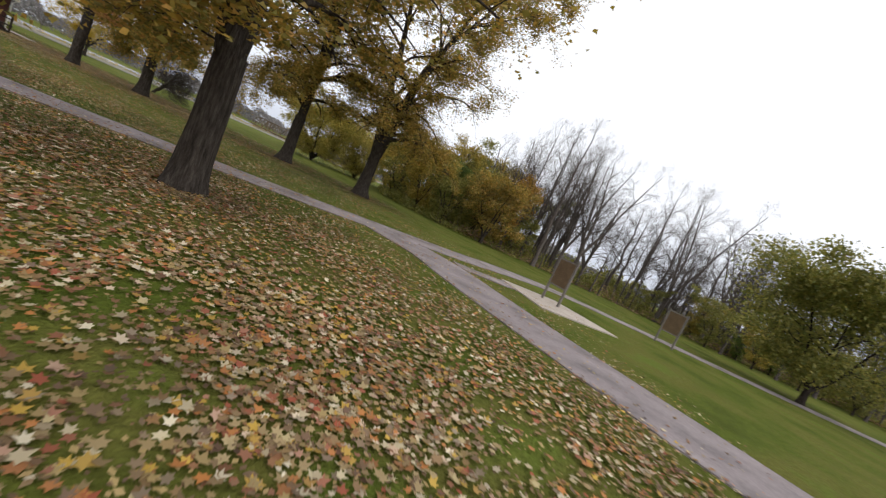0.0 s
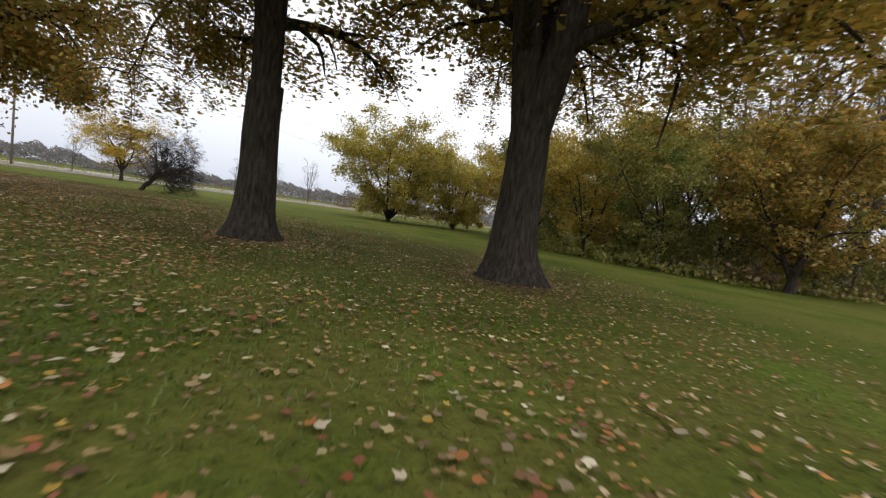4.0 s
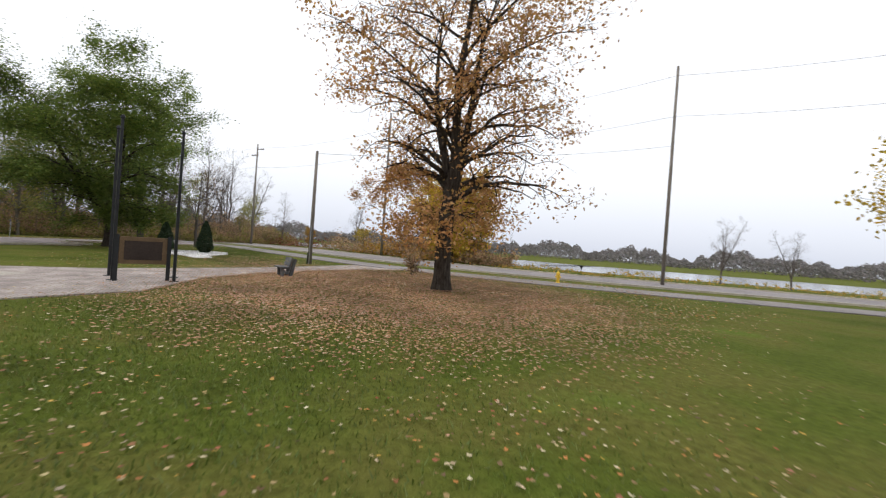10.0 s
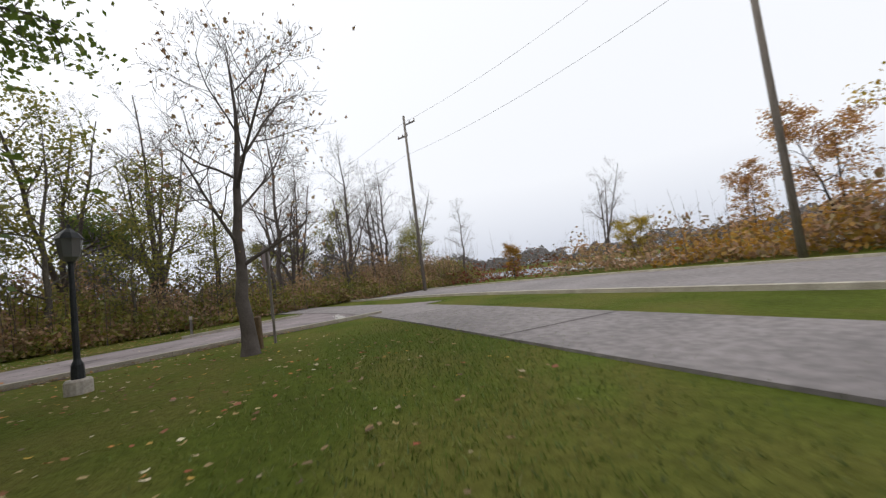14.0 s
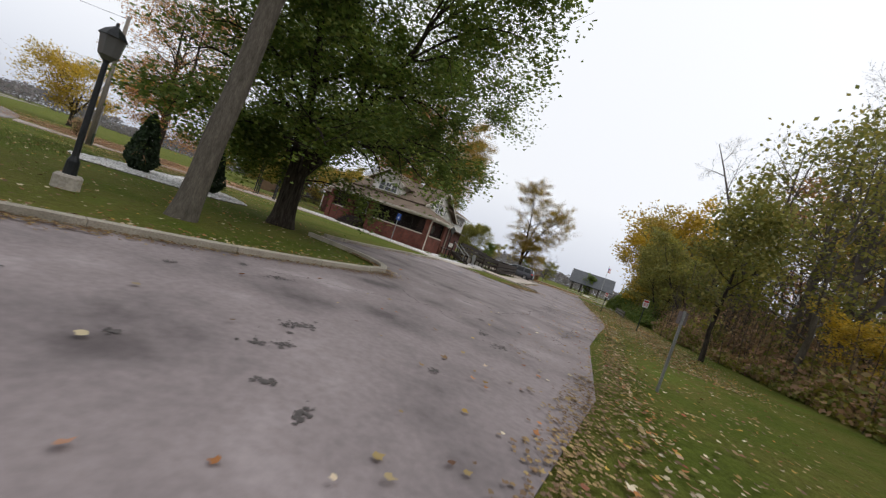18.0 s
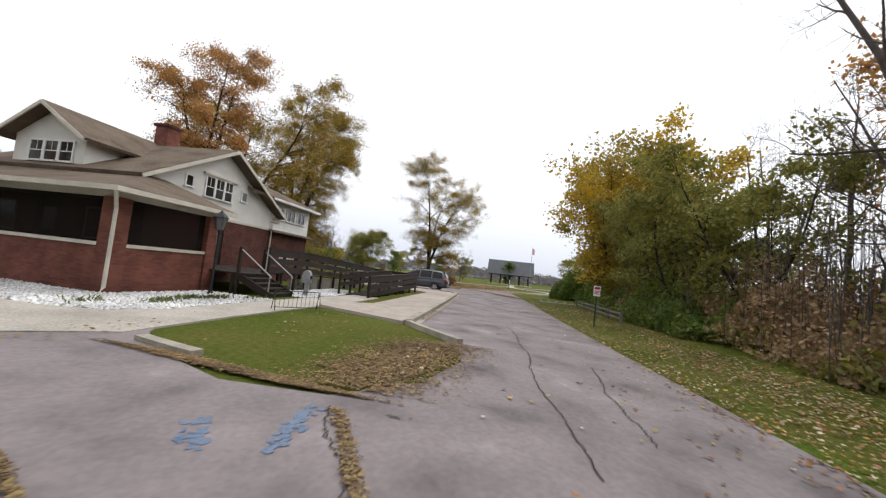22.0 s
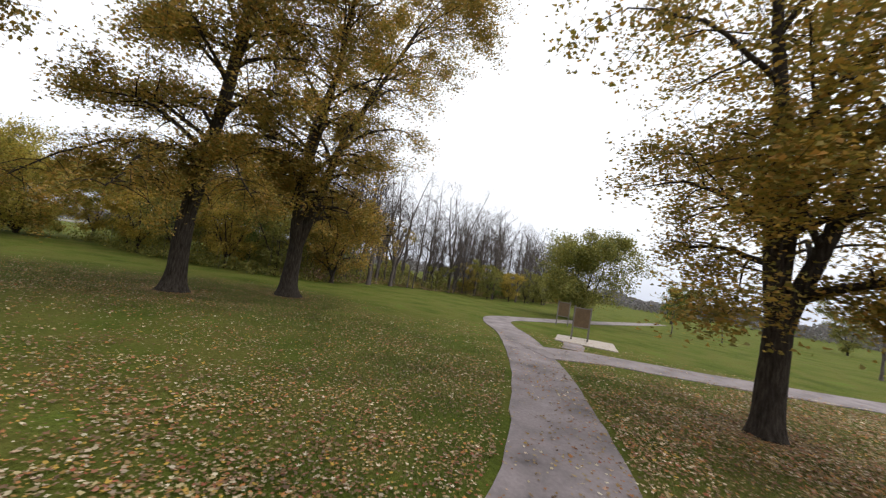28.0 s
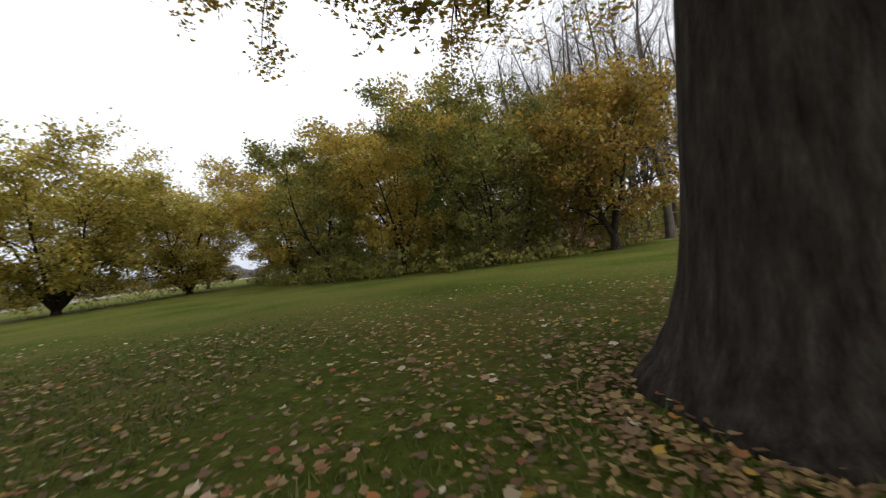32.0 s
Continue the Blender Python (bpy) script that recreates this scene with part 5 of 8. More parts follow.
# ---------- trees ----------
def grow(seed, h, r, clear=0.25, spread=4.0, counts=(8, 6, 5), leader=True, up=0.5, wander=0.16, lean=(0.0, 0.0), stems=1, splay=0.3, flare=1.5, forks=3, fork=(8, 22), angle=(35, 65), sides=(12, 7, 5, 3, 3)):
    """Trunk, branches and leaf-bearing points of one tree."""
    R = random.Random(seed)
    T, B, anchors = Geo(), Geo(), []

    def wob(s):
        return Vector((R.uniform(-s, s), R.uniform(-s, s), R.uniform(-s, s)))

    def side_dir(d, ang, az):
        s = d.cross(Vector((0.3, 0.2, 1)) if abs(d.z) < 0.9 else Vector((1, 0.1, 0))).normalized()
        t = s.cross(d)
        a = radians(ang)
        return (d * math.cos(a) + (s * math.cos(az) + t * math.sin(az)) * math.sin(a)).normalized()

    def shoot(p, d, length, rad, lev):
        n = 5 if lev == 0 else 4 if lev == 1 else 3
        pts = [p]
        for k in range(n):
            d = (d + wob(wander * (1 + 0.4 * lev)) + Vector((0, 0, 0.13 * up))).normalized()
            p = p + d * (length / n)
            pts.append(p)
        rr = [max(0.004, rad * (1 - 0.68 * k / n)) for k in range(n + 1)]
        B.tube(pts, rr, sides[min(lev + 1, 4)], caps=False)
        if lev >= len(counts) - 2:
            anchors.extend(pts[1:])
        if lev == len(counts) - 1:
            return
        kids = counts[lev + 1]
        for k in range(kids):
            f = 0.25 + 0.75 * (k + R.uniform(0.2, 0.9)) / kids
            i = min(n - 1, int(f * n))
            q = pts[i].lerp(pts[i + 1], f * n - i)
            dd = side_dir((pts[i + 1] - pts[i]).normalized(), R.uniform(*angle), R.uniform(0, 6.28))
            shoot(q, dd, length * R.uniform(0.42, 0.7) * (1.2 - 0.5 * f), max(0.005, rr[i] * 0.55), lev + 1)

    for s in range(stems):
        az0 = 2.4 * s + R.uniform(0, 1)
        base = Vector((0, 0, -0.1)) if stems == 1 else Vector((0.35 * r * 3 * math.cos(az0), 0.35 * r * 3 * math.sin(az0), -0.1))
        top = h * (0.9 if leader else clear)
        d = Vector((lean[0], lean[1], 1)) if stems == 1 else Vector((lean[0] + splay * math.cos(az0), lean[1] + splay * math.sin(az0), 1))
        n = 14
        pts, rr = [], []
        drift = Vector((0, 0, 0))
        for k in range(n + 1):
            f = (k / n) ** (1.5 if leader else 1.2)
            z = f * top
            drift += Vector((R.uniform(-1, 1), R.uniform(-1, 1), 0)) * (0.012 * top * min(1.0, k / 6) ** 1.5)
            pts.append(base + Vector((d.x * z, d.y * z, z)) + drift)
            rr.append(r * (max(0.1, 1 - 0.85 * f) if leader else 1 - 0.22 * f) * (1 + (flare - 1) * math.exp(-z / (1.3 * r + 0.05))))
        T.tube(pts, rr, sides[0] + (4 if r > 0.3 else 0), caps=False)
        if leader:
            for k in range(counts[0]):
                f = clear + (0.97 - clear) * (k + R.uniform(0, 0.8)) / counts[0]
                i = max(j for j in range(n) if pts[j].z <= f * top + 0.001)
                q = pts[i].lerp(pts[i + 1], min(1, (f * top - pts[i].z) / max(0.01, pts[i + 1].z - pts[i].z)))
                g_ = (f - clear) / (1 - clear)
                env = 0.5 + 0.9 * g_ if g_ < 0.35 else 0.84 - 0.38 * (g_ - 0.35) / 0.65
                dd = side_dir(Vector((lean[0], lean[1], 1)).normalized(), R.uniform(48, 76) - 22 * g_, k * 2.4 + R.uniform(-0.4, 0.4))
                shoot(q, dd, spread * env * R.uniform(0.8, 1.15), rr[i] * R.uniform(0.35, 0.5), 0)
            shoot(pts[-1], Vector((0, 0, 1)), h * 0.12, rr[-1], 1)
        else:
            for k in range(forks):
                dd = side_dir((pts[-1] - pts[-2]).normalized(), R.uniform(*fork), k * 6.28 / forks + R.uniform(-0.4, 0.4))
                L_ = (h - top) * R.uniform(0.75, 0.95)
                q = pts[-1] - Vector((0, 0, 0.02))
                m_, lp, lr = 6, [q - Vector((0, 0, 0.25))], [r * 0.74]
                for j in range(m_):
                    dd = (dd + wob(wander * 0.7) + Vector((0, 0, 0.1 * up))).normalized()
                    q = q + dd * (L_ / m_)
                    lp.append(q)
                    lr.append(r * (0.62 + 0.08 * (j == 0)) * (1 - 0.8 * (j + 1) / m_))
                T.tube(lp, lr, sides[1] + 2, caps=False)
                for j in range(counts[0]):
                    f = 0.12 + 0.86 * (j + R.uniform(0, 0.7)) / counts[0]
                    i = min(m_ - 1, int(f * m_))
                    q2 = lp[i].lerp(lp[i + 1], f * m_ - i)
                    d2 = side_dir((lp[i + 1] - lp[i]).normalized(), R.uniform(*angle), j * 2.4 + R.uniform(-0.5, 0.5))
                    shoot(q2, d2, spread * R.uniform(0.5, 0.85) * (1.15 - 0.55 * f), lr[i] * 0.5, 0)
    return T, B, anchors


def maple(seed, h, r, clear=0.15, spread=5.0, leaders=2, fork=(10, 22), laterals=11, subs=7, lean=(0.0, 0.0), flare=1.5, droop=0.5, skirt=0, rise=(18, 60), stretch=1.0):
    """A forked broad-leaved tree: leaders, arching side limbs and flat sprays of twigs; gives trunk, limbs and (point, weight) anchors."""
    R = random.Random(seed)
    T, B, anchors = Geo(), Geo(), []
    zc = clear * h

    def stem(pts, radii, n, lobes):
        base, ph = len(T.v), R.uniform(0, 6)
        for k, p in enumerate(pts):
            d = (pts[min(k + 1, len(pts) - 1)] - pts[max(k - 1, 0)]).normalized()
            sx = Vector((0, 1, 0)).cross(d).normalized()
            sy = d.cross(sx)
            for j in range(n):
                a = 2 * math.pi * j / n
                q = radii[k] * (1 + lobes * math.exp(-max(0.0, p.z) / 0.55) * (math.cos(5 * a + ph) + 0.6 * math.cos(3 * a + 2 * ph)) + 0.035 * noise.noise(Vector((3 * math.cos(a), 3 * math.sin(a), p.z * 1.1 + seed))))
                T.v.append(tuple(p + sx * (q * math.cos(a)) + sy * (q * math.sin(a))))
        for k in range(len(pts) - 1):
            for j in range(n):
                i_ = (j + 1) % n
                a = base + k * n
                T.f.append((a + j, a + i_, a + n + i_, a + n + j))

    def bough(p, az, el, length, rad, weight, n_sub, sag):
        """One side limb, rising first and drooping at its end, with sprays to both sides."""
        pts, n = [p], 7
        for k in range(n):
            f = (k + 1) / n
            e = el * (1 - 0.75 * f) - sag * f * f + R.uniform(-0.2, 0.2)
            az += R.uniform(-0.16, 0.16)
            p = p + Vector((math.cos(az) * math.cos(e), math.sin(az) * math.cos(e), math.sin(e))) * (length / n)
            pts.append(p)
        rr = [max(0.008, rad * (1 - 0.85 * k / n)) for k in range(n + 1)]
        B.tube(pts, rr, 6, caps=False)
        anchors.extend((q, weight) for q in pts[4:])
        for j in range(n_sub):
            f = 0.22 + 0.78 * (j + R.random()) / n_sub
            i_ = min(n - 1, int(f * n))
            q = pts[i_].lerp(pts[i_ + 1], f * n - i_)
            a2 = az + (1 if j % 2 else -1) * R.uniform(0.45, 1.15)
            ln = length * R.uniform(0.3, 0.52) * (1.25 - 0.6 * f)
            e2, sp = R.uniform(-0.35, 1.0), [q]
            for k in range(4):
                e2 += R.uniform(-0.5, 0.18) * (0.3 + sag)
                a2 += R.uniform(-0.25, 0.25)
                q = q + Vector((math.cos(a2) * math.cos(e2), math.sin(a2) * math.cos(e2), math.sin(e2))) * (ln / 4)
                sp.append(q)
            B.tube(sp, [max(0.005, rr[i_] * 0.5 * (1 - 0.18 * k)) for k in range(5)], 4, caps=False)
            w2 = weight * R.gammavariate(1.2, 0.8)
            anchors.extend((c, w2) for c in sp[1:])
            for k in range(5):
                c = sp[1 + k % 4]
                a3, e3, l3 = a2 + R.uniform(-1.4, 1.4), R.uniform(-1.0, 1.1), ln * R.uniform(0.3, 0.6)
                c2 = c + Vector((math.cos(a3) * math.cos(e3), math.sin(a3) * math.cos(e3), math.sin(e3))) * l3
                B.tube([c, c2], [0.008, 0.003], 3, caps=False)
                anchors.extend(((c.lerp(c2, 0.6), w2), (c2, w2)))

    pts, rr = [], []
    for k in range(13):
        z = -0.1 + (zc + 0.1) * (k / 12) ** 1.35
        pts.append(Vector((lean[0] * z + 0.02 * zc * noise.noise(Vector((z * 0.5, seed, 0))), lean[1] * z + 0.02 * zc * noise.noise(Vector((z * 0.5, 0, seed))), z)))
        rr.append(r * (1 - 0.16 * k / 12) * (1 + (flare - 1) * math.exp(-max(0.0, z) / (0.75 * r + 0.05))))
    stem(pts, rr, 28 if r > 0.3 else 12, 0.07 if r > 0.3 else 0.0)
    axis, az0 = pts[-1], R.uniform(0, 6.28)
    for k in range(leaders):
        az = az0 + 6.283 * k / leaders + R.uniform(-0.35, 0.35)
        a = radians(R.uniform(*fork)) if leaders > 1 else radians(fork[0])
        d = Vector((math.cos(az) * math.sin(a) + lean[0], math.sin(az) * math.sin(a) + lean[1], math.cos(a))).normalized()
        reach = (h * R.uniform(0.72, 0.9) if k else h * 0.92) - zc
        p = axis - Vector((0, 0, 0.35 * min(1.0, zc)))
        q0, n = r * (0.84 if leaders == 1 else 0.72 if leaders < 4 else 0.6), 12
        lp, lr = [p], [q0]
        for j in range(n):
            d = (d + Vector((R.uniform(-0.13, 0.13), R.uniform(-0.13, 0.13), 0.05))).normalized()
            p = p + d * (reach / n) * (1.02 / max(0.75, d.z)) ** stretch
            lp.append(p)
            lr.append(max(0.02, q0 * (1 - 0.95 * ((j + 1) / n) ** 0.85)))
        stem(lp, lr, 12, 0.0)
        for j in range(5):
            bough(lp[-2 - j % 2], j * 1.26 + k, R.uniform(0.5, 1.2), spread * R.uniform(0.4, 0.65), lr[-2] * 0.7, 0.8, 5, 0.3)
        for j in range(int(laterals * 1.5)):
            f = 0.06 + 0.94 * (j + R.random()) / int(laterals * 1.5)
            i_ = min(n - 1, int(f * n))
            q = lp[i_].lerp(lp[i_ + 1], f * n - i_)
            zr = min(1.0, max(0.0, (q.z - zc) / (h - zc)))
            prof = 0.78 + 0.5 * zr if zr < 0.4 else 0.98 * (1 - 0.36 * ((zr - 0.4) / 0.6) ** 2.2)
            out = q - axis
            az_l = j * 2.4 + k
            o = Vector((out.x * 0.35 + math.cos(az_l), out.y * 0.35 + math.sin(az_l)))
            bough(q, math.atan2(o.y, o.x), radians(R.uniform(*rise)) + 0.5 * zr, spread * prof * R.uniform(0.62, 1.12), lr[i_] * 0.52, R.choice((0.4, 0.8, 1.0, 1.2, 1.5)), subs, droop * (1.15 - zr))
    for k in range(skirt):
        q = axis * R.uniform(0.55, 1.0) + Vector((0, 0, R.uniform(0, 0.12) * h))
        bough(q, k * 2.4 + R.uniform(-0.3, 0.3), R.uniform(0.1, 0.5), spread * R.uniform(0.35, 0.6), 0.03, R.choice((0.7, 1.2, 1.6)), 6, droop * 1.6)
    return T, B, anchors


def broad(label, seed, leaf, n, size, at=(0, 0), turn=0, sigma=0.3, bark=None, group="", shape=None, name="tree", category="tree", **kw):
    """A maple() with its crown of leaves gathered in flat, uneven sprays."""
    T, B, A = maple(seed, **kw)
    ob = thing(name, label, category, pose(at[0], at[1], 0, 0, 0, turn), group)
    part("trunk", T, bark or BARK, ob, smooth=True)
    part("limb", B, bark or BARK, ob, smooth=True)
    R = np.random.RandomState(seed)
    P = np.array([tuple(p) for p, _ in A])
    w = np.array([q for _, q in A]) * R.gamma(1.1, 1.0, len(A))
    idx = R.choice(len(P), n, p=w / w.sum())
    pts = P[idx] + R.normal(size=(n, 3)) * np.array([sigma, sigma, sigma * 0.8]) - np.array([0, 0, 0.05])
    part("crown", scatter_mesh("crown", pts, size, leaf, seed + 1, KITE if shape is None else shape, 0.25, 0.3 if shape is not None else 0.0), leaf, ob)
    return ob


KITE = np.array([(0, -0.5), (0.36, 0.02), (0, 0.6), (-0.36, 0.0)])
LOBED = np.array([(0.0, -0.5), (0.44, -0.16), (0.2, 0.12), (0.0, 0.62), (-0.22, 0.1), (-0.44, -0.18)])
MAPLE = np.array([(0.0, -0.5), (0.16, -0.3), (0.46, -0.36), (0.34, -0.08), (0.56, 0.16), (0.2, 0.16), (0.0, 0.62), (-0.2, 0.16), (-0.54, 0.18), (-0.33, -0.08), (-0.44, -0.34), (-0.15, -0.3)])
STAR = np.array([(0.0, -0.5), (0.3, -0.42), (0.52, 0.0), (0.24, 0.14), (0.0, 0.62), (-0.24, 0.16), (-0.5, 0.02), (-0.28, -0.4)])


def hang(tree_, a, b, leaf, n, size, seed, droop=1.2, spread=1.6):
    """A long low limb of a tree from a to b, in world places, with leafy twigs hanging from its outer half."""
    R, inv = random.Random(seed), tree_.matrix_basis.inverted()
    a, b = inv @ Vector(a), inv @ Vector(b)
    pts = [a.lerp(b, k / 9) + Vector((R.uniform(-0.12, 0.12), R.uniform(-0.12, 0.12), droop * 0.9 * math.sin(math.pi * k / 9))) for k in range(10)]
    g_, ends = Geo(), []
    g_.tube(pts, [0.09 * (1 - 0.085 * k) for k in range(10)], 7, caps=False)
    for j in range(34):
        f = R.uniform(0.25, 1.0)
        i_ = min(8, int(f * 9))
        q = pts[i_].lerp(pts[i_ + 1], f * 9 - i_)
        az, e = R.uniform(0, 6.28), R.uniform(-0.2, 0.6)
        sp = [q]
        for k in range(4):
            e -= 0.3 * droop
            q = q + Vector((math.cos(az) * math.cos(e), math.sin(az) * math.cos(e), math.sin(e))) * (spread * R.uniform(0.16, 0.3))
            sp.append(q)
        g_.tube(sp, [0.022, 0.016, 0.011, 0.007, 0.004], 4, caps=False)
        ends += [(c, R.gammavariate(1.0, 1.0)) for c in sp[1:]]
    limb = part("hanging_limb", g_, BARK, tree_, smooth=True)
    N = np.random.RandomState(seed)
    P, w = np.array([tuple(p) for p, _ in ends]), np.array([q for _, q in ends])
    pick = P[N.choice(len(P), n, p=w / w.sum())] + N.normal(size=(n, 3)) * 0.17
    part("hanging_leaves", scatter_mesh("hanging_leaves", pick, size, leaf, seed + 1, LOBED, 0.2, 0.3), leaf, limb)


def scatter_mesh(name, pts, size, mat_, seed, shape=KITE, flat=0.0, curl=0.0):
    """Small leaves at points (numpy, n x 3), each one turned at random; flat: 1 lies on the ground."""
    R = np.random.RandomState(seed)
    n, m_ = len(pts), len(shape)
    nrm = R.normal(size=(n, 3))
    nrm /= np.linalg.norm(nrm, axis=1)[:, None] + 1e-9
    if flat:
        nrm = nrm * (1 - flat) + np.array([0, 0, 1.0]) * flat
        nrm /= np.linalg.norm(nrm, axis=1)[:, None]
    a = R.normal(size=(n, 3))
    a -= nrm * (a * nrm).sum(1)[:, None]
    a /= np.linalg.norm(a, axis=1)[:, None] + 1e-9
    b = np.cross(nrm, a)
    sz = np.asarray(size) * R.uniform(0.6, 1.35, n)
    w = pts[:, None, :] + sz[:, None, None] * (a[:, None, :] * shape[None, :, :1] + b[:, None, :] * shape[None, :, 1:])
    if curl:
        rad = (shape ** 2).sum(1)
        w = w + nrm[:, None, :] * (sz * R.uniform(-0.2, 1.0, n) * curl)[:, None, None] * rad[None, :, None]
        if flat:
            w[:, :, 2] = np.maximum(w[:, :, 2], pts[:, None, 2] + 0.001)
    me = bpy.data.meshes.new(name)
    me.vertices.add(n * m_)
    me.vertices.foreach_set("co", w.astype(np.float32).ravel())
    me.loops.add(n * m_)
    me.loops.foreach_set("vertex_index", np.arange(n * m_, dtype=np.int32))
    me.polygons.add(n)
    me.polygons.foreach_set("loop_start", np.arange(0, n * m_, m_, dtype=np.int32))
    me.materials.append(mat_)
    me.update(calc_edges=True)
    return me


def foliage(anchors, n, sigma, size, mat_, seed, drop=0.0, shape=KITE):
    """The crown: leaves gathered round the twigs, with gaps where clusters are thinned out."""
    R = np.random.RandomState(seed)
    A = np.array([tuple(p) for p in anchors])
    keep = R.uniform(size=len(A)) > drop
    A = A[keep]
    w = R.gamma(1.3, 1.0, len(A))
    idx = R.choice(len(A), n, p=w / w.sum())
    pts = A[idx] + R.normal(size=(n, 3)) * np.array([sigma, sigma, sigma * 0.75])
    return scatter_mesh("crown", pts, size, mat_, seed + 1, shape, 0.0, 0.3 if len(shape) > 4 else 0.0)


def tree(label, seed, leaf=None, n=9000, sigma=0.38, size=0.15, bark=None, at=(0, 0), turn=0, scale=1.0, group="", drop=0.15, category="tree", name="tree", **kw):
    T, B, A = grow(seed, **kw)
    ob = thing(name, label, category, pose(at[0], at[1], 0, 0, 0, turn) @ Matrix.Scale(scale, 4), group)
    part("trunk", T, bark or BARK, ob, smooth=True)
    part("limb", B, bark or BARK, ob, smooth=True)
    if leaf:
        part("crown", foliage(A, n, sigma, size, leaf, seed, drop, LOBED if seed < 30 else KITE), leaf, ob)
    return ob


def put(src, x, y, s, turn=None, label="", group="", sz=None):
    m = pose(x, y, 0, 0, 0, rnd.uniform(0, 360) if turn is None else turn) @ Matrix.Diagonal((s, s, sz or s, 1))
    o = copy_thing(src, m)
    o.matrix_basis = m
    return tagged(o, label, group=group)


# park trees
pair_l = broad("massive maple with dark furrowed bark and olive-gold leaves", 11, L_OLIVE, 96000, 0.16, at=(-3.1, 6.0), turn=55, h=24, r=0.45, clear=0.15, spread=6.2, leaders=2, fork=(9, 16), laterals=15, subs=8, flare=1.7, skirt=0, droop=0.7, shape=LOBED)
pair_r = broad("massive maple with a forked trunk and a healed limb scar", 12, L_OLIVE, 96000, 0.16, at=(2.7, 3.9), turn=200, h=24, r=0.5, clear=0.13, spread=6.6, leaders=3, fork=(8, 24), laterals=12, subs=8, flare=1.7, skirt=0, droop=0.7, lean=(0.03, 0.0), shape=LOBED)
kn = Geo()
kn.tube([(-0.1, 0.0, 2.3), (0.1, -0.14, 2.65), (0.19, -0.2, 2.85), (0.22, -0.22, 2.95)], [0.3, 0.3, 0.24, 0.12], 12)
part("limb_scar", kn, BARK, pair_r, "knotted stub of a lost limb", smooth=True)
broad("tall maple forking low with golden autumn leaves", 13, L_OLIVE, 72000, 0.16, at=(-13.8, 12.5), turn=20, h=23, r=0.42, clear=0.15, spread=5.8, leaders=3, fork=(6, 17), laterals=14, subs=7, flare=1.5, skirt=9, droop=0.7)
broad("tall narrow maple with thinning golden-rust leaves", 14, L_RUST, 46000, 0.16, at=(-18.8, 14.9), turn=80, h=24, r=0.36, clear=0.27, spread=4.6, leaders=3, fork=(5, 12), laterals=9, subs=7, flare=1.4, skirt=3, droop=0.6)
broad("tall maple with olive-gold leaves beside the path", 15, L_OLIVE, 75000, 0.15, at=(-5.9, -16.5), turn=140, h=18.5, r=0.37, clear=0.16, spread=6.3, leaders=3, fork=(8, 17), laterals=10, subs=7, flare=1.35, skirt=3, droop=0.45, shape=LOBED)
tree("many-stemmed shrub with thin gold leaves beside the large trunk", 16, L_OLIVE, 2600, 0.32, 0.12, at=(-9.4, -18.2), h=5.2, r=0.055, clear=0.3, spread=1.7, counts=(6, 4, 3), stems=5, name="shrub", category="shrub", bark=TWIG)
rust_tree = broad("tall rust-gold maple half bare above a carpet of leaves", 17, L_RUST, 30000, 0.115, at=(-43.2, 36.9), turn=30, h=15.6, r=0.34, clear=0.2, spread=5.0, leaders=3, fork=(4, 12), laterals=12, subs=7, flare=1.3, skirt=12, droop=0.4)
tree("crooked leaning crab apple, bare, with dense dark twigs", 18, None, at=(-16.5, 27.9), turn=10, h=4.5, r=0.155, clear=0.17, spread=3.7, counts=(9, 8, 6, 5), leader=False, forks=4, lean=(0.5, 0.15), up=-0.1, wander=0.3, angle=(40, 80), bark=BARK, flare=1.2)
broad("bright yellow maple on the lawn near the road", 19, L_YELLOW, 15000, 0.15, at=(-30.1, 50.8), h=7.6, r=0.2, clear=0.2, spread=3.9, leaders=4, fork=(22, 42), laterals=6, subs=6, droop=0.4)
multi = broad("low spreading gold tree with many stems", 20, L_YOLIVE, 52000, 0.17, at=(1.8, 35.6), h=8.8, r=0.25, clear=0.03, spread=4.9, leaders=7, fork=(22, 50), laterals=7, subs=6, flare=1.2, droop=0.5, stretch=0.6)
m_ = pose(9.5, 39.5, 0, 0, 0, 140) @ Matrix.Scale(0.95, 4)
copy_thing(multi, m_).matrix_basis = m_
broad("slim pale-barked leaning tree with a dark green crown", 21, L_GREEN, 20000, 0.14, bark=PALEBARK, at=(-72, 23.7), h=14, r=0.25, clear=0.38, spread=4.6, leaders=2, fork=(10, 20), laterals=8, subs=6, lean=(0.1, -0.04), flare=1.3, droop=0.4)
drive_tree = broad("broad green tree with a thick dark trunk by the driveway", 22, L_GREEN, 115000, 0.145, at=(-66.9, 22.6), h=10.4, r=0.37, clear=0.2, spread=5.0, leaders=4, fork=(16, 42), laterals=9, subs=8, flare=1.35, droop=0.75, skirt=4, shape=LOBED)
tree("bare grey tree beside the driveway mouth", 23, L_BROWN, 500, 0.4, 0.1, bark=TWIG, at=(-74.4, 27.6), h=7.4, r=0.17, clear=0.3, spread=3.4, counts=(9, 7, 6, 3), leader=True, up=0.6)
broad("rounded small green tree behind the notice board", 24, L_OLGREEN, 46000, 0.18, at=(30, -16), sigma=0.42, h=9.4, r=0.22, clear=0.14, spread=4.7, leaders=4, fork=(15, 40), laterals=7, subs=6, droop=0.4)
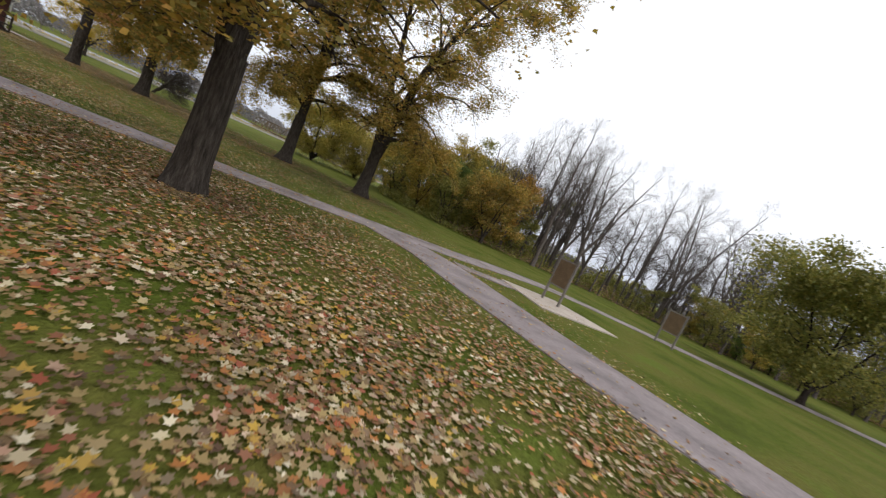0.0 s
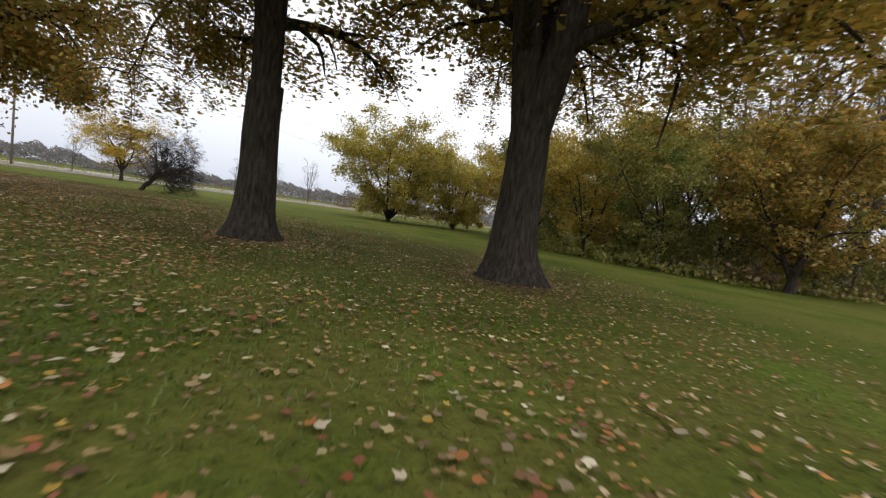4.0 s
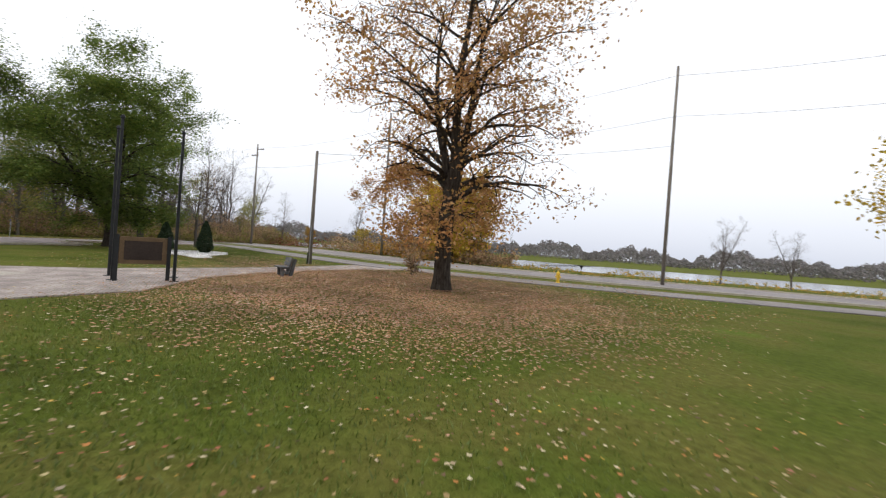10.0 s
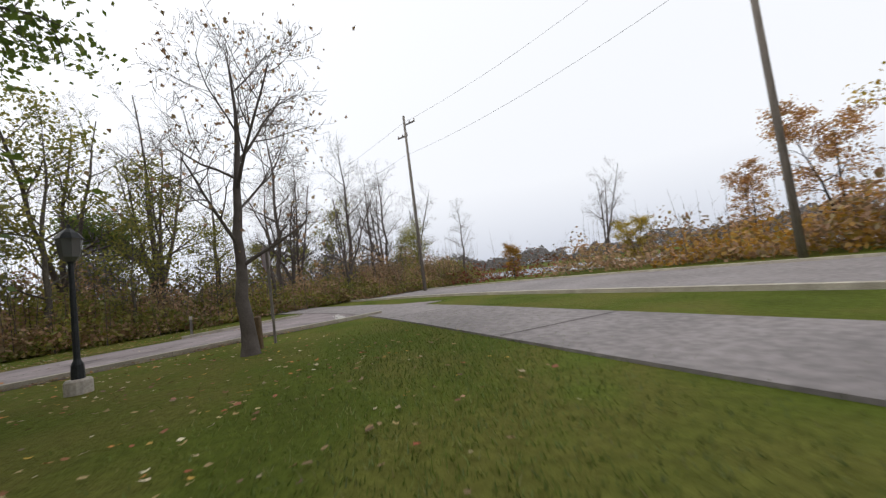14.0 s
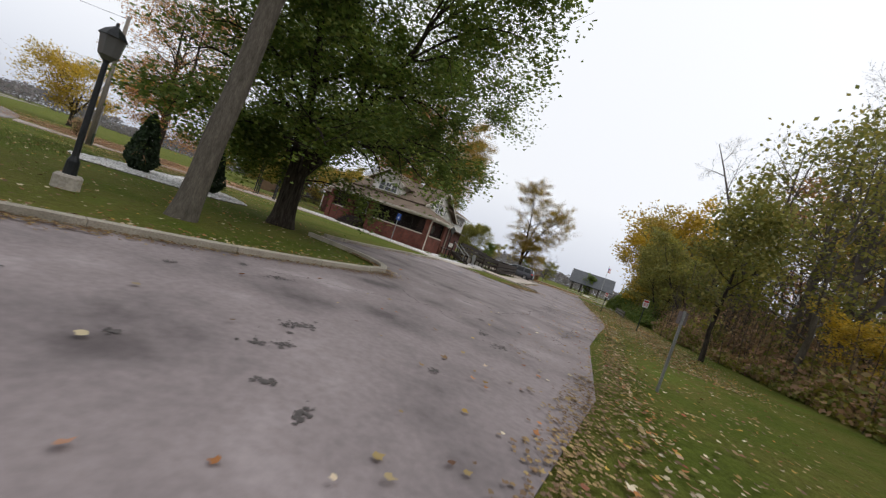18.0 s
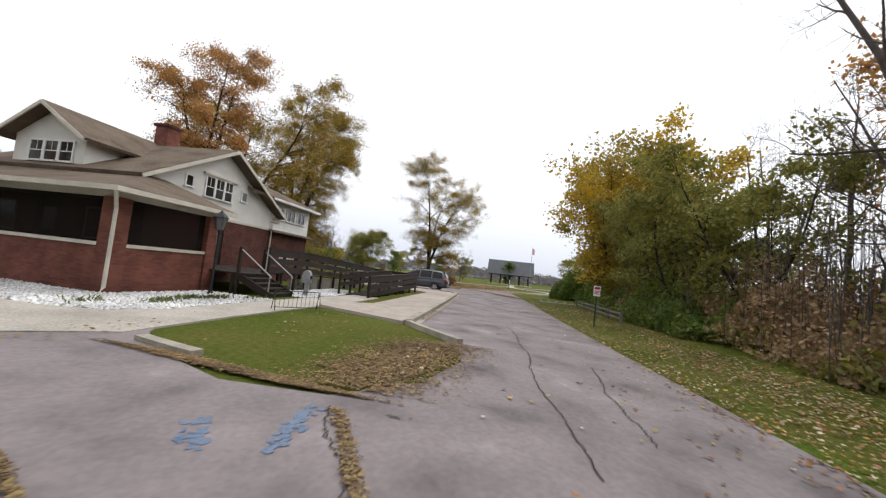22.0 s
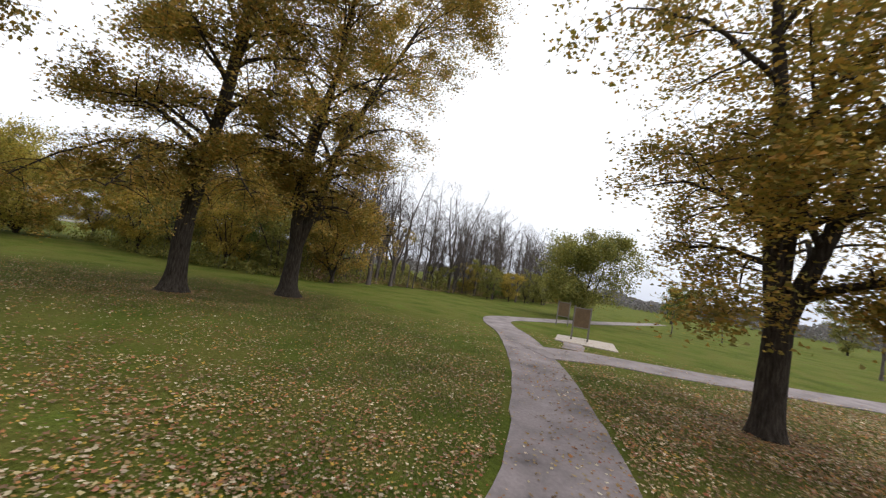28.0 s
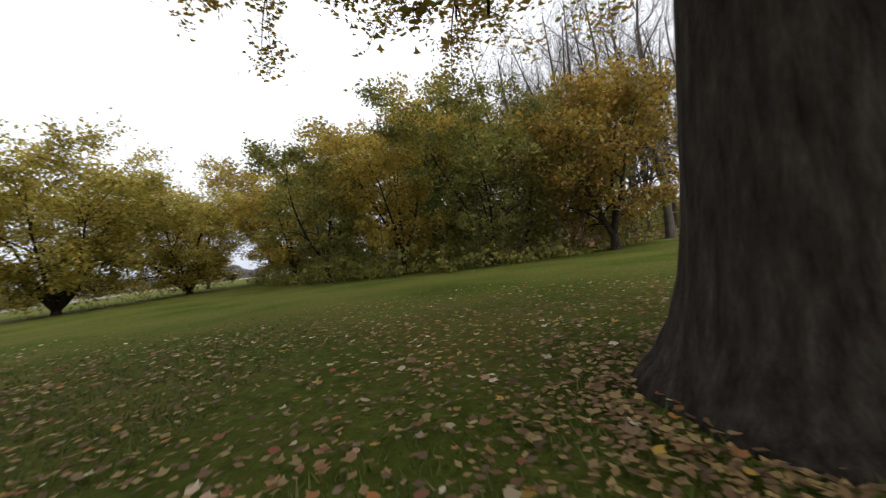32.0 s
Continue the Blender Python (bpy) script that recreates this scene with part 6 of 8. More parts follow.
for x, y, s in ((29, -25.5, 25), (35, -33, 26)):
    tree("thin young tree with few leaves on the lawn", s, L_GOLD, 500, 0.25, 0.12, at=(x, y), h=5.5, r=0.07, clear=0.3, spread=1.6, counts=(9, 5, 3), leader=True, flare=1.1, bark=TWIG)
broad("low olive-gold maple at the wood's edge", 27, L_OLIVE, 15000, 0.17, at=(18.5, 9.8), h=7.5, r=0.2, clear=0.12, spread=3.4, leaders=3, fork=(15, 35), laterals=7, subs=6, droop=0.4)
x, y, _ = uv(39.8, -5.3)
tree("thin young tree with rust leaves by the drive", 29, L_RUST, 250, 0.2, 0.1, at=(x, y), h=3.2, r=0.03, clear=0.25, spread=0.7, counts=(7, 4, 3), leader=True, flare=1.1, bark=TWIG)
x, y, _ = uv(39.2, -4.9)
tree("low reddish bush at the foot of a sapling", 26, L_RED, 900, 0.22, 0.1, at=(x, y), h=0.9, r=0.02, clear=0.15, spread=0.8, counts=(6, 4, 3), stems=6, name="shrub", category="shrub")
tree("stub bush of sprouts beside the leaf carpet", 28, L_BROWN, 700, 0.16, 0.1, at=(-49.5, 38.7), h=1.0, r=0.025, clear=0.2, spread=0.5, counts=(5, 4, 3), stems=5, name="shrub", category="shrub")

# low limbs of the pair of maples and of the tree by the drive
hang(pair_r, (2.9, 4.1, 7.2), (3.6, 10.6, 5.9), L_OLIVE, 6500, 0.11, 301, spread=2.2)
hang(pair_r, (2.9, 4.1, 7.0), (6.8, 8.8, 5.7), L_OLIVE, 6500, 0.11, 302, spread=2.2)
hang(pair_r, (3.0, 4.0, 7.4), (8.6, 5.6, 5.6), L_OLIVE, 5000, 0.11, 303, spread=2.0)
hang(pair_l, (-3.2, 6.0, 6.0), (-8.4, 3.8, 3.9), L_OLIVE, 6500, 0.12, 307, spread=2.4)
hang(pair_l, (-3.2, 6.0, 6.4), (-7.8, 9.4, 3.9), L_OLIVE, 6500, 0.12, 308, spread=2.4)
hang(pair_l, (-3.2, 6.0, 6.2), (-5.2, 1.0, 4.6), L_OLIVE, 6000, 0.12, 309, spread=2.2)
hang(pair_r, (2.8, 3.8, 6.2), (7.4, 0.8, 4.2), L_OLIVE, 6500, 0.12, 310, spread=2.4)
hang(pair_r, (2.8, 3.8, 6.4), (4.2, -1.6, 4.6), L_OLIVE, 6000, 0.12, 311, spread=2.2)
hang(rust_tree, (-43.3, 36.9, 4.0), (-50.2, 36.6, 4.3), L_RUST, 4200, 0.13, 304, spread=2.0)
hang(drive_tree, (-66.9, 22.5, 3.6), (-62.2, 16.5, 4.1), L_GREEN, 5000, 0.14, 305)
hang(drive_tree, (-66.9, 22.5, 3.8), (-64.4, 16.6, 4.8), L_GREEN, 3400, 0.14, 306)

# kinds of wood trees: one of each is grown, the others are copies of it
WOOD = {}
spec = (("gold", L_GOLD, 15000, 31, 11, 0.2, 3.9, False, "gold-leaved tree at the wood's edge"), ("olive", L_OLGREEN, 14000, 32, 11, 0.2, 3.9, False, "olive-green tree at the wood's edge"),
        ("green", L_GREEN, 14000, 33, 10, 0.2, 3.7, True, "dark green vine-hung tree in the wood"), ("orange", L_ORANGE, 11000, 34, 9, 0.17, 3.2, True, "orange-leaved tree at the wood's edge"),
        ("yellow", L_YELLOW, 15000, 35, 10, 0.2, 3.7, False, "yellow-leaved tree by the road"), ("rusty", L_RUST, 7000, 36, 12, 0.2, 3.6, True, "thin rust-leaved tree in the wood"))
START = {"gold": (-86, -6), "olive": (-92, 3), "green": (-100, 8), "orange": (23, 14), "yellow": (-71, 57), "rusty": (-80, -9)}
for key, leaf, n, seed, h, r, spread, lead, label in spec:
    WOOD[key] = broad(label, seed, leaf, n, 0.2, at=START[key], sigma=0.3, group="wood trees", h=h, r=r, clear=0.14, spread=spread * 0.85, leaders=2 if lead else 4, fork=(6, 16) if lead else (14, 36), laterals=9 if lead else 6, subs=6, droop=0.5, skirt=4)
WOOD["sparse"] = tree("thin vine-hung tree with sparse yellow-green leaves", 39, L_OLGREEN, 3000, 0.36, 0.17, PALEBARK, at=(-96, 0), h=11, r=0.15, clear=0.2, spread=3.4, counts=(11, 7, 5), leader=True, up=0.4, drop=0.45, group="wood trees")
WOOD["bare"] = tree("tall bare grey tree in the wood", 37, None, bark=TWIG, at=(26, 9), h=18, r=0.26, clear=0.25, spread=4.8, counts=(13, 7, 5, 3), leader=True, up=0.45, group="bare wood trees", sides=(8, 5, 3, 3, 3))
WOOD["bare2"] = tree("tall forked bare grey tree in the wood", 38, None, bark=TWIG, at=(31, 8), h=18, r=0.26, clear=0.2, spread=5.0, counts=(8, 6, 5, 3), leader=False, forks=3, fork=(10, 26), up=0.45, group="bare wood trees", sides=(8, 5, 3, 3, 3))

# north-east wood
for key, x, y, s in (("olive", 16, 34, 0.75), ("gold", 12.5, 28, 0.72), ("olive", 11.5, 22.5, 0.8), ("gold", 13, 18, 0.78), ("olive", 15, 14, 0.7), ("green", 17, 19, 0.85), ("gold", 18, 25, 0.95), ("olive", 20, 15, 0.85), ("gold", 22, 20, 1.0), ("olive", 24, 27, 1.05), ("green", 20, 33, 1.0), ("gold", 18, 42, 0.9), ("olive", 26, 40, 1.0), ("gold", 14, 50, 0.8), ("olive", 32, 54, 0.9),
                     ("olive", 24.5, 12.5, 0.5), ("rusty", 30, 33, 1.0), ("olive", 30, 20, 0.9), ("olive", 40, 4, 0.4), ("gold", 45, 0, 0.45), ("green", 52, -6, 0.5), ("olive", 62, -11, 0.55), ("green", 74, -15, 0.6), ("olive", 88, -22, 0.7), ("green", 47, -4.5, 0.33), ("olive", 57, -9.5, 0.4), ("olive", 41, -4, 0.5), ("gold", 45, -7, 0.45), ("olive", 50, -9.5, 0.5), ("olive", 55.5, -12.5, 0.55), ("gold", 61, -16, 0.5), ("bare", 43.5, -4.5, 0.6), ("bare2", 48.5, -8, 0.58), ("bare", 53, -10, 0.6), ("bare2", 58, -13, 0.62), ("bare", 64, -17, 0.6)):
    put(WOOD[key], x, y, s * rnd.uniform(0.92, 1.08))
for k in range(58):
    f = k / 57
    x = 22.5 + 62 * f ** 1.25 + rnd.uniform(-1.5, 1.5)
    edge = 10 - (x - 22) * 0.1 if x < 31 else 9 - (x - 31) * 0.78 if x < 47 else -3.5 - (x - 47) * 0.45
    put(WOOD["bare" if k % 3 else "bare2"], x, edge + rnd.uniform(0.5, 11), rnd.uniform(0.7, 1.1), sz=rnd.uniform(0.68, 1.05))
for k in range(34):
    f = rnd.random()
    x = 24 + 50 * f
    edge = 10 - (x - 22) * 0.1 if x < 31 else 9 - (x - 31) * 0.78 if x < 47 else -3.5 - (x - 47) * 0.45
    put(WOOD["bare" if k % 2 else "bare2"], x, edge + rnd.uniform(-0.5, 4), rnd.uniform(0.28, 0.5), sz=rnd.uniform(0.4, 0.75))
# wood south of the drive
for u, v, key, s in ((-45, -22, "bare2", 0.55), (-42, -20.5, "bare", 0.45), (-40, -24, "bare", 0.6), (-38.5, -21, "sparse", 0.55), (-36, -23.5, "bare2", 0.55), (-33.5, -20.5, "sparse", 0.5), (-32, -24, "bare2", 0.65), (-30.5, -21.5, "sparse", 0.85), (-27.5, -22.5, "sparse", 0.8), (-26.3, -20.4, "sparse", 0.75), (-24, -23, "bare", 0.6),
                     (-22, -21.5, "sparse", 0.6), (-18.5, -22, "bare2", 0.5), (-15.5, -21.5, "sparse", 0.55), (-12.5, -21.5, "yellow", 0.36), (-12, -26, "bare", 0.7), (-10, -20.5, "sparse", 0.85), (-8, -23, "bare2", 0.8), (-5, -24.5, "bare", 0.55), (-3, -25, "bare", 0.8), (-1, -22.5, "sparse", 0.7), (1.5, -24, "bare2", 0.8), (5.5, -24.5, "bare", 0.55),
                     (9, -22.5, "olive", 0.68), (12.5, -21, "olive", 0.6), (15.5, -21.5, "olive", 0.66), (18.5, -22.5, "olive", 0.6), (14, -26, "bare2", 0.62), (10, -27, "bare", 0.66), (26.5, -21.8, "yellow", 1.1), (30, -22.5, "gold", 1.2), (28, -25, "yellow", 1.3), (24.5, -22, "gold", 0.8), (23, -24, "olive", 0.7), (3, -24.5, "bare2", 0.5), (-6.5, -22.5, "sparse", 1.05), (-36, -22.5, "sparse", 0.85), (-49, -20, "bare2", 0.5), (-54, -21, "bare", 0.55), (-61, -22, "sparse", 0.5), (-66, -24, "sparse", 0.6), (20, -30, "green", 0.6), (8, -30, "rusty", 1.0), (0, -30, "gold", 1.0), (-10, -32, "bare", 0.9), (-20, -31, "bare2", 0.8), (-30, -31, "bare", 0.9), (-40, -31, "bare2", 0.8), (-46, -25, "bare", 0.75), (-50, -27, "bare2", 0.7), (-55, -25, "bare", 0.8), (-58, -29, "sparse", 0.9), (-62, -26, "bare2", 0.75), (-67, -29, "bare", 0.8), (-72, -27, "sparse", 0.8), (-76, -30, "bare2", 0.7), (-52, -31, "olive", 0.6)):
    x, y, _ = uv(u, v - 2.8 * math.exp(-((u + 14) / 8.5) ** 2))
    put(WOOD[key], x, y, s * rnd.uniform(1.08, 1.3))
tree("young tree with thin green leaves on the verge", 41, L_OLGREEN, 5500, 0.34, 0.16, at=(-67.9, 4.6), h=7.8, r=0.11, clear=0.3, spread=2.3, counts=(10, 6, 4), leader=True, flare=1.1)
# across the road and round about
for key, x, y, s in (("yellow", -68, 52.5, 1.1), ("yellow", -74.5, 55, 0.85), ("bare2", -14, 92, 0.62), ("bare", -78, 60, 0.55), ("bare2", -50, 74, 0.4), ("rusty", -84, 58, 0.7), ("rusty", -88, 56, 0.55), ("gold", -92, 50, 0.35), ("bare2", -96, 50, 0.5), ("orange", -104, 44, 0.4), ("bare", -110, 40, 0.55), ("bare2", -45, 76, 0.35), ("bare", -22, 96, 0.5), ("bare2", -30, 92, 0.45), ("olive", -120, 34, 0.5), ("bare", -126, 22, 0.5), ("rusty", -136, 20, 0.6)):
    put(WOOD[key], x, y, s * rnd.uniform(0.9, 1.1))
# trees behind the house
for key, x, y, s in (("green", 44, -70, 0.8), ("green", 60, -52, 0.7), ("olive", 66, -66, 0.8), ("olive", 20, -76, 1.05), ("rusty", 12, -80, 0.8), ("bare2", 21.3, -38.6, 0.48), ("rusty", 2, -84, 0.7), ("olive", -6, -92, 0.8), ("green", 74, -40, 0.8), ("olive", 90, -48, 0.9)):
    put(WOOD[key], x, y, s)


def brush(name, line, depth, hmax, mat_, n, size, seed, label, twigs=0):
    """Undergrowth along a line: leaves heaped in uneven mounds, with bare stems."""
    R = np.random.RandomState(seed)
    P = np.array([(p.x, p.y) for p in line])
    k = R.randint(0, len(P) - 1, n)
    f = R.uniform(size=n)
    xy = P[k] * (1 - f[:, None]) + P[k + 1] * f[:, None]
    d = P[k + 1] - P[k]
    d /= np.linalg.norm(d, axis=1)[:, None] + 1e-9
    w = R.uniform(size=n)
    xy = xy + np.stack([-d[:, 1], d[:, 0]], 1) * (w * depth)[:, None]
    top = np.array([0.5 + 0.9 * noise.noise(Vector((a * 0.25, b * 0.25, seed))) + 0.5 * noise.noise(Vector((a * 0.8, b * 0.8, seed + 3))) for a, b in xy])
    top = np.clip(top, 0.08, 1.2) * hmax * np.minimum(1, 0.35 + 1.6 * w)
    z = top * R.uniform(0, 1, n) ** 0.7 + 0.05
    me = scatter_mesh(name, np.column_stack([xy, z]), size, mat_, seed)
    single(name, me, mat_, label, "undergrowth", kind="stuff")
    if twigs:
        g_ = Geo()
        for j in range(twigs):
            i = R.randint(0, n)
            a = Vector((xy[i, 0], xy[i, 1], 0))
            hh = hmax * R.uniform(0.5, 1.5)
            b = a + Vector((R.uniform(-0.5, 0.5), R.uniform(-0.5, 0.5), hh))
            g_.tube([a, a.lerp(b, 0.5) + Vector((R.uniform(-0.15, 0.15), R.uniform(-0.15, 0.15), 0)), b], [0.018, 0.012, 0.004], 3, caps=False)
            for q in range(3):
                c = a.lerp(b, R.uniform(0.4, 0.9))
                g_.tube([c, c + Vector((R.uniform(-0.5, 0.5), R.uniform(-0.5, 0.5), R.uniform(0.2, 0.7)))], [0.008, 0.003], 3, caps=False)
        single("bare_stems", g_, TWIG, "thin bare stems among the undergrowth", "undergrowth", kind="stuff")


SWOOD = [Vector(uv(u, v)) for u, v in ((33, -24), (29.5, -20), (22, -19.2), (14, -19), (8, -19.8), (2, -19.6), (-4, -20.4), (-10, -21.6), (-17, -22.4), (-23, -21.6), (-28, -20.0), (-34, -19.0), (-45, -18.8), (-58, -15.5), (-75, -18))]
brush("undergrowth", curve(SWOOD, 2.0), 9.0, 3.4, L_BROWN, 60000, 0.14, 51, "brown brush and brambles under the wood", 420)
brush("undergrowth", curve(SWOOD, 2.0), 7.0, 3.0, L_OLGREEN, 20000, 0.16, 52, "olive vines and shrubs along the wood's edge")
brush("undergrowth", curve([Vector(uv(u, v)) for u, v in ((33, -20.5), (29, -18.6), (24, -18.5), (18, -18.8), (12, -18.6), (7, -19))], 1.0), 3.5, 2.9, L_GREEN, 26000, 0.16, 53, "dark green bushes behind the low wooden rail")
brush("undergrowth", curve([Vector(uv(u, v)) for u, v in ((9, -20.5), (4, -20.6), (-2, -21.2), (-9, -22.4))], 1.0), 6.0, 6.0, L_BROWN, 30000, 0.16, 43, "tall dark bramble thicket between the bare trees", 260)
brush("undergrowth", offset(curve(SWOOD, 2.0), 7.0), 5.0, 4.6, L_BROWN, 42000, 0.22, 50, "tall brown brush deep in the wood", 300)
brush("undergrowth", curve([Vector(uv(u, v)) for u, v in ((33, -22), (30, -20), (26, -19.8), (22, -20.2))], 1.0), 5.0, 5.5, L_GOLD, 16000, 0.2, 48, "gold leaves hanging low over the bushes")
brush("undergrowth", curve([Vector(uv(u, v)) for u, v in ((46, -20), (42, -18), (38, -17.2), (35.5, -18.2))], 1.0), 4.0, 4.2, L_GREEN, 17000, 0.2, 47, "dark green bushes at the drive's bend")
brush("undergrowth", curve(SWOOD[5:], 2.0), 5.0, 3.6, L_OLGREEN, 46000, 0.18, 46, "olive and gold shrubs heaped along the wood's edge", 200)
brush("undergrowth", curve(SWOOD[5:], 2.0), 6.0, 4.4, L_BROWN, 46000, 0.18, 45, "brown and rust brambles climbing between the trunks", 300)
brush("undergrowth", offset(curve(SWOOD[4:], 2.0), 11.0), 5.0, 6.5, L_HAZE, 30000, 0.35, 44, "grey-brown thicket closing the back of the wood", 200)
NEWOOD = [Vector(p) for p in ((14, 40, 0), (11, 27, 0), (9.8, 20, 0), (11.5, 14.5, 0), (16, 10.5, 0), (22, 9.5, 0), (31, 8.5, 0), (40, 1.5, 0), (47, -3.5, 0), (60, -10, 0), (95, -26, 0))]
brush("undergrowth", curve(NEWOOD, 2.0), 8.0, 3.2, L_OLGREEN, 44000, 0.2, 54, "gold and olive shrubs under the wood's edge", 300)
brush("undergrowth", curve(NEWOOD[4:], 2.0), 9.0, 1.8, L_BROWN, 14000, 0.22, 55, "brown brush under the bare trees", 200)
brush("undergrowth", offset(curve(NEWOOD[1:8], 2.0), 8.0), 6.0, 4.8, L_OLGREEN, 30000, 0.3, 49, "dense olive thicket deep in the wood")
RB = offset(WALKLINE, 17.5)
brush("undergrowth", [p for p in RB if -96 < p.x < -62], 7.0, 3.4, L_BROWN, 12000, 0.25, 56, "autumn brush on the river bank", 160)
brush("undergrowth", [p for p in RB if -88 < p.x < -66], 6.0, 3.0, L_ORANGE, 5000, 0.25, 57, "orange brush on the river bank")
brush("undergrowth", [p for p in RB if p.x < -92], 8.0, 3.2, L_RED, 9000, 0.28, 58, "reddish brush on the river bank", 100)
brush("undergrowth", [p for p in RB if -64 < p.x < 60], 4.0, 0.8, L_OLIVE, 6000, 0.2, 59, "low weeds on the river bank")

# far woods round the horizon, distance haze mixed into their leaf colour
R_ = np.random.RandomState(61)
n_ = 230000
az = R_.uniform(0, 2 * np.pi, n_)
dist = R_.uniform(230, 330, n_)
tops = np.array([7 + 4.5 * noise.noise(Vector((math.cos(a) * 14, math.sin(a) * 14, 1))) + 3.5 * noise.noise(Vector((math.cos(a) * 60, math.sin(a) * 60, 2))) for a in az])
pts = np.column_stack([-20 + dist * np.cos(az), 10 + dist * np.sin(az), tops * R_.uniform(0, 1, n_) ** 0.6])
single("far_wood", scatter_mesh("far_wood", pts, 1.05, L_HAZE, 62), L_HAZE, "far line of woods along the horizon, grey-brown paled with haze", "wood", kind="stuff")

# ---------- clipped evergreens by the pebble bed ----------
for x, y, h, s in ((-63.3, 28.6, 2.3, 71), (-62.7, 26.3, 2.0, 72)):
    R_ = np.random.RandomState(s)
    n_ = 5000
    z = R_.uniform(0, 1, n_) ** 1.2
    a = R_.uniform(0, 6.283, n_)
    env = 0.62 * np.minimum(1, (z + 0.12) * 3.2) * (1 - z) ** 0.62 * (1 + 0.12 * np.sin(5 * a + 9 * z))
    rr = env * R_.uniform(0.6, 1.05, n_) ** 0.5
    pts = np.column_stack([rr * np.cos(a), rr * np.sin(a), 0.04 + z * h])
    ob = thing("evergreen", "dark green cone-shaped arborvitae in white pebbles", "evergreen", pose(x, y, 0), "arborvitae")
    part("trunk", Geo().tube([(0, 0, -0.05), (0, 0, h * 0.7)], [0.05, 0.02], 6), BARK, ob)
    part("crown", scatter_mesh("crown", pts, 0.1, SHRUBGREEN, s), SHRUBGREEN, ob)

# ---------- poles and wires ----------
def utility_pole(x, y, h, arms, turn, label, r=0.15, lean=0.0):
    ob = thing("utility_pole", label, "utility pole", pose(x, y, 0, 0, lean, turn), "utility poles")
    part("shaft", Geo().tube([(0, 0, -0.2), (0, 0, h * 0.5), (0, 0, h)], [r, r * 0.85, r * 0.65], 10), POLEWOOD, ob, smooth=True)
    for z, w, off in arms:
        a = part("crossarm", Geo().beam((off - w / 2, 0.14, z), (off + w / 2, 0.14, z), 0.1, 0.12), GREYWOOD, ob)
        for q in (-0.45, 0.0, 0.45):
            part("insulator", Geo().lathe([(0.03, 0), (0.06, 0.05), (0.045, 0.1), (0.06, 0.15), (0.03, 0.2)], 8, (off + q * w, 0.14, z + 0.06)), SIGNBACK, a)
    return ob


utility_pole(-47.0, 58.4, 16.5, [], 30, "bare weathered wooden utility pole beside the road", 0.14)
utility_pole(-23.5, 75.5, 19, [(18.2, 1.2, 0.5), (17.2, 1.2, -0.5), (16.2, 1.2, 0.5), (14.8, 1.2, -0.5)], 30, "tall utility pole with short staggered crossarms", 0.16)
utility_pole(-78.9, 48.3, 19, [(18.2, 1.2, 0.55), (17.0, 1.2, -0.55), (15.8, 1.2, 0.55), (14.4, 1.2, -0.55)], 45, "tall utility pole with staggered crossarms", 0.17)
utility_pole(-99, 34, 16, [(15.2, 1.2, 0.5), (14.2, 1.2, -0.5)], 45, "far utility pole with staggered crossarms", 0.16)
utility_pole(6, 92, 15, [(14.2, 1.8, 0), (13.3, 1.4, 0.5)], 30, "far utility pole across the road", 0.16)
pn = utility_pole(-55.8, 34.5, 7.2, [], 0, "short grey wooden pole with a conduit at its foot", 0.13)
part("conduit", Geo().tube([(0.16, -0.08, 0), (0.16, -0.08, 2.4)], [0.022, 0.022], 8), METAL, pn)
part("ground_guard", Geo().box(-0.08, -0.17, 0, 0.04, -0.13, 0.7), GREENPOST, pn)


def wire(a, b, sag):
    pts = [Vector(a).lerp(Vector(b), k / 16) - Vector((0, 0, sag * 4 * (k / 16) * (1 - k / 16))) for k in range(17)]
    single("wire", Geo().tube(pts, [0.01] * 17, 4), DARKMETAL, "thin dark overhead wire sagging between utility poles", "wire", group="overhead wires")


line_ = [(-140, 8, 15), (-99, 34, 15.4), (-78.9, 48.3, 17), (-47.0, 58.4, 15.8), (-23.5, 75.5, 17.5), (6, 92, 14.2), (70, 128, 14)]
for a, b in zip(line_, line_[1:]):
    for dz, dx in ((0, 0), (-3.2, 0.3)):
        wire((a[0] + dx, a[1] - dx, a[2] + dz), (b[0] + dx, b[1] - dx, b[2] + dz), 0.7)
wire((-55.8, 34.5, 7.05), (-47.0, 58.4, 10.5), 0.5)


# ---------- signs, posts, bench ----------
def sign_post(name, label, x, y, h, turn, post_mat=None, w=0.05):
    ob = thing(name, label, "sign", pose(x, y, 0, 0, 0, turn))
    part("post", Geo().box(-w / 2, -w / 2, -0.1, w / 2, w / 2, h), post_mat or GREENPOST, ob)
    return ob


def plate(ob, pts, th, mt, label="", name="panel", y=-0.03):
    n = len(pts)
    vs = [(a, y, z) for a, z in pts] + [(a, y - th, z) for a, z in pts]
    return part(name, Geo().add(vs, [tuple(range(n)), tuple(range(2 * n - 1, n - 1, -1))] + [(k, n + k, n + (k + 1) % n, (k + 1) % n) for k in range(n)]), mt, ob, label)


def rect(x0, z0, x1, z1):
    return [(x0, z0), (x1, z0), (x1, z1), (x0, z1)]


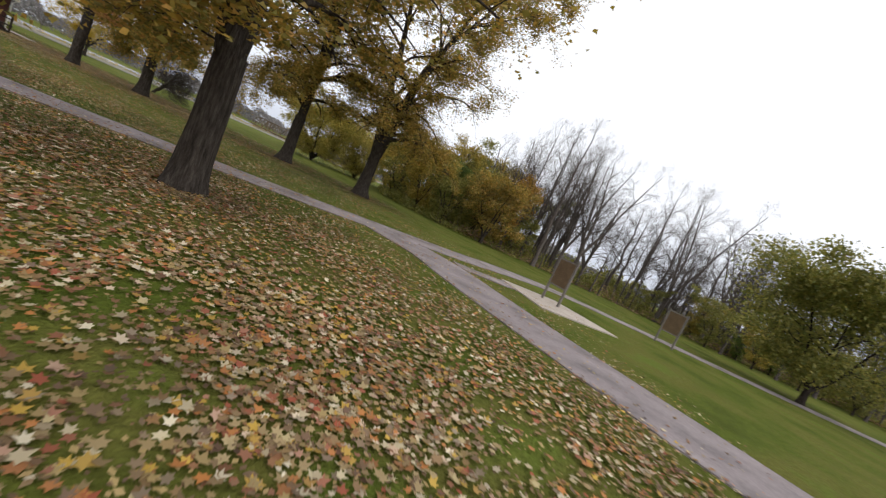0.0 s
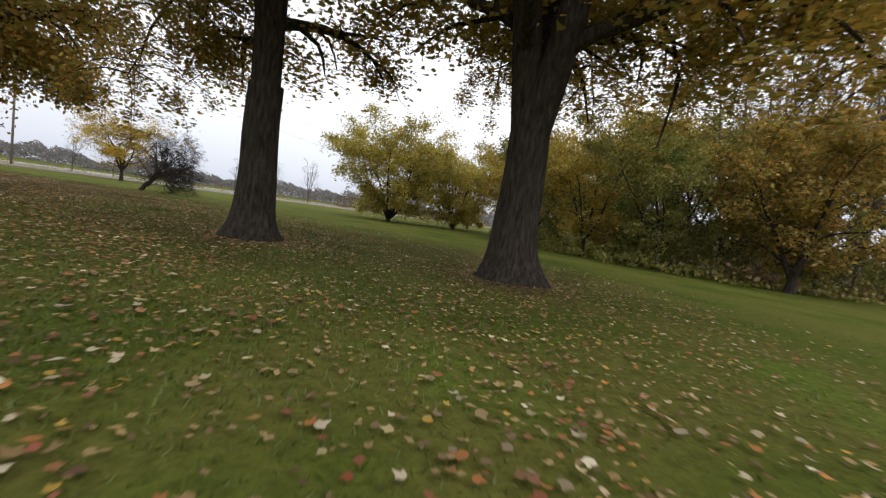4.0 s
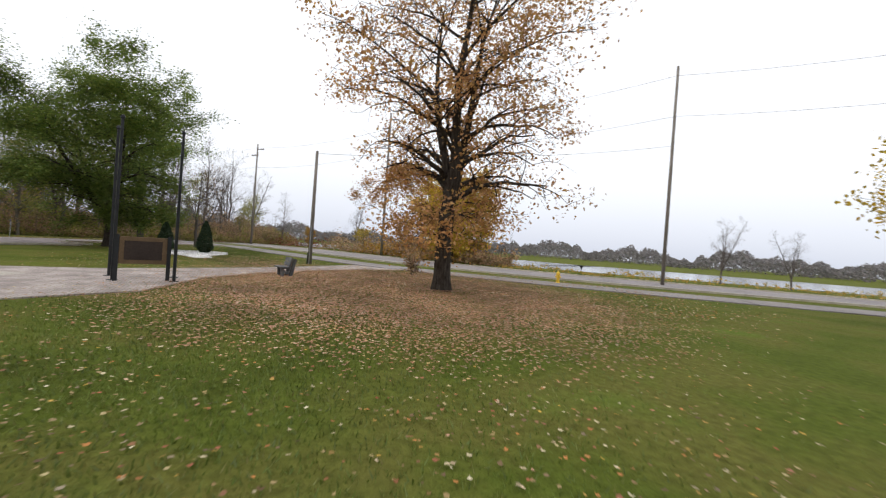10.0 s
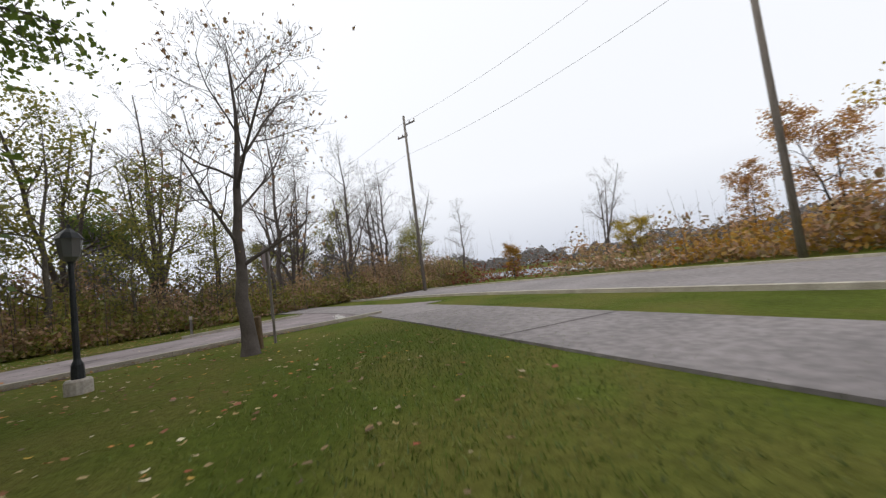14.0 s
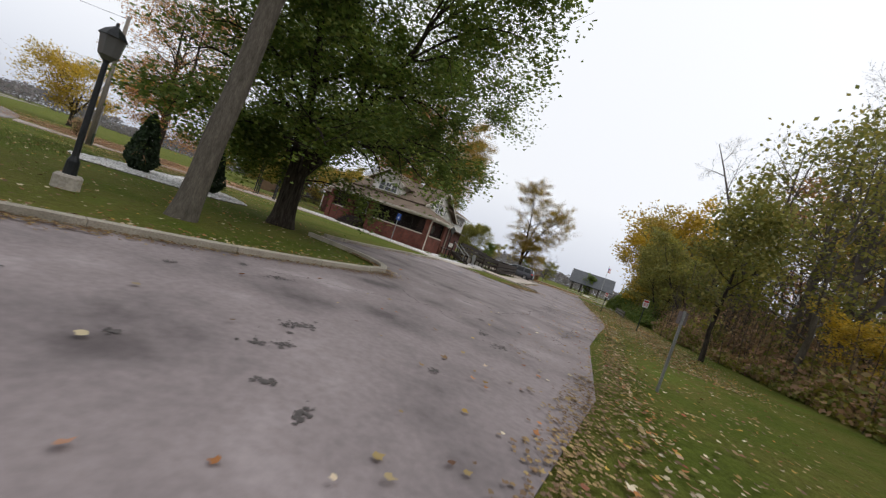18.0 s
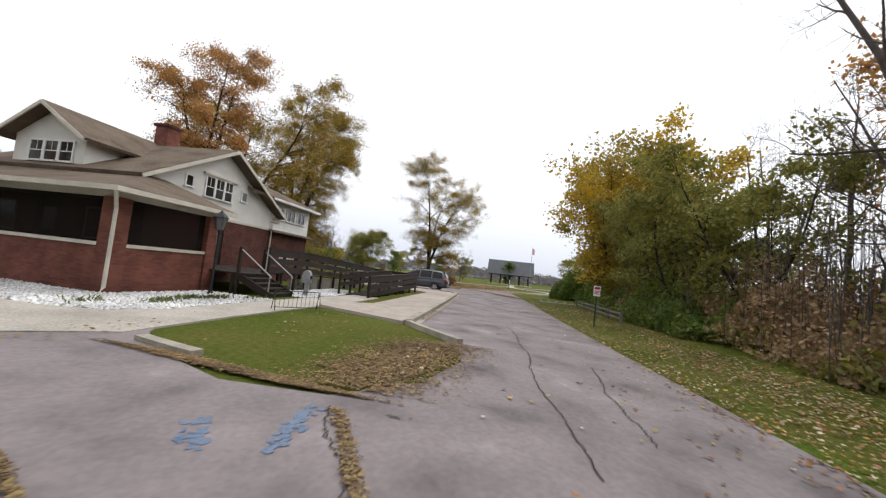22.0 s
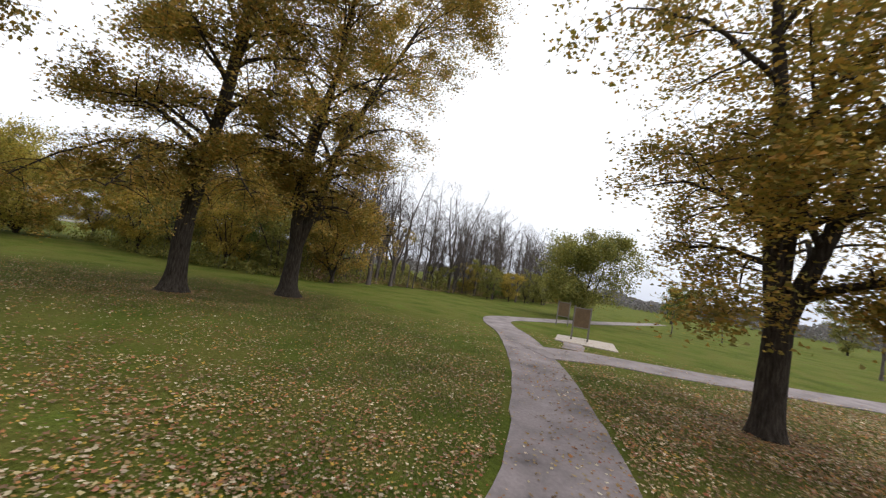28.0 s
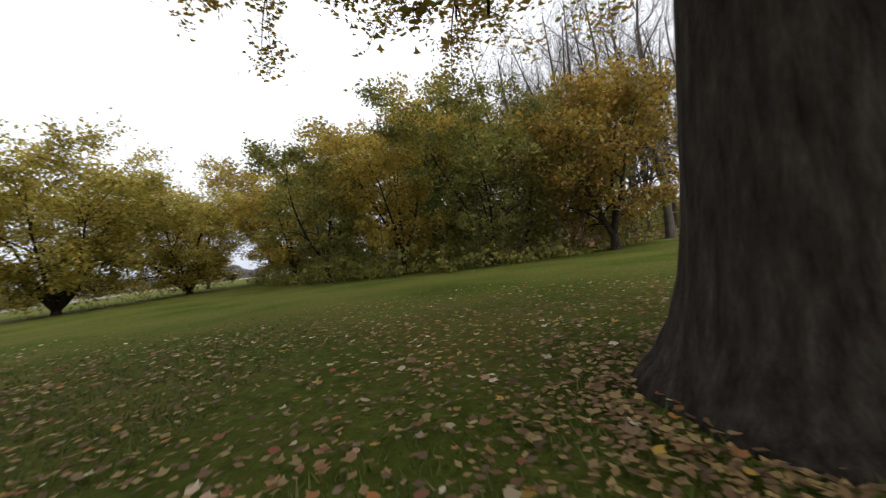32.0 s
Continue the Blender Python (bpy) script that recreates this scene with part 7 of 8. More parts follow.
st_ = sign_post("stop_sign", "octagonal road sign seen from its grey back on a post", -76.0, 27.7, 2.65, 0, POLEWOOD, 0.06)
oct_ = [(0.38 * math.cos(radians(22.5 + 45 * k)), 2.3 + 0.38 * math.sin(radians(22.5 + 45 * k))) for k in range(8)]
plate(st_, oct_, 0.006, SIGNBACK, "grey back of the octagon")
plate(st_, oct_, 0.003, SIGNRED, "red painted face", "face", -0.038)
bo = thing("bollard", "short square brown wooden post at the drive's edge", "bollard", pose(-75.3, 27.5, 0))
part("post", Geo().box(-0.09, -0.09, -0.1, 0.09, 0.09, 0.8, cut=0.02), BOARDBROWN, bo)
mp_ = thing("marker_post", "small wooden post with a pale box on top", "post", pose(-83.1, 22.3, 0, 0, 0, 30))
part("post", Geo().box(-0.05, -0.05, -0.1, 0.05, 0.05, 0.72), GREYWOOD, mp_)
part("box", Geo().box(-0.07, -0.06, 0.72, 0.07, 0.06, 0.86, cut=0.012), CONCRETE, mp_, "pale box on the post")
mq_ = thing("wooden_post", "plain weathered wooden post on the verge", "post", pose(-86.7, 24.6, 0, 0, 6, 30))
part("post", Geo().box(-0.055, -0.055, -0.1, 0.055, 0.055, 0.82, cut=0.01), GREYWOOD, mq_)
p1 = sign_post("parking_sign", "thin sign post on the verge", -75.5, 14.7, 1.5, 60, METAL, 0.04)
plate(p1, rect(-0.08, 1.25, 0.08, 1.48), 0.004, SIGNBACK)
for x, y, h, tn in ((-62.4, 3.1, 2.0, -118), (-50.9, -3.4, 1.85, -118)):
    s_ = sign_post("parking_sign", "white parking sign with a red border on a green post", x, y, h, tn)
    plate(s_, rect(-0.15, h - 0.5, 0.15, h - 0.05), 0.004, SIGNWHITE, "white sign plate")
    plate(s_, rect(-0.12, h - 0.2, 0.12, h - 0.09), 0.002, SIGNRED, "red bar", "bar", -0.0365)
    for k in range(3):
        plate(s_, rect(-0.11, h - 0.29 - 0.06 * k, 0.11, h - 0.26 - 0.06 * k), 0.002, SIGNRED, "", "bar", -0.0365)
hs_ = sign_post("accessible_parking_sign", "blue accessible parking sign on a grey post beside the porch", -51.3, 16.9, 2.3, -80, METAL)
plate(hs_, rect(-0.16, 1.75, 0.16, 2.25), 0.004, SIGNBLUE, "blue sign plate")
ring = [(0.08 * math.cos(k * 0.524), 1.95 + 0.08 * math.sin(k * 0.524)) for k in range(12)]
plate(hs_, ring, 0.002, SIGNWHITE, "white symbol", "symbol", -0.0365)
plate(hs_, rect(-0.02, 1.98, 0.02, 2.12), 0.002, SIGNWHITE, "", "symbol", -0.0395)

lp = thing("street_lamp", "black post lantern on a concrete foot beside the driveway", "street lamp", pose(-72.7, 25.3, 0))
part("footing", Geo().lathe([(0.2, -0.1), (0.2, 0.22), (0.17, 0.26)], 14), CONCRETE, lp, "pale concrete foot")
part("post", Geo().lathe([(0.1, 0.26), (0.09, 0.5), (0.05, 0.6), (0.04, 2.3), (0.06, 2.34)], 12), DARKMETAL, lp)
part("lantern", Geo().lathe([(0.07, 2.34), (0.15, 2.42), (0.19, 2.75)], 8), LAMPGLASS, lp, "frosted lantern glass")
part("cap", Geo().lathe([(0.22, 2.75), (0.14, 2.86), (0.03, 2.95), (0.02, 3.02)], 8), DARKMETAL, lp)

bench = thing("bench", "weathered grey plank park bench on block legs", "bench", pose(-47.45, 31.9, 0.0, 0, 0, 8) @ Matrix.Scale(0.9, 4))
for x in (-0.28, 0.28):
    part("front_leg", Geo().box(x - 0.06, -0.3, 0.0, x + 0.06, -0.17, 0.36, cut=0.015), BENCHGREY, bench)
    part("rear_leg", Geo().slab((x - 0.06, 0.05, 0), (x + 0.06, 0.05, 0), (x + 0.06, 0.24, 0.84), (x - 0.06, 0.24, 0.84), 0.13), BENCHGREY, bench)
    part("stretcher", Geo().box(x - 0.05, -0.2, 0.16, x + 0.05, 0.05, 0.26, cut=0.01), BENCHGREY, bench)
    part("seat_bearer", Geo().box(x - 0.06, -0.32, 0.36, x + 0.06, 0.1, 0.42), BENCHGREY, bench)
for k in range(2):
    part("seat_plank", Geo().box(-0.44, -0.42 + 0.25 * k, 0.42, 0.44, -0.19 + 0.25 * k, 0.475, cut=0.012), BENCHGREY, bench)
for k in range(2):
    part("back_plank", Geo().beam((-0.44, 0.055 + 0.045 * k, 0.6 + 0.2 * k), (0.44, 0.055 + 0.045 * k, 0.6 + 0.2 * k), 0.05, 0.185, (0, 0.22, 1)), BENCHGREY, bench)

tagged(bench, group="benches")
copy_thing(bench, pose(-19.0, 72.0, 0.03, 0, 0, 215))

kiosk = thing("information_sign", "dark brown information panel on posts beside the plaza", "sign", pose(-44.8, 27.5, 0.03, 0, 0, 97))
for x in (-0.62, 0.62):
    part("post", Geo().box(x - 0.05, -0.05, -0.1, x + 0.05, 0.05, 1.35), DARKMETAL, kiosk)
part("panel", Geo().box(-0.57, -0.03, 0.5, 0.57, 0.03, 1.3, cut=0.01), BOARDBROWN, kiosk, "dark brown panel")
part("plate", Geo().box(-0.45, -0.036, 0.62, 0.45, -0.03, 1.18), DARKWOOD, kiosk)
for x, y, h in ((-44.9, 26.8, 4.7), (-44.7, 28.3, 4.5), (-46.1, 26.5, 4.6), (-45.9, 28.2, 4.4)):
    fp = thing("mast", "tall thin dark metal pole on the plaza", "pole", pose(x, y, 0.03))
    part("shaft", Geo().tube([(0, 0, -0.1), (0, 0, h)], [0.045, 0.035], 10), DARKMETAL, fp)
    part("base_plate", Geo().box(-0.12, -0.12, 0, 0.12, 0.12, 0.02), DARKMETAL, fp)
    part("finial", Geo().lathe([(0.035, h), (0.06, h + 0.04), (0.05, h + 0.1), (0.01, h + 0.13)], 10), DARKMETAL, fp)

hy = thing("fire_hydrant", "small yellow fire hydrant by the road", "fire hydrant", pose(-46.8, 47.1, 0))
part("barrel", Geo().lathe([(0.14, 0), (0.14, 0.05), (0.1, 0.07), (0.1, 0.5), (0.13, 0.52), (0.13, 0.55)], 14), YELLOWPAINT, hy, smooth=False)
part("bonnet", Geo().lathe([(0.12, 0.55), (0.1, 0.64), (0.04, 0.7), (0.03, 0.75)], 14), YELLOWPAINT, hy)
for d in (-1, 1):
    part("nozzle", Geo().tube([(d * 0.09, 0, 0.4), (d * 0.19, 0, 0.4)], [0.055, 0.055], 10), YELLOWPAINT, hy)

for x, y, tn in ((8.15, -13.5, 95), (18, -13.2, 100)):
    nb = thing("notice_board", "brown wooden notice board on two posts", "notice board", pose(x, y, 0.05 if x < 10 else 0, 0, 0, tn), "notice boards")
    for d in (-0.5, 0.5):
        part("post", Geo().box(d - 0.045, -0.045, -0.1, d + 0.045, 0.045, 2.15), GREYWOOD, nb)
    part("panel", Geo().box(-0.455, -0.03, 0.85, 0.455, 0.03, 2.0), BOARDBROWN, nb, "dark brown panel")
    part("rail", Geo().box(-0.455, -0.036, 0.78, 0.455, 0.036, 0.85), GREYWOOD, nb)
    part("rail", Geo().box(-0.455, -0.036, 2.0, 0.455, 0.036, 2.07), GREYWOOD, nb)

wp = thing("lawn_sign", "small white notice plate on a dark post at the drive's end", "sign", pose(-7.8, -31.7, 0, 0, 0, -50))
part("post", Geo().box(-0.06, -0.06, -0.1, 0.06, 0.06, 1.5, cut=0.015), GREENPOST, wp)
plate_ = part("panel", Geo().box(-0.2, -0.08, 0.95, 0.2, -0.061, 1.75, cut=0.005), SIGNWHITE, wp, "white plate")
part("text_bar", Geo().box(-0.13, -0.085, 1.3, 0.13, -0.081, 1.36), DARKMETAL, plate_)
part("text_bar", Geo().box(-0.13, -0.085, 1.18, 0.13, -0.081, 1.22), DARKMETAL, plate_)

# rail before the bushes
gr_ = thing("guard_rail", "low weathered wooden guard rail before the bushes", "rail", HOUSE)
for k in range(6):
    u = 12 + 2.4 * k
    part("post", Geo().box(u - 0.06, -18.06, -0.1, u + 0.06, -17.94, 0.66, cut=0.015), GREYWOOD, gr_)
for k in range(5):
    u = 12 + 2.4 * k
    part("rail", Geo().box(u + 0.1, -18.04, 0.46, u + 2.3, -17.96, 0.56, cut=0.01), GREYWOOD, gr_)
    part("rail", Geo().box(u + 0.1, -18.04, 0.2, u + 2.3, -17.96, 0.3, cut=0.01), GREYWOOD, gr_)

# post box and bike rack by the ramp
pb = thing("letter_box", "grey metal drop box with a rounded hood on a post", "letter box", HOUSE @ pose(5.0, -3.7, 0.04, 0, 0, 15))
part("post", Geo().box(-0.09, -0.09, 0, 0.09, 0.09, 0.62, cut=0.02), METAL, pb)
hood, m_ = Geo(), 10
for x in (-0.17, 0.17):
    hood.v += [(x, -0.16, 0.55), (x, 0.16, 0.55)] + [(x, 0.16 * math.cos(math.pi * k / m_) + 0.03, 0.86 + 0.2 * math.sin(math.pi * k / m_)) for k in range(m_ + 1)]
n_h = m_ + 3
hood.f += [tuple(range(n_h)), tuple(range(2 * n_h - 1, n_h - 1, -1))] + [(k, n_h + k, n_h + (k + 1) % n_h, (k + 1) % n_h) for k in range(n_h)]
hood_ob = part("hood", hood, METAL, pb)
part("flap", Geo().box(-0.14, -0.19, 0.72, 0.14, -0.13, 0.86, cut=0.01), DARKMETAL, hood_ob, "dark slot under the hood")

br_ = thing("bike_rack", "thin dark metal grid bike rack on the walk", "bike rack", HOUSE @ pose(0.75, -5.75, 0.03, 0, 0, -45) @ Matrix.Scale(0.72, 4))
for z in (0.12, 0.78):
    part("bar", Geo().tube([(-0.9, 0, z), (0.9, 0, z)], [0.016, 0.016], 6), GREENPOST, br_)
for k in range(11):
    part("upright", Geo().tube([(-0.85 + 0.17 * k, 0, 0.12), (-0.85 + 0.17 * k, 0, 0.78)], [0.008, 0.008], 5), GREENPOST, br_)
for x in (-0.9, 0.9):
    part("leg", Geo().tube([(x, -0.3, 0), (x, 0, 0.8), (x, 0.3, 0)], [0.016] * 3, 6), GREENPOST, br_)

# flag
fl = thing("flag_pole", "slim grey flagpole with a striped flag", "flagpole", pose(-7.5, -36.5, 0, 0, 0, -58))
part("shaft", Geo().tube([(0, 0, -0.1), (0, 0, 8.2)], [0.05, 0.03], 10), METAL, fl)
part("ball", Geo().lathe([(0.02, 8.2), (0.06, 8.24), (0.06, 8.28), (0.02, 8.33)], 10), YELLOWPAINT, fl)


def cloth(x0, x1, f0, f1):
    """A band of the hanging flag, from the share f0 to f1 of its height, rippled and drooping."""
    g5, n5 = Geo(), 10
    for side in (0.0, 0.006):
        for k in range(n5 + 1):
            x = x0 + (x1 - x0) * k / n5
            for f in (f0, f1):
                g5.v.append((0.04 + x, 0.09 * math.sin(4.2 * x) + side, 7.05 + f - 0.22 * x - 0.05 * math.sin(3.1 * x)))
    m5 = 2 * (n5 + 1)
    for k in range(n5):
        g5.f += [(2 * k, 2 * k + 2, 2 * k + 3, 2 * k + 1), (m5 + 2 * k, m5 + 2 * k + 1, m5 + 2 * k + 3, m5 + 2 * k + 2)]
    return g5


flag = part("canton", cloth(0.0, 0.62, 0.46, 1.0), SIGNBLUE, fl, "dark blue canton")
for k in range(13):
    part("stripe", cloth(0.622 if k > 5 else 0.0, 1.6, k / 13, (k + 1) / 13), SIGNWHITE if k % 2 else SIGNRED, fl)

# ---------- pavilion ----------
pv = thing("pavilion", "open picnic pavilion with a grey gable roof on dark posts", "pavilion", pose(45.6, -72.8, 0, 0, 0, 53) @ Matrix.Scale(1.15, 4))
part("floor_slab", Geo().box(-6.4, -4.2, -0.05, 6.4, 4.2, 0.1), CONCRETE, pv)
for x in (-5.6, -2.8, 0.0, 2.8, 5.6):
    for y in (-3.6, 3.6):
        part("post", Geo().box(x - 0.13, y - 0.13, 0.1, x + 0.13, y + 0.13, 3.1), DARKWOOD, pv)
for y in (-3.6, 3.6):
    part("beam", Geo().box(-6.3, y - 0.1, 3.1, 6.3, y + 0.1, 3.42), DARKWOOD, pv)
part("roof", Geo().slab((-6.8, -4.8, 3.0), (6.8, -4.8, 3.0), (6.8, 0, 7.3), (-6.8, 0, 7.3), 0.18), ROOFGREY, pv)
part("roof", Geo().slab((6.8, 4.8, 3.0), (-6.8, 4.8, 3.0), (-6.8, 0, 7.3), (6.8, 0, 7.3), 0.18), ROOFGREY, pv)
for x in (-6.2, 6.2):
    part("gable", Geo().add([(x - 0.05, -3.9, 3.42), (x - 0.05, 3.9, 3.42), (x - 0.05, 0, 6.95), (x + 0.05, -3.9, 3.42), (x + 0.05, 3.9, 3.42), (x + 0.05, 0, 6.95)], [(0, 2, 1), (3, 4, 5), (0, 1, 4, 3), (1, 2, 5, 4), (2, 0, 3, 5)]), GREYWOOD, pv)
for k in range(4):
    for j in (-1, 1):
        tb = thing("picnic_table", "brown wooden picnic table under the pavilion roof", "table", pose(45.6, -72.8, 0.115, 0, 0, 53) @ pose(-4.2 + 2.8 * k, 1.7 * j, 0), "picnic tables")
        part("tabletop", Geo().box(-0.9, -0.37, 0.7, 0.9, 0.37, 0.75), BOARDBROWN, tb)
        for d in (-0.7, 0.7):
            part("seat", Geo().box(-0.9, d - 0.13, 0.42, 0.9, d + 0.13, 0.46), BOARDBROWN, tb)
            part("leg_frame", Geo().beam((d, -0.75, 0), (d, 0.35, 0.7), 0.08, 0.04).beam((d, 0.75, 0), (d, -0.35, 0.7), 0.08, 0.04).beam((d, -0.8, 0.4), (d, 0.8, 0.4), 0.06, 0.04), BOARDBROWN, tb)

# ---------- bridge over the river ----------
bg_ = thing("bridge", "far dark steel truss bridge over the river", "bridge", pose(-4, 108, 0, 0, 0, 118) @ Matrix.Scale(0.75, 4))
part("deck", Geo().box(-12, -2.5, 0.5, 12, 2.5, 1.0), BOARDBROWN, bg_)
for x in (-11, 11):
    part("pier", Geo().box(x - 0.6, -2.5, -0.5, x + 0.6, 2.5, 0.5), CONCRETE, bg_)
for y in (-2.5, 2.5):
    tr = part("truss", Geo().beam((-9, y, 4.2), (9, y, 4.2), 0.2, 0.25), BOARDBROWN, bg_)
    for k in range(-3, 4):
        part("upright", Geo().beam((k * 3, y, 1), (k * 3, y, 4.2), 0.15, 0.15, (0, 1, 0)), BOARDBROWN, tr)
    for k in range(-4, 4):
        a, b = (k * 3, 1.0 if k % 2 else 4.2), ((k + 1) * 3, 4.2 if k % 2 else 1.0)
        if k == -4:
            a = (-12, 1.0)
            b = (-9, 4.2)
        if k == 3:
            a, b = (9, 4.2), (12, 1.0)
        part("diagonal", Geo().beam((a[0], y, a[1]), (b[0], y, b[1]), 0.14, 0.14, (0, 1, 0)), BOARDBROWN, tr)


# stones and a gravel walk at the end of the wood
single("gravel_walk", ribbon(curve([uv(26.8, -15.0), uv(27.4, -17.0), uv(28.4, -19.6), uv(30.6, -22.6), uv(33, -28)], 0.6), 0.5, -0.5, -0.04, 0.02, 0.15), ROADGREY, "narrow pale gravel walk into the trees", "path", kind="structure")
for k in range(9):
    x, y, _ = uv(27.4 + 0.3 * k + rnd.uniform(-0.15, 0.15), -15.3 - 0.75 * k)
    rk, r_ = Geo(), rnd.uniform(0.13, 0.24)
    rk.lathe([(r_ * 0.8, -0.03), (r_, r_ * 0.35), (r_ * 0.75, r_ * 0.8), (r_ * 0.25, r_ * 1.0)], 9)
    rk.v = [(a * (1 + 0.25 * noise.noise(Vector((a * 4, b * 4, c * 4 + k)))), b * (1 + 0.3 * noise.noise(Vector((b * 4, c * 4, a * 4 + k)))), c) for a, b, c in rk.v]
    single("stone", rk, KERB, "rounded pale field stone edging the walk", "stone", pose(x, y, 0, 0, 0, rnd.uniform(0, 360)), group="edging stones", smooth=True)

rk = Geo().lathe([(0.13, -0.03), (0.15, 0.05), (0.12, 0.13), (0.04, 0.17)], 10)
rk.v = [(a * (1 + 0.3 * noise.noise(Vector((a * 7, b * 7, c * 7)))), b * (1 + 0.3 * noise.noise(Vector((b * 7, c * 7, a * 7)))), c) for a, b, c in rk.v]
single("stone", rk, KERB, "small pale stone lying in the grass", "stone", pose(-20.4, 20.2, 0, 0, 0, 40), smooth=True)

# ---------- van ----------
def along(table, y):
    """Value at y from (y, value) pairs, eased between them."""
    for (a, p), (b, q) in zip(table, table[1:]):
        if y <= b:
            f = min(1.0, max(0.0, (y - a) / (b - a)))
            return p + (q - p) * f
    return table[-1][1]


VAN_W = [(-2.54, 0.6), (-2.48, 0.82), (-2.3, 0.93), (-1.8, 0.975), (0.9, 0.985), (1.7, 0.96), (2.2, 0.88), (2.45, 0.7), (2.54, 0.45)]
VAN_Z0 = [(-2.54, 0.46), (-2.4, 0.32), (-2.0, 0.22), (1.8, 0.2), (2.3, 0.24), (2.54, 0.38)]
VAN_Z1 = [(-2.54, 0.9), (-2.4, 1.05), (-1.8, 1.07), (0.8, 1.03), (1.5, 1.0), (2.0, 0.92), (2.35, 0.78), (2.54, 0.58)]
VAN_TOP = [(-2.46, 1.08), (-2.36, 1.32), (-2.22, 1.56), (-2.0, 1.69), (-1.4, 1.75), (-0.5, 1.77), (0.0, 1.75), (0.35, 1.69), (0.7, 1.55), (1.2, 1.29), (1.7, 1.02)]
VAN_BELT = [(-2.46, 0.78), (-2.2, 0.87), (-1.0, 0.925), (0.6, 0.925), (1.7, 0.8)]


def cabin(y, a, grow_by=0.0):
    """Point of the van's upper shell at y, a running over the roof from one belt line to the other."""
    h = max(0.02, along(VAN_TOP, y) - 0.98)
    c, s = math.cos(a), math.sin(a)
    k = (abs(c) ** 3.4 + abs(s) ** 3.4) ** (-1 / 3.4)
    z = k * s * h
    x = k * c * along(VAN_BELT, y) * (1 - 0.2 * z / 0.79)
    return Vector((x * (1 + grow_by), y + grow_by * (0.6 if y > 0.3 else -0.6 if y < -2.05 else 0.0), 0.98 + z + grow_by * 0.7 * s))


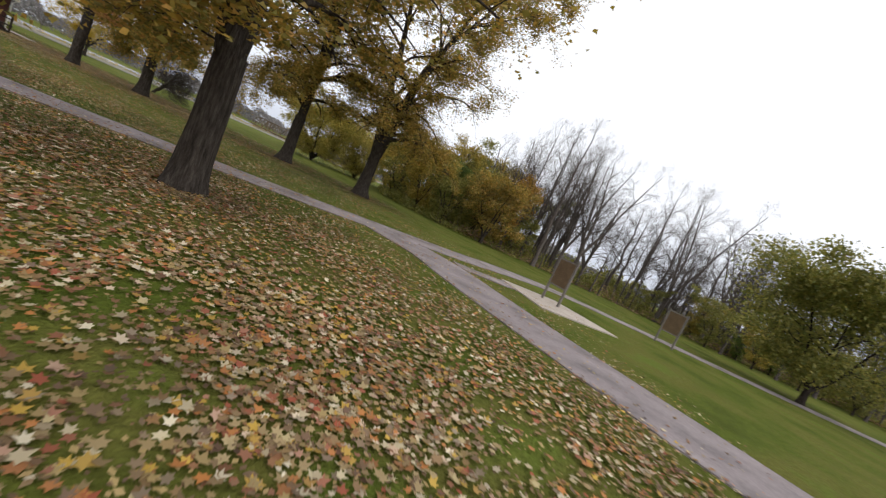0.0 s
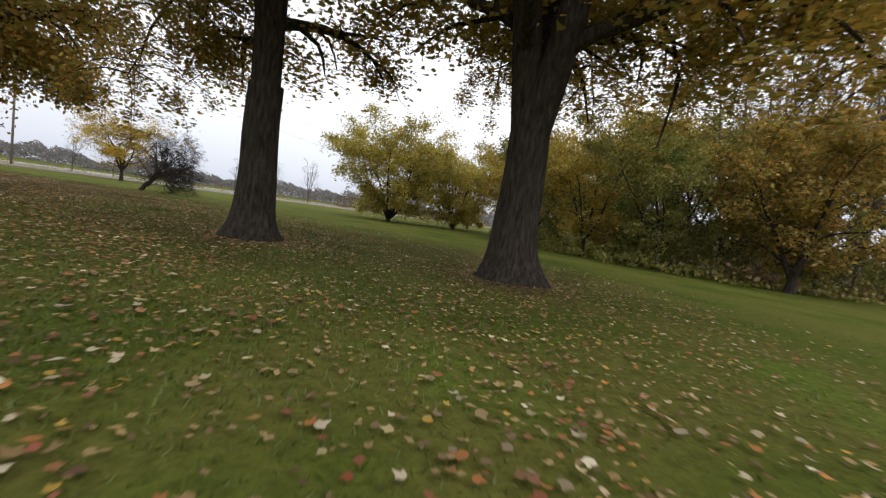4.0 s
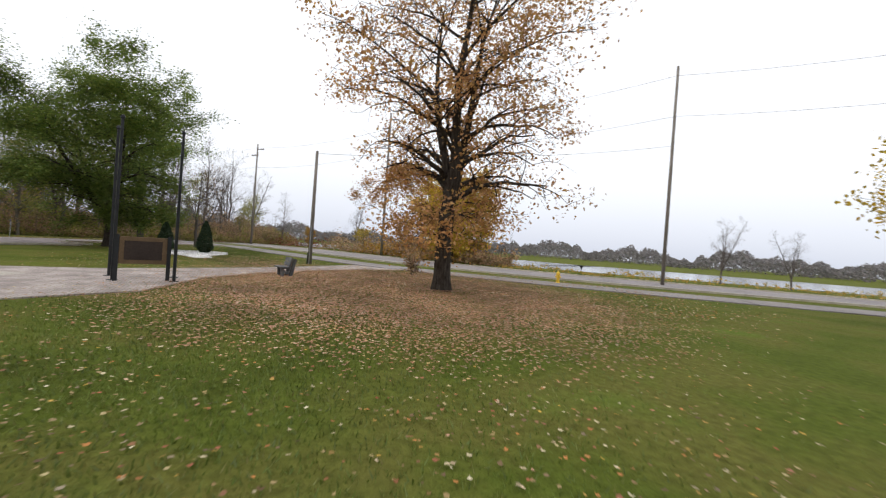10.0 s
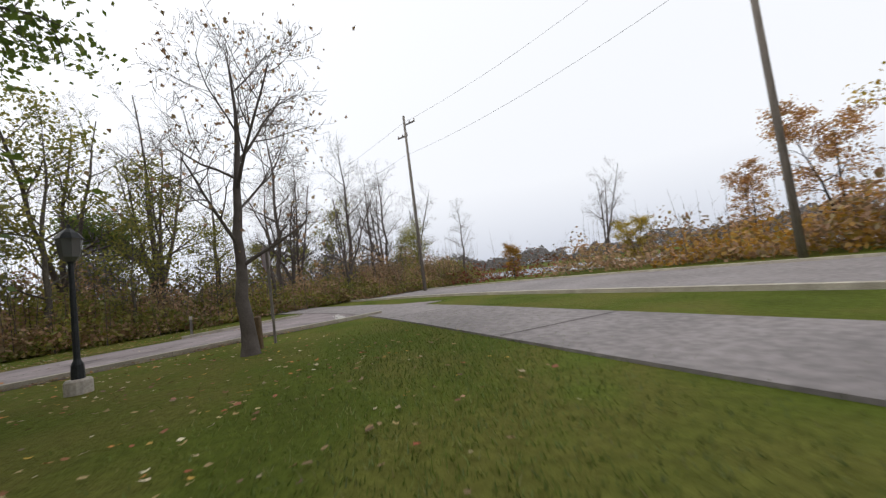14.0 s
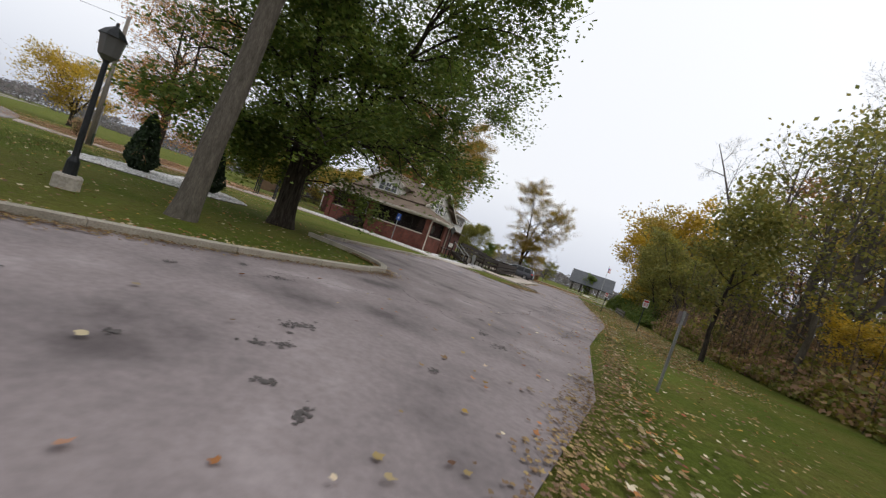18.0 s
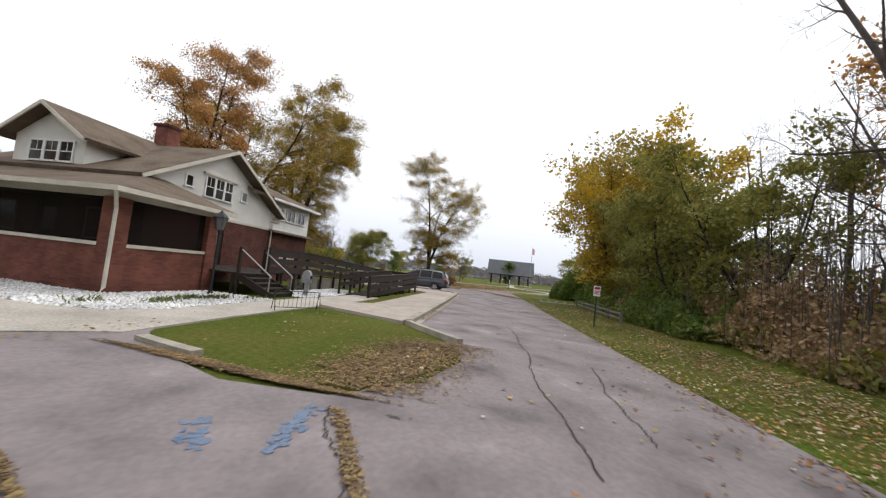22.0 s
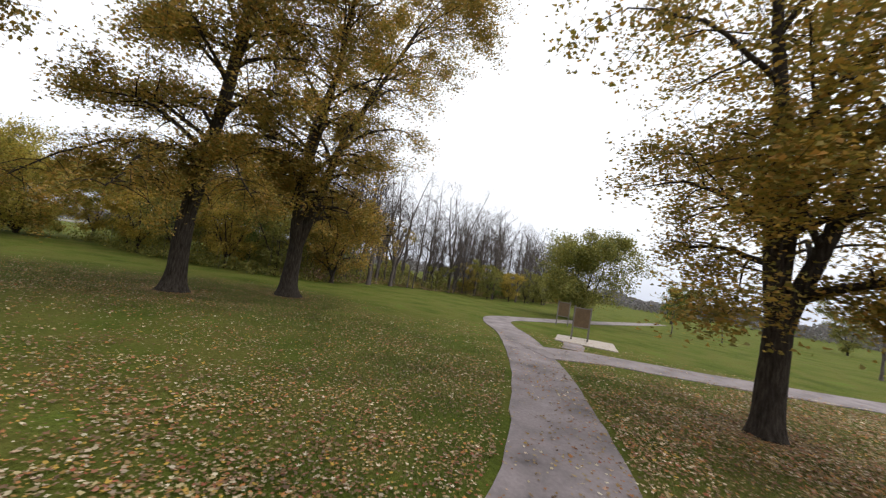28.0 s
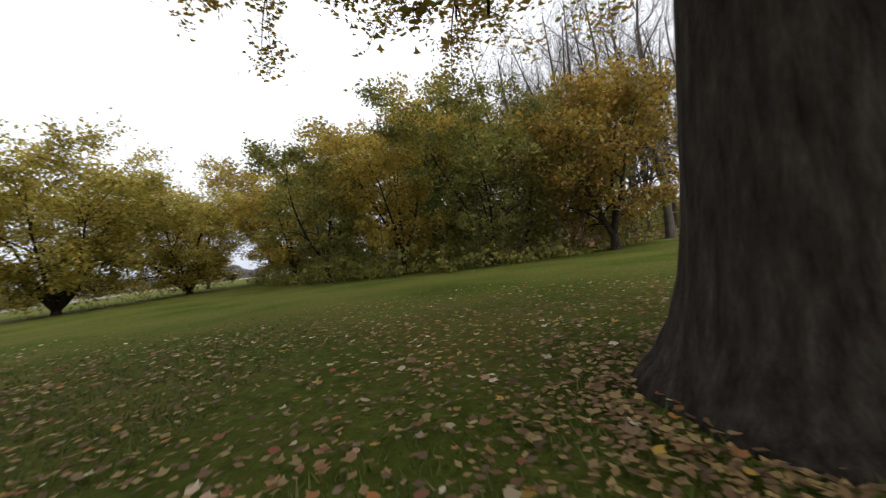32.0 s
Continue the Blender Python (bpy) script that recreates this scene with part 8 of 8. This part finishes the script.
def build_van():
    van = thing("minivan", "dark grey minivan parked beside the ramp", "car", HOUSE @ pose(23.85, -4.35, 0.024))
    # lower shell
    ys = [-2.54, -2.52, -2.46, -2.36, -2.2, -2.0, -1.5, -1.0, -0.4, 0.2, 0.8, 1.3, 1.7, 2.0, 2.2, 2.35, 2.46, 2.52, 2.54]
    g_, n = Geo(), 28
    for y in ys:
        w, z0, z1 = along(VAN_W, y), along(VAN_Z0, y), along(VAN_Z1, y)
        for j in range(n):
            a = 2 * math.pi * j / n
            c, s = math.cos(a), math.sin(a)
            k = (abs(c) ** 5 + abs(s) ** 5) ** (-0.2)
            g_.v.append((w * k * c * (1 - 0.03 * (1 + k * s)), y, (z0 + z1) / 2 + (z1 - z0) / 2 * k * s))
    for k in range(len(ys) - 1):
        for j in range(n):
            i = (j + 1) % n
            g_.f.append((k * n + j, k * n + i, (k + 1) * n + i, (k + 1) * n + j))
    g_.f += [tuple(range(n)), tuple(range(len(ys) * n - 1, (len(ys) - 1) * n - 1, -1))]
    part("body", g_, CARPAINT, van, smooth=True)
    # upper shell
    ys = [-2.46, -2.4, -2.3, -2.2, -2.1, -2.0, -1.7, -1.4, -1.0, -0.5, 0.0, 0.2, 0.35, 0.55, 0.8, 1.05, 1.35, 1.7]
    cab, n = Geo(), 25
    for y in ys:
        cab.v += [tuple(cabin(y, math.pi * j / (n - 1))) for j in range(n)]
    for k in range(len(ys) - 1):
        for j in range(n - 1):
            cab.f.append((k * n + j, k * n + j + 1, (k + 1) * n + j + 1, (k + 1) * n + j))
    cab.f.append(tuple(range(n)))
    part("roof", cab, CARPAINT, van, smooth=True)

    def pane(y0, y1, a0, a1, y0t=None, y1t=None):
        """A pane that follows the shell: y0..y1 at its foot, y0t..y1t at its head."""
        y0t, y1t, p, m_, n_ = y0 if y0t is None else y0t, y1 if y1t is None else y1t, Geo(), 8, 6
        for lift in (0.008, -0.02):
            for i in range(m_ + 1):
                f = i / m_
                ya, yb = y0 + (y0t - y0) * f, y1 + (y1t - y1) * f
                p.v += [tuple(cabin(ya + (yb - ya) * j / n_, a0 + (a1 - a0) * f, lift)) for j in range(n_ + 1)]
        w, q = n_ + 1, (m_ + 1) * (n_ + 1)
        for o in (0, q):
            p.f += [(o + i * w + j, o + i * w + j + 1, o + (i + 1) * w + j + 1, o + (i + 1) * w + j) for i in range(m_) for j in range(n_)]
        rim = [(0, j) for j in range(n_)] + [(i, n_) for i in range(m_)] + [(m_, n_ - j) for j in range(n_)] + [(m_ - i, 0) for i in range(m_)]
        rim = [i * w + j for i, j in rim]
        p.f += [(a, b, b + q, a + q) for a, b in zip(rim, rim[1:] + rim[:1])]
        part("window", p, CARGLASS, van, "dark tinted glass", smooth=True)

    lo, hi = radians(6), radians(47)
    for s in (-1, 1):
        e = (lambda a: a) if s > 0 else (lambda a: math.pi - a)
        pane(-2.12, -1.2, e(lo), e(hi), -1.95, -1.2)
        pane(-1.1, -0.12, e(lo), e(hi))
        pane(-0.02, 1.2, e(lo), e(hi), -0.02, 0.32)
        for y in (-1.12, -0.08):
            part("door_handle", Geo().box(s * 0.972 - 0.02, y - 0.1, 0.88, s * 0.972 + 0.02, y + 0.1, 0.92, cut=0.008), CARPAINT, van)
        for y in (-1.16, -0.06, 0.95):
            part("door_seam", Geo().box(s * 0.966 - 0.012, y, 0.36, s * 0.966 + 0.012, y + 0.01, 0.96), RUBBER, van)
        mi = part("mirror", Geo().box(s * 1.05 - 0.11, 0.86, 1.02, s * 1.05 + 0.11, 1.0, 1.18, cut=0.045), CARPAINT, van)
        part("mirror_arm", Geo().beam((s * 0.86, 0.95, 1.03), (s * 1.0, 0.93, 1.07), 0.05, 0.04), RUBBER, mi)
        part("tail_light", Geo().box(s * 0.8 - 0.12, -2.5, 0.94, s * 0.8 + 0.12, -2.22, 1.06, cut=0.04), TAILRED, van, "red wrap-round tail light")
        part("headlight", Geo().box(s * 0.7 - 0.17, 2.12, 0.66, s * 0.7 + 0.17, 2.42, 0.8, cut=0.05), LAMPGLASS, van)
        part("roof_rail", Geo().tube([(s * 0.62, -1.95, 1.69), (s * 0.62, -1.8, 1.77), (s * 0.63, -0.9, 1.81), (s * 0.62, -0.1, 1.79), (s * 0.6, 0.08, 1.72)], [0.018] * 5, 6), DARKMETAL, van)
        part("sill_trim", Geo().box(s * 0.965 - 0.02, -1.05, 0.24, s * 0.965 + 0.02, 1.1, 0.31, cut=0.01), RUBBER, van)
        for y in (-1.5, 1.53):
            wh = part("wheel", Geo().lathe([(0.3, -0.1), (0.3, 0.1)], 20), DARKMETAL, van)
            wh.matrix_basis = pose(s * 0.9, y, 0.33, 0, 90, 0)
            part("tyre", Geo().lathe([(0.235, -0.11), (0.31, -0.11), (0.335, -0.07), (0.335, 0.07), (0.31, 0.11), (0.235, 0.11)], 28), RUBBER, wh)
            sp = Geo().lathe([(0.05, s * 0.1), (0.05, s * 0.125)], 10)
            for k in range(5):
                for d in (-0.16, 0.16):
                    a = 6.283 * k / 5
                    sp.beam((0.04 * math.cos(a), 0.04 * math.sin(a), s * 0.117), (0.228 * math.cos(a + d), 0.228 * math.sin(a + d), s * 0.112), 0.045, 0.02)
            part("rim", sp, ALLOY, wh, "silver spoked rim")
            ar = part("wheel_arch", Geo().lathe([(0.39, -0.035), (0.39, 0.03), (0.36, 0.03)], 28), RUBBER, van)
            ar.matrix_basis = pose(s * 0.945, y, 0.36, 0, 90, 0)
    rg = Geo()
    for lift in (0.012, -0.015):
        for i in range(6):
            y = -2.42 + 0.24 * i / 5
            rg.v += [tuple(cabin(y, radians(34 + 112 * j / 10), lift)) for j in range(11)]
    for o in (0, 66):
        rg.f += [(o + i * 11 + j, o + i * 11 + j + 1, o + i * 11 + j + 12, o + i * 11 + j + 11) for i in range(5) for j in range(10)]
    part("window", rg, CARGLASS, van, "dark tinted rear glass", smooth=True)
    ws = Geo()
    for lift in (0.012, -0.015):
        for i in range(8):
            y = 0.45 + 1.12 * i / 7
            ws.v += [tuple(cabin(y, radians(32 + 116 * j / 12), lift)) for j in range(13)]
    for o in (0, 104):
        ws.f += [(o + i * 13 + j, o + i * 13 + j + 1, o + i * 13 + j + 14, o + i * 13 + j + 13) for i in range(7) for j in range(12)]
    part("window", ws, CARGLASS, van, "dark windscreen", smooth=True)
    part("spoiler", Geo().box(-0.56, -2.24, 1.63, 0.56, -2.02, 1.67, cut=0.015), CARPAINT, van)
    part("bumper", Geo().box(-0.8, -2.575, 0.36, 0.8, -2.36, 0.58, cut=0.08), CARPAINT, van)
    part("bumper_trim", Geo().box(-0.6, -2.6, 0.3, 0.6, -2.4, 0.37, cut=0.02), RUBBER, van)
    part("grille", Geo().box(-0.45, 2.44, 0.42, 0.45, 2.56, 0.58, cut=0.02), DARKMETAL, van)
    part("number_plate", Geo().box(-0.16, -2.565, 0.7, 0.16, -2.5, 0.85), SIGNWHITE, van, "pale number plate")
    part("trim_bar", Geo().box(-0.35, -2.56, 0.88, 0.35, -2.48, 0.92), ALLOY, van, "bright trim bar")
    part("wiper", Geo().beam((-0.1, -2.47, 1.12), (0.35, -2.44, 1.2), 0.02, 0.02), RUBBER, van)
    return van


build_van()

# ---------- fallen leaves and grass ----------
LEAFZONES = [  # centre x, y, radius, leaves a square metre, size
    (-10, -25, 6, 40, 0.11),     (-6, -22, 8, 46, 0.11), (-3, -26, 6, 46, 0.125), (-8, -17, 8, 34, 0.105), (-16, -19, 9, 32, 0.105), (2.5, -20, 4, 14, 0.1), (4, -14, 5, 9, 0.1), (-18, -8, 8, 40, 0.085), (-5, -14, 5, 24, 0.1), (0, -9, 7, 18, 0.1), (-12, -8, 9, 46, 0.07), (-22, -7, 7, 18, 0.08), (0, 4, 8, 16, 0.08), (-6, 10, 8, 20, 0.08), (-14, 13, 9, 36, 0.08), (-19, 15, 8, 30, 0.07),
    (-10, 0, 10, 10, 0.1), (-20, 20, 7, 16, 0.065), (-30, 26, 7, 7, 0.06), (-16, 24, 8, 7, 0.06), (-38, 30, 9, 11, 0.06), (-44, 42, 9, 16, 0.1), (-54, 31, 8, 22, 0.065), (-60, 30, 6, 10, 0.06), (-70, 24, 8, 5, 0.1), (-30, 5, 9, 12, 0.1), (-38, 2, 6, 6, 0.1)]
R_ = np.random.RandomState(81)


def on_asphalt(xy):
    """Share of leaves that stay: few lie on the worn paths."""
    P = np.array([(p.x, p.y) for p in PATH_A] + [(p.x, p.y) for p in PATH_B])
    d = np.sqrt(((xy[:, None, :] - P[None, :, :]) ** 2).sum(2)).min(1)
    u = 0.8 * (xy[:, 0] - HX) - 0.6 * (xy[:, 1] - HY)
    v = 0.6 * (xy[:, 0] - HX) + 0.8 * (xy[:, 1] - HY)
    inside = (u > 2.2) & (u < 14.9) & (v > 1.7) & (v < 18.8) & ((v < 9.8) | (u > 8.2))
    drive = (u > -36) & (u < 24) & (v > -13.9 - 1.5 * (u < 3)) & (v < -9.2 + 3.6 * (u > -19.5))
    thin = np.random.RandomState(5).uniform(size=len(u)) < 0.85
    return (d < 1.25) | drive, (drive & thin) | inside | ((u > -9) & (u < 23) & (v > -6) & (v <= 1.7))


allp, alls = [], []
for x, y, r, dens, size in LEAFZONES:
    n_ = int(math.pi * r * r * dens * 2.5)
    a, q = R_.uniform(0, 6.283, n_), r * np.sqrt(R_.uniform(0, 1, n_)) * R_.uniform(0.75, 1.15, n_)
    xy = np.column_stack([x + q * np.cos(a), y + q * np.sin(a)])
    hard, house_in = on_asphalt(xy)
    patch = np.array([noise.noise(Vector((a_ * 0.45, b_ * 0.45, 3.0))) + 0.6 * noise.noise(Vector((a_ * 1.3, b_ * 1.3, 7.0))) for a_, b_ in xy])
    keep = (R_.uniform(size=n_) < np.clip(0.75 + 1.1 * patch, 0.2, 1.0)) & ~house_in & (~hard | (R_.uniform(size=n_) < 0.24))
    xy = xy[keep]
    allp.append(np.column_stack([xy, np.full(len(xy), 0.034) + R_.uniform(0, 0.02, len(xy))]))
    alls.append(np.full(len(xy), size * 0.7))
# along the drive's edges and the kerbs
for (u0, v0), (u1, v1), n_, sp_ in (((-30, -15.5), (-14, -15.6), 900, 0.25), ((-14, -15.8), (2, -15.2), 1200, 0.3), ((2, -15.1), (26, -14.0), 1200, 0.3), ((-34, -7.4), (-21, -9.6), 900, 0.25), ((-18, -5.5), (-3, -4.9), 300, 0.2), ((2, -9.3), (21, -8.3), 300, 0.15), ((-5, -10.2), (-1.5, -10.2), 420, 0.4), ((-36, -16.5), (24, -16.5), 5500, 1.6), ((-40, -11), (26, -11), 50, 2.5), ((8, -15.6), (20, -15.6), 1500, 1.3), ((-18, -18.0), (4, -17.6), 9500, 1.0), ((4, -17.6), (20, -17.2), 2500, 0.8), ((-3, -7.2), (1.2, -7.2), 70, 0.7)):
    f = R_.uniform(size=n_)
    u, v = u0 + (u1 - u0) * f, v0 + (v1 - v0) * f + R_.normal(size=n_) * sp_
    allp.append(np.column_stack([HX + 0.8 * u + 0.6 * v, HY - 0.6 * u + 0.8 * v, 0.036 + R_.uniform(0, 0.02, n_)]))
    alls.append(np.full(n_, 0.06))
P_, S_ = np.concatenate(allp), np.concatenate(alls)
near = P_[:, 1] < -6
single("fallen_leaves", scatter_mesh("fallen_leaves", P_[~near], S_[~near], LITTER, 86, STAR, 0.74, 0.7), LITTER, "small tan and brown fallen leaves scattered on the lawn", "leaves", kind="stuff")
single("fallen_leaves", scatter_mesh("fallen_leaves", P_[near], S_[near], LITTER, 82, MAPLE, 0.74, 0.7), LITTER, "tan, yellow and red fallen maple leaves on the lawn", "leaves", kind="stuff")
# brown leaves gathered in gutters, cracks and along the island's edge
gp = []
for (u0, v0), (u1, v1), n_, sp_ in (((-4.9, -6.4), (-5.45, -9.8), 2400, 0.4), ((-5.2, -9.9), (-1.0, -10.6), 4200, 0.5), ((-4.4, -9.6), (-1.6, -10.0), 900, 0.4), ((-5.9, -10.1), (-7.5, -11.0), 260, 0.045), ((-7.7, -8.4), (-8.2, -9.4), 130, 0.04), ((-33, -14.35), (-24, -14.95), 900, 0.15), ((-24, -15.3), (-9, -15.85), 900, 0.18), ((34.2, -8.7), (31, -11.0), 1500, 0.35), ((31, -11.0), (26.4, -13.0), 3800, 0.5), ((-36, -7.0), (-27.5, -9.1), 1500, 0.16), ((-27.5, -9.1), (-21.5, -10.0), 1100, 0.16), ((-21.2, -9.6), (-20.2, -7.6), 500, 0.14), ((2.5, -9.25), (21, -8.2), 700, 0.1), ((-34, -14.8), (-20, -15.4), 900, 0.25)):
    f = R_.uniform(size=2 * n_)
    u, v = u0 + (u1 - u0) * f, v0 + (v1 - v0) * f + R_.normal(size=2 * n_) * sp_
    gp.append(np.column_stack([HX + 0.8 * u + 0.6 * v, HY - 0.6 * u + 0.8 * v, 0.036 + R_.uniform(0, 0.02, 2 * n_)]))
single("gutter_leaves", scatter_mesh("gutter_leaves", np.concatenate(gp), 0.04, LITTER_BROWN, 85, STAR, 0.8, 0.4), LITTER_BROWN, "brown leaves gathered along kerbs and cracks", "leaves", kind="stuff")
# fine brown litter between the larger leaves, heaped round the trunks of the pair
fine = []
for x, y, r, n_ in ((-9, -22, 9, 26000), (-14, -12, 8, 12000), (0, 5, 7, 15000), (-8, 11, 7, 10000), (-16, 16, 7, 20000), (-20, 19, 6, 14000), (-27, 24, 6, 7000)):
    a, q = R_.uniform(0, 6.283, n_), r * np.sqrt(R_.uniform(0, 1, n_)) * R_.uniform(0.7, 1.2, n_)
    fine.append(np.column_stack([x + q * np.cos(a), y + q * np.sin(a)]))
for x, y, r in ((-3.1, 6.0, 0.75), (2.7, 3.9, 0.85), (-5.9, -16.5, 0.6)):
    a, q = R_.uniform(0, 6.283, 2600), r + np.abs(R_.normal(size=2600)) * 0.45
    fine.append(np.column_stack([x + q * np.cos(a), y + q * np.sin(a)]))
xy = np.concatenate(fine)
hard, _ = on_asphalt(xy)
xy = xy[~hard]
single("leaf_litter", scatter_mesh("leaf_litter", np.column_stack([xy, 0.03 + R_.uniform(0, 0.02, len(xy))]), 0.05, LITTER_BROWN, 87, KITE, 0.75, 0.0), LITTER_BROWN, "fine brown leaf litter in the grass", "leaves", kind="stuff")
# the rust carpet
n_ = 120000
a, q = R_.uniform(0, 6.283, n_), 8.0 * np.sqrt(R_.uniform(0, 1, n_)) * R_.uniform(0.7, 1.2, n_)
xy = np.column_stack([-44.5 + q * np.cos(a) * 1.15, 35.3 + q * np.sin(a)])
n2 = 6000
f = R_.uniform(size=n2)
xy = np.concatenate([xy, np.column_stack([-47 - 10 * f + R_.normal(size=n2) * 2.2, 33.5 - 3 * f + R_.normal(size=n2) * 1.4])])
on_walk = np.zeros(len(xy), bool)
for (xa, ya), (xb, yb) in zip(PLAZA, PLAZA[1:] + PLAZA[:1]):
    cross = ((ya > xy[:, 1]) != (yb > xy[:, 1])) & (xy[:, 0] < (xb - xa) * (xy[:, 1] - ya) / (yb - ya + 1e-9) + xa)
    on_walk ^= cross
xy = xy[~on_walk | (R_.uniform(size=len(xy)) < 0.12)]
single("leaf_carpet", scatter_mesh("leaf_carpet", np.column_stack([xy, 0.036 + R_.uniform(0, 0.03, len(xy))]), 0.05, LITTER_RUST, 83, STAR, 0.8, 0.4), LITTER_RUST, "thick carpet of red-brown fallen leaves", "leaves", kind="stuff")
n_ = 44000
xy = np.column_stack([-21.0 + R_.normal(size=n_) * 3.4, 21.2 + R_.normal(size=n_) * 2.5])
xy = xy[np.array([noise.noise(Vector((a_ * 0.9, b_ * 0.9, 4.0))) + 0.5 * noise.noise(Vector((a_ * 2.6, b_ * 2.6, 9.0))) > 0.0 for a_, b_ in xy])]
_, house_in = on_asphalt(xy)
xy = xy[~house_in]
single("leaf_drift", scatter_mesh("leaf_drift", np.column_stack([xy, 0.034 + R_.uniform(0, 0.03, len(xy))]), 0.05, LITTER_BROWN, 84, STAR, 0.8, 0.4), LITTER_BROWN, "drift of brown leaves behind the wing", "leaves", kind="stuff")

# grass blades where the lawn is seen closest
LAWNS = [((-16, -21), (-3, -12), 4.5), ((-20, -12), (-6, -6.5), 3.5), ((-6, -8), (0, 6), 3.5), ((0, 6), (-10, 16), 4), ((-10, 16), (-24, 25), 4.5), ((-24, 25), (-40, 31), 4), ((-40, 31), (-60, 30.5), 3.5), ((-60, 30.5), (-78, 32.5), 2.0)]
seg = []
for (x0, y0), (x1, y1), w in LAWNS:
    ln = math.hypot(x1 - x0, y1 - y0)
    n_ = int(ln * w * 2 * 330)
    f, s = R_.uniform(size=n_), R_.normal(size=n_) * w * 0.6
    dx, dy = (x1 - x0) / ln, (y1 - y0) / ln
    xy = np.column_stack([x0 + (x1 - x0) * f - dy * s, y0 + (y1 - y0) * f + dx * s])
    seg.append(xy)
xy = np.concatenate(seg)
hard, house_in = on_asphalt(xy)
plz = np.hypot(xy[:, 0] + 49.5, xy[:, 1] - 28) < 5
xy = xy[~hard & ~house_in & ~plz]
n_ = len(xy)
hgt = R_.uniform(0.03, 0.075, n_)
a = R_.uniform(0, 6.283, n_)
wv = np.column_stack([np.cos(a), np.sin(a), np.zeros(n_)]) * 0.007
tip = np.column_stack([R_.normal(size=n_) * 0.025, R_.normal(size=n_) * 0.025, hgt])
base = np.column_stack([xy, np.zeros(n_)])
co = np.stack([base - wv, base + wv, base + tip], 1)
me = bpy.data.meshes.new("grass_blades")
me.vertices.add(n_ * 3)
me.vertices.foreach_set("co", co.astype(np.float32).ravel())
me.loops.add(n_ * 3)
me.loops.foreach_set("vertex_index", np.arange(n_ * 3, dtype=np.int32))
me.polygons.add(n_)
me.polygons.foreach_set("loop_start", np.arange(0, n_ * 3, 3, dtype=np.int32))
me.materials.append(BLADE)
me.update(calc_edges=True)
single("grass", me, BLADE, "short green grass blades of the lawn", "grass", kind="stuff")
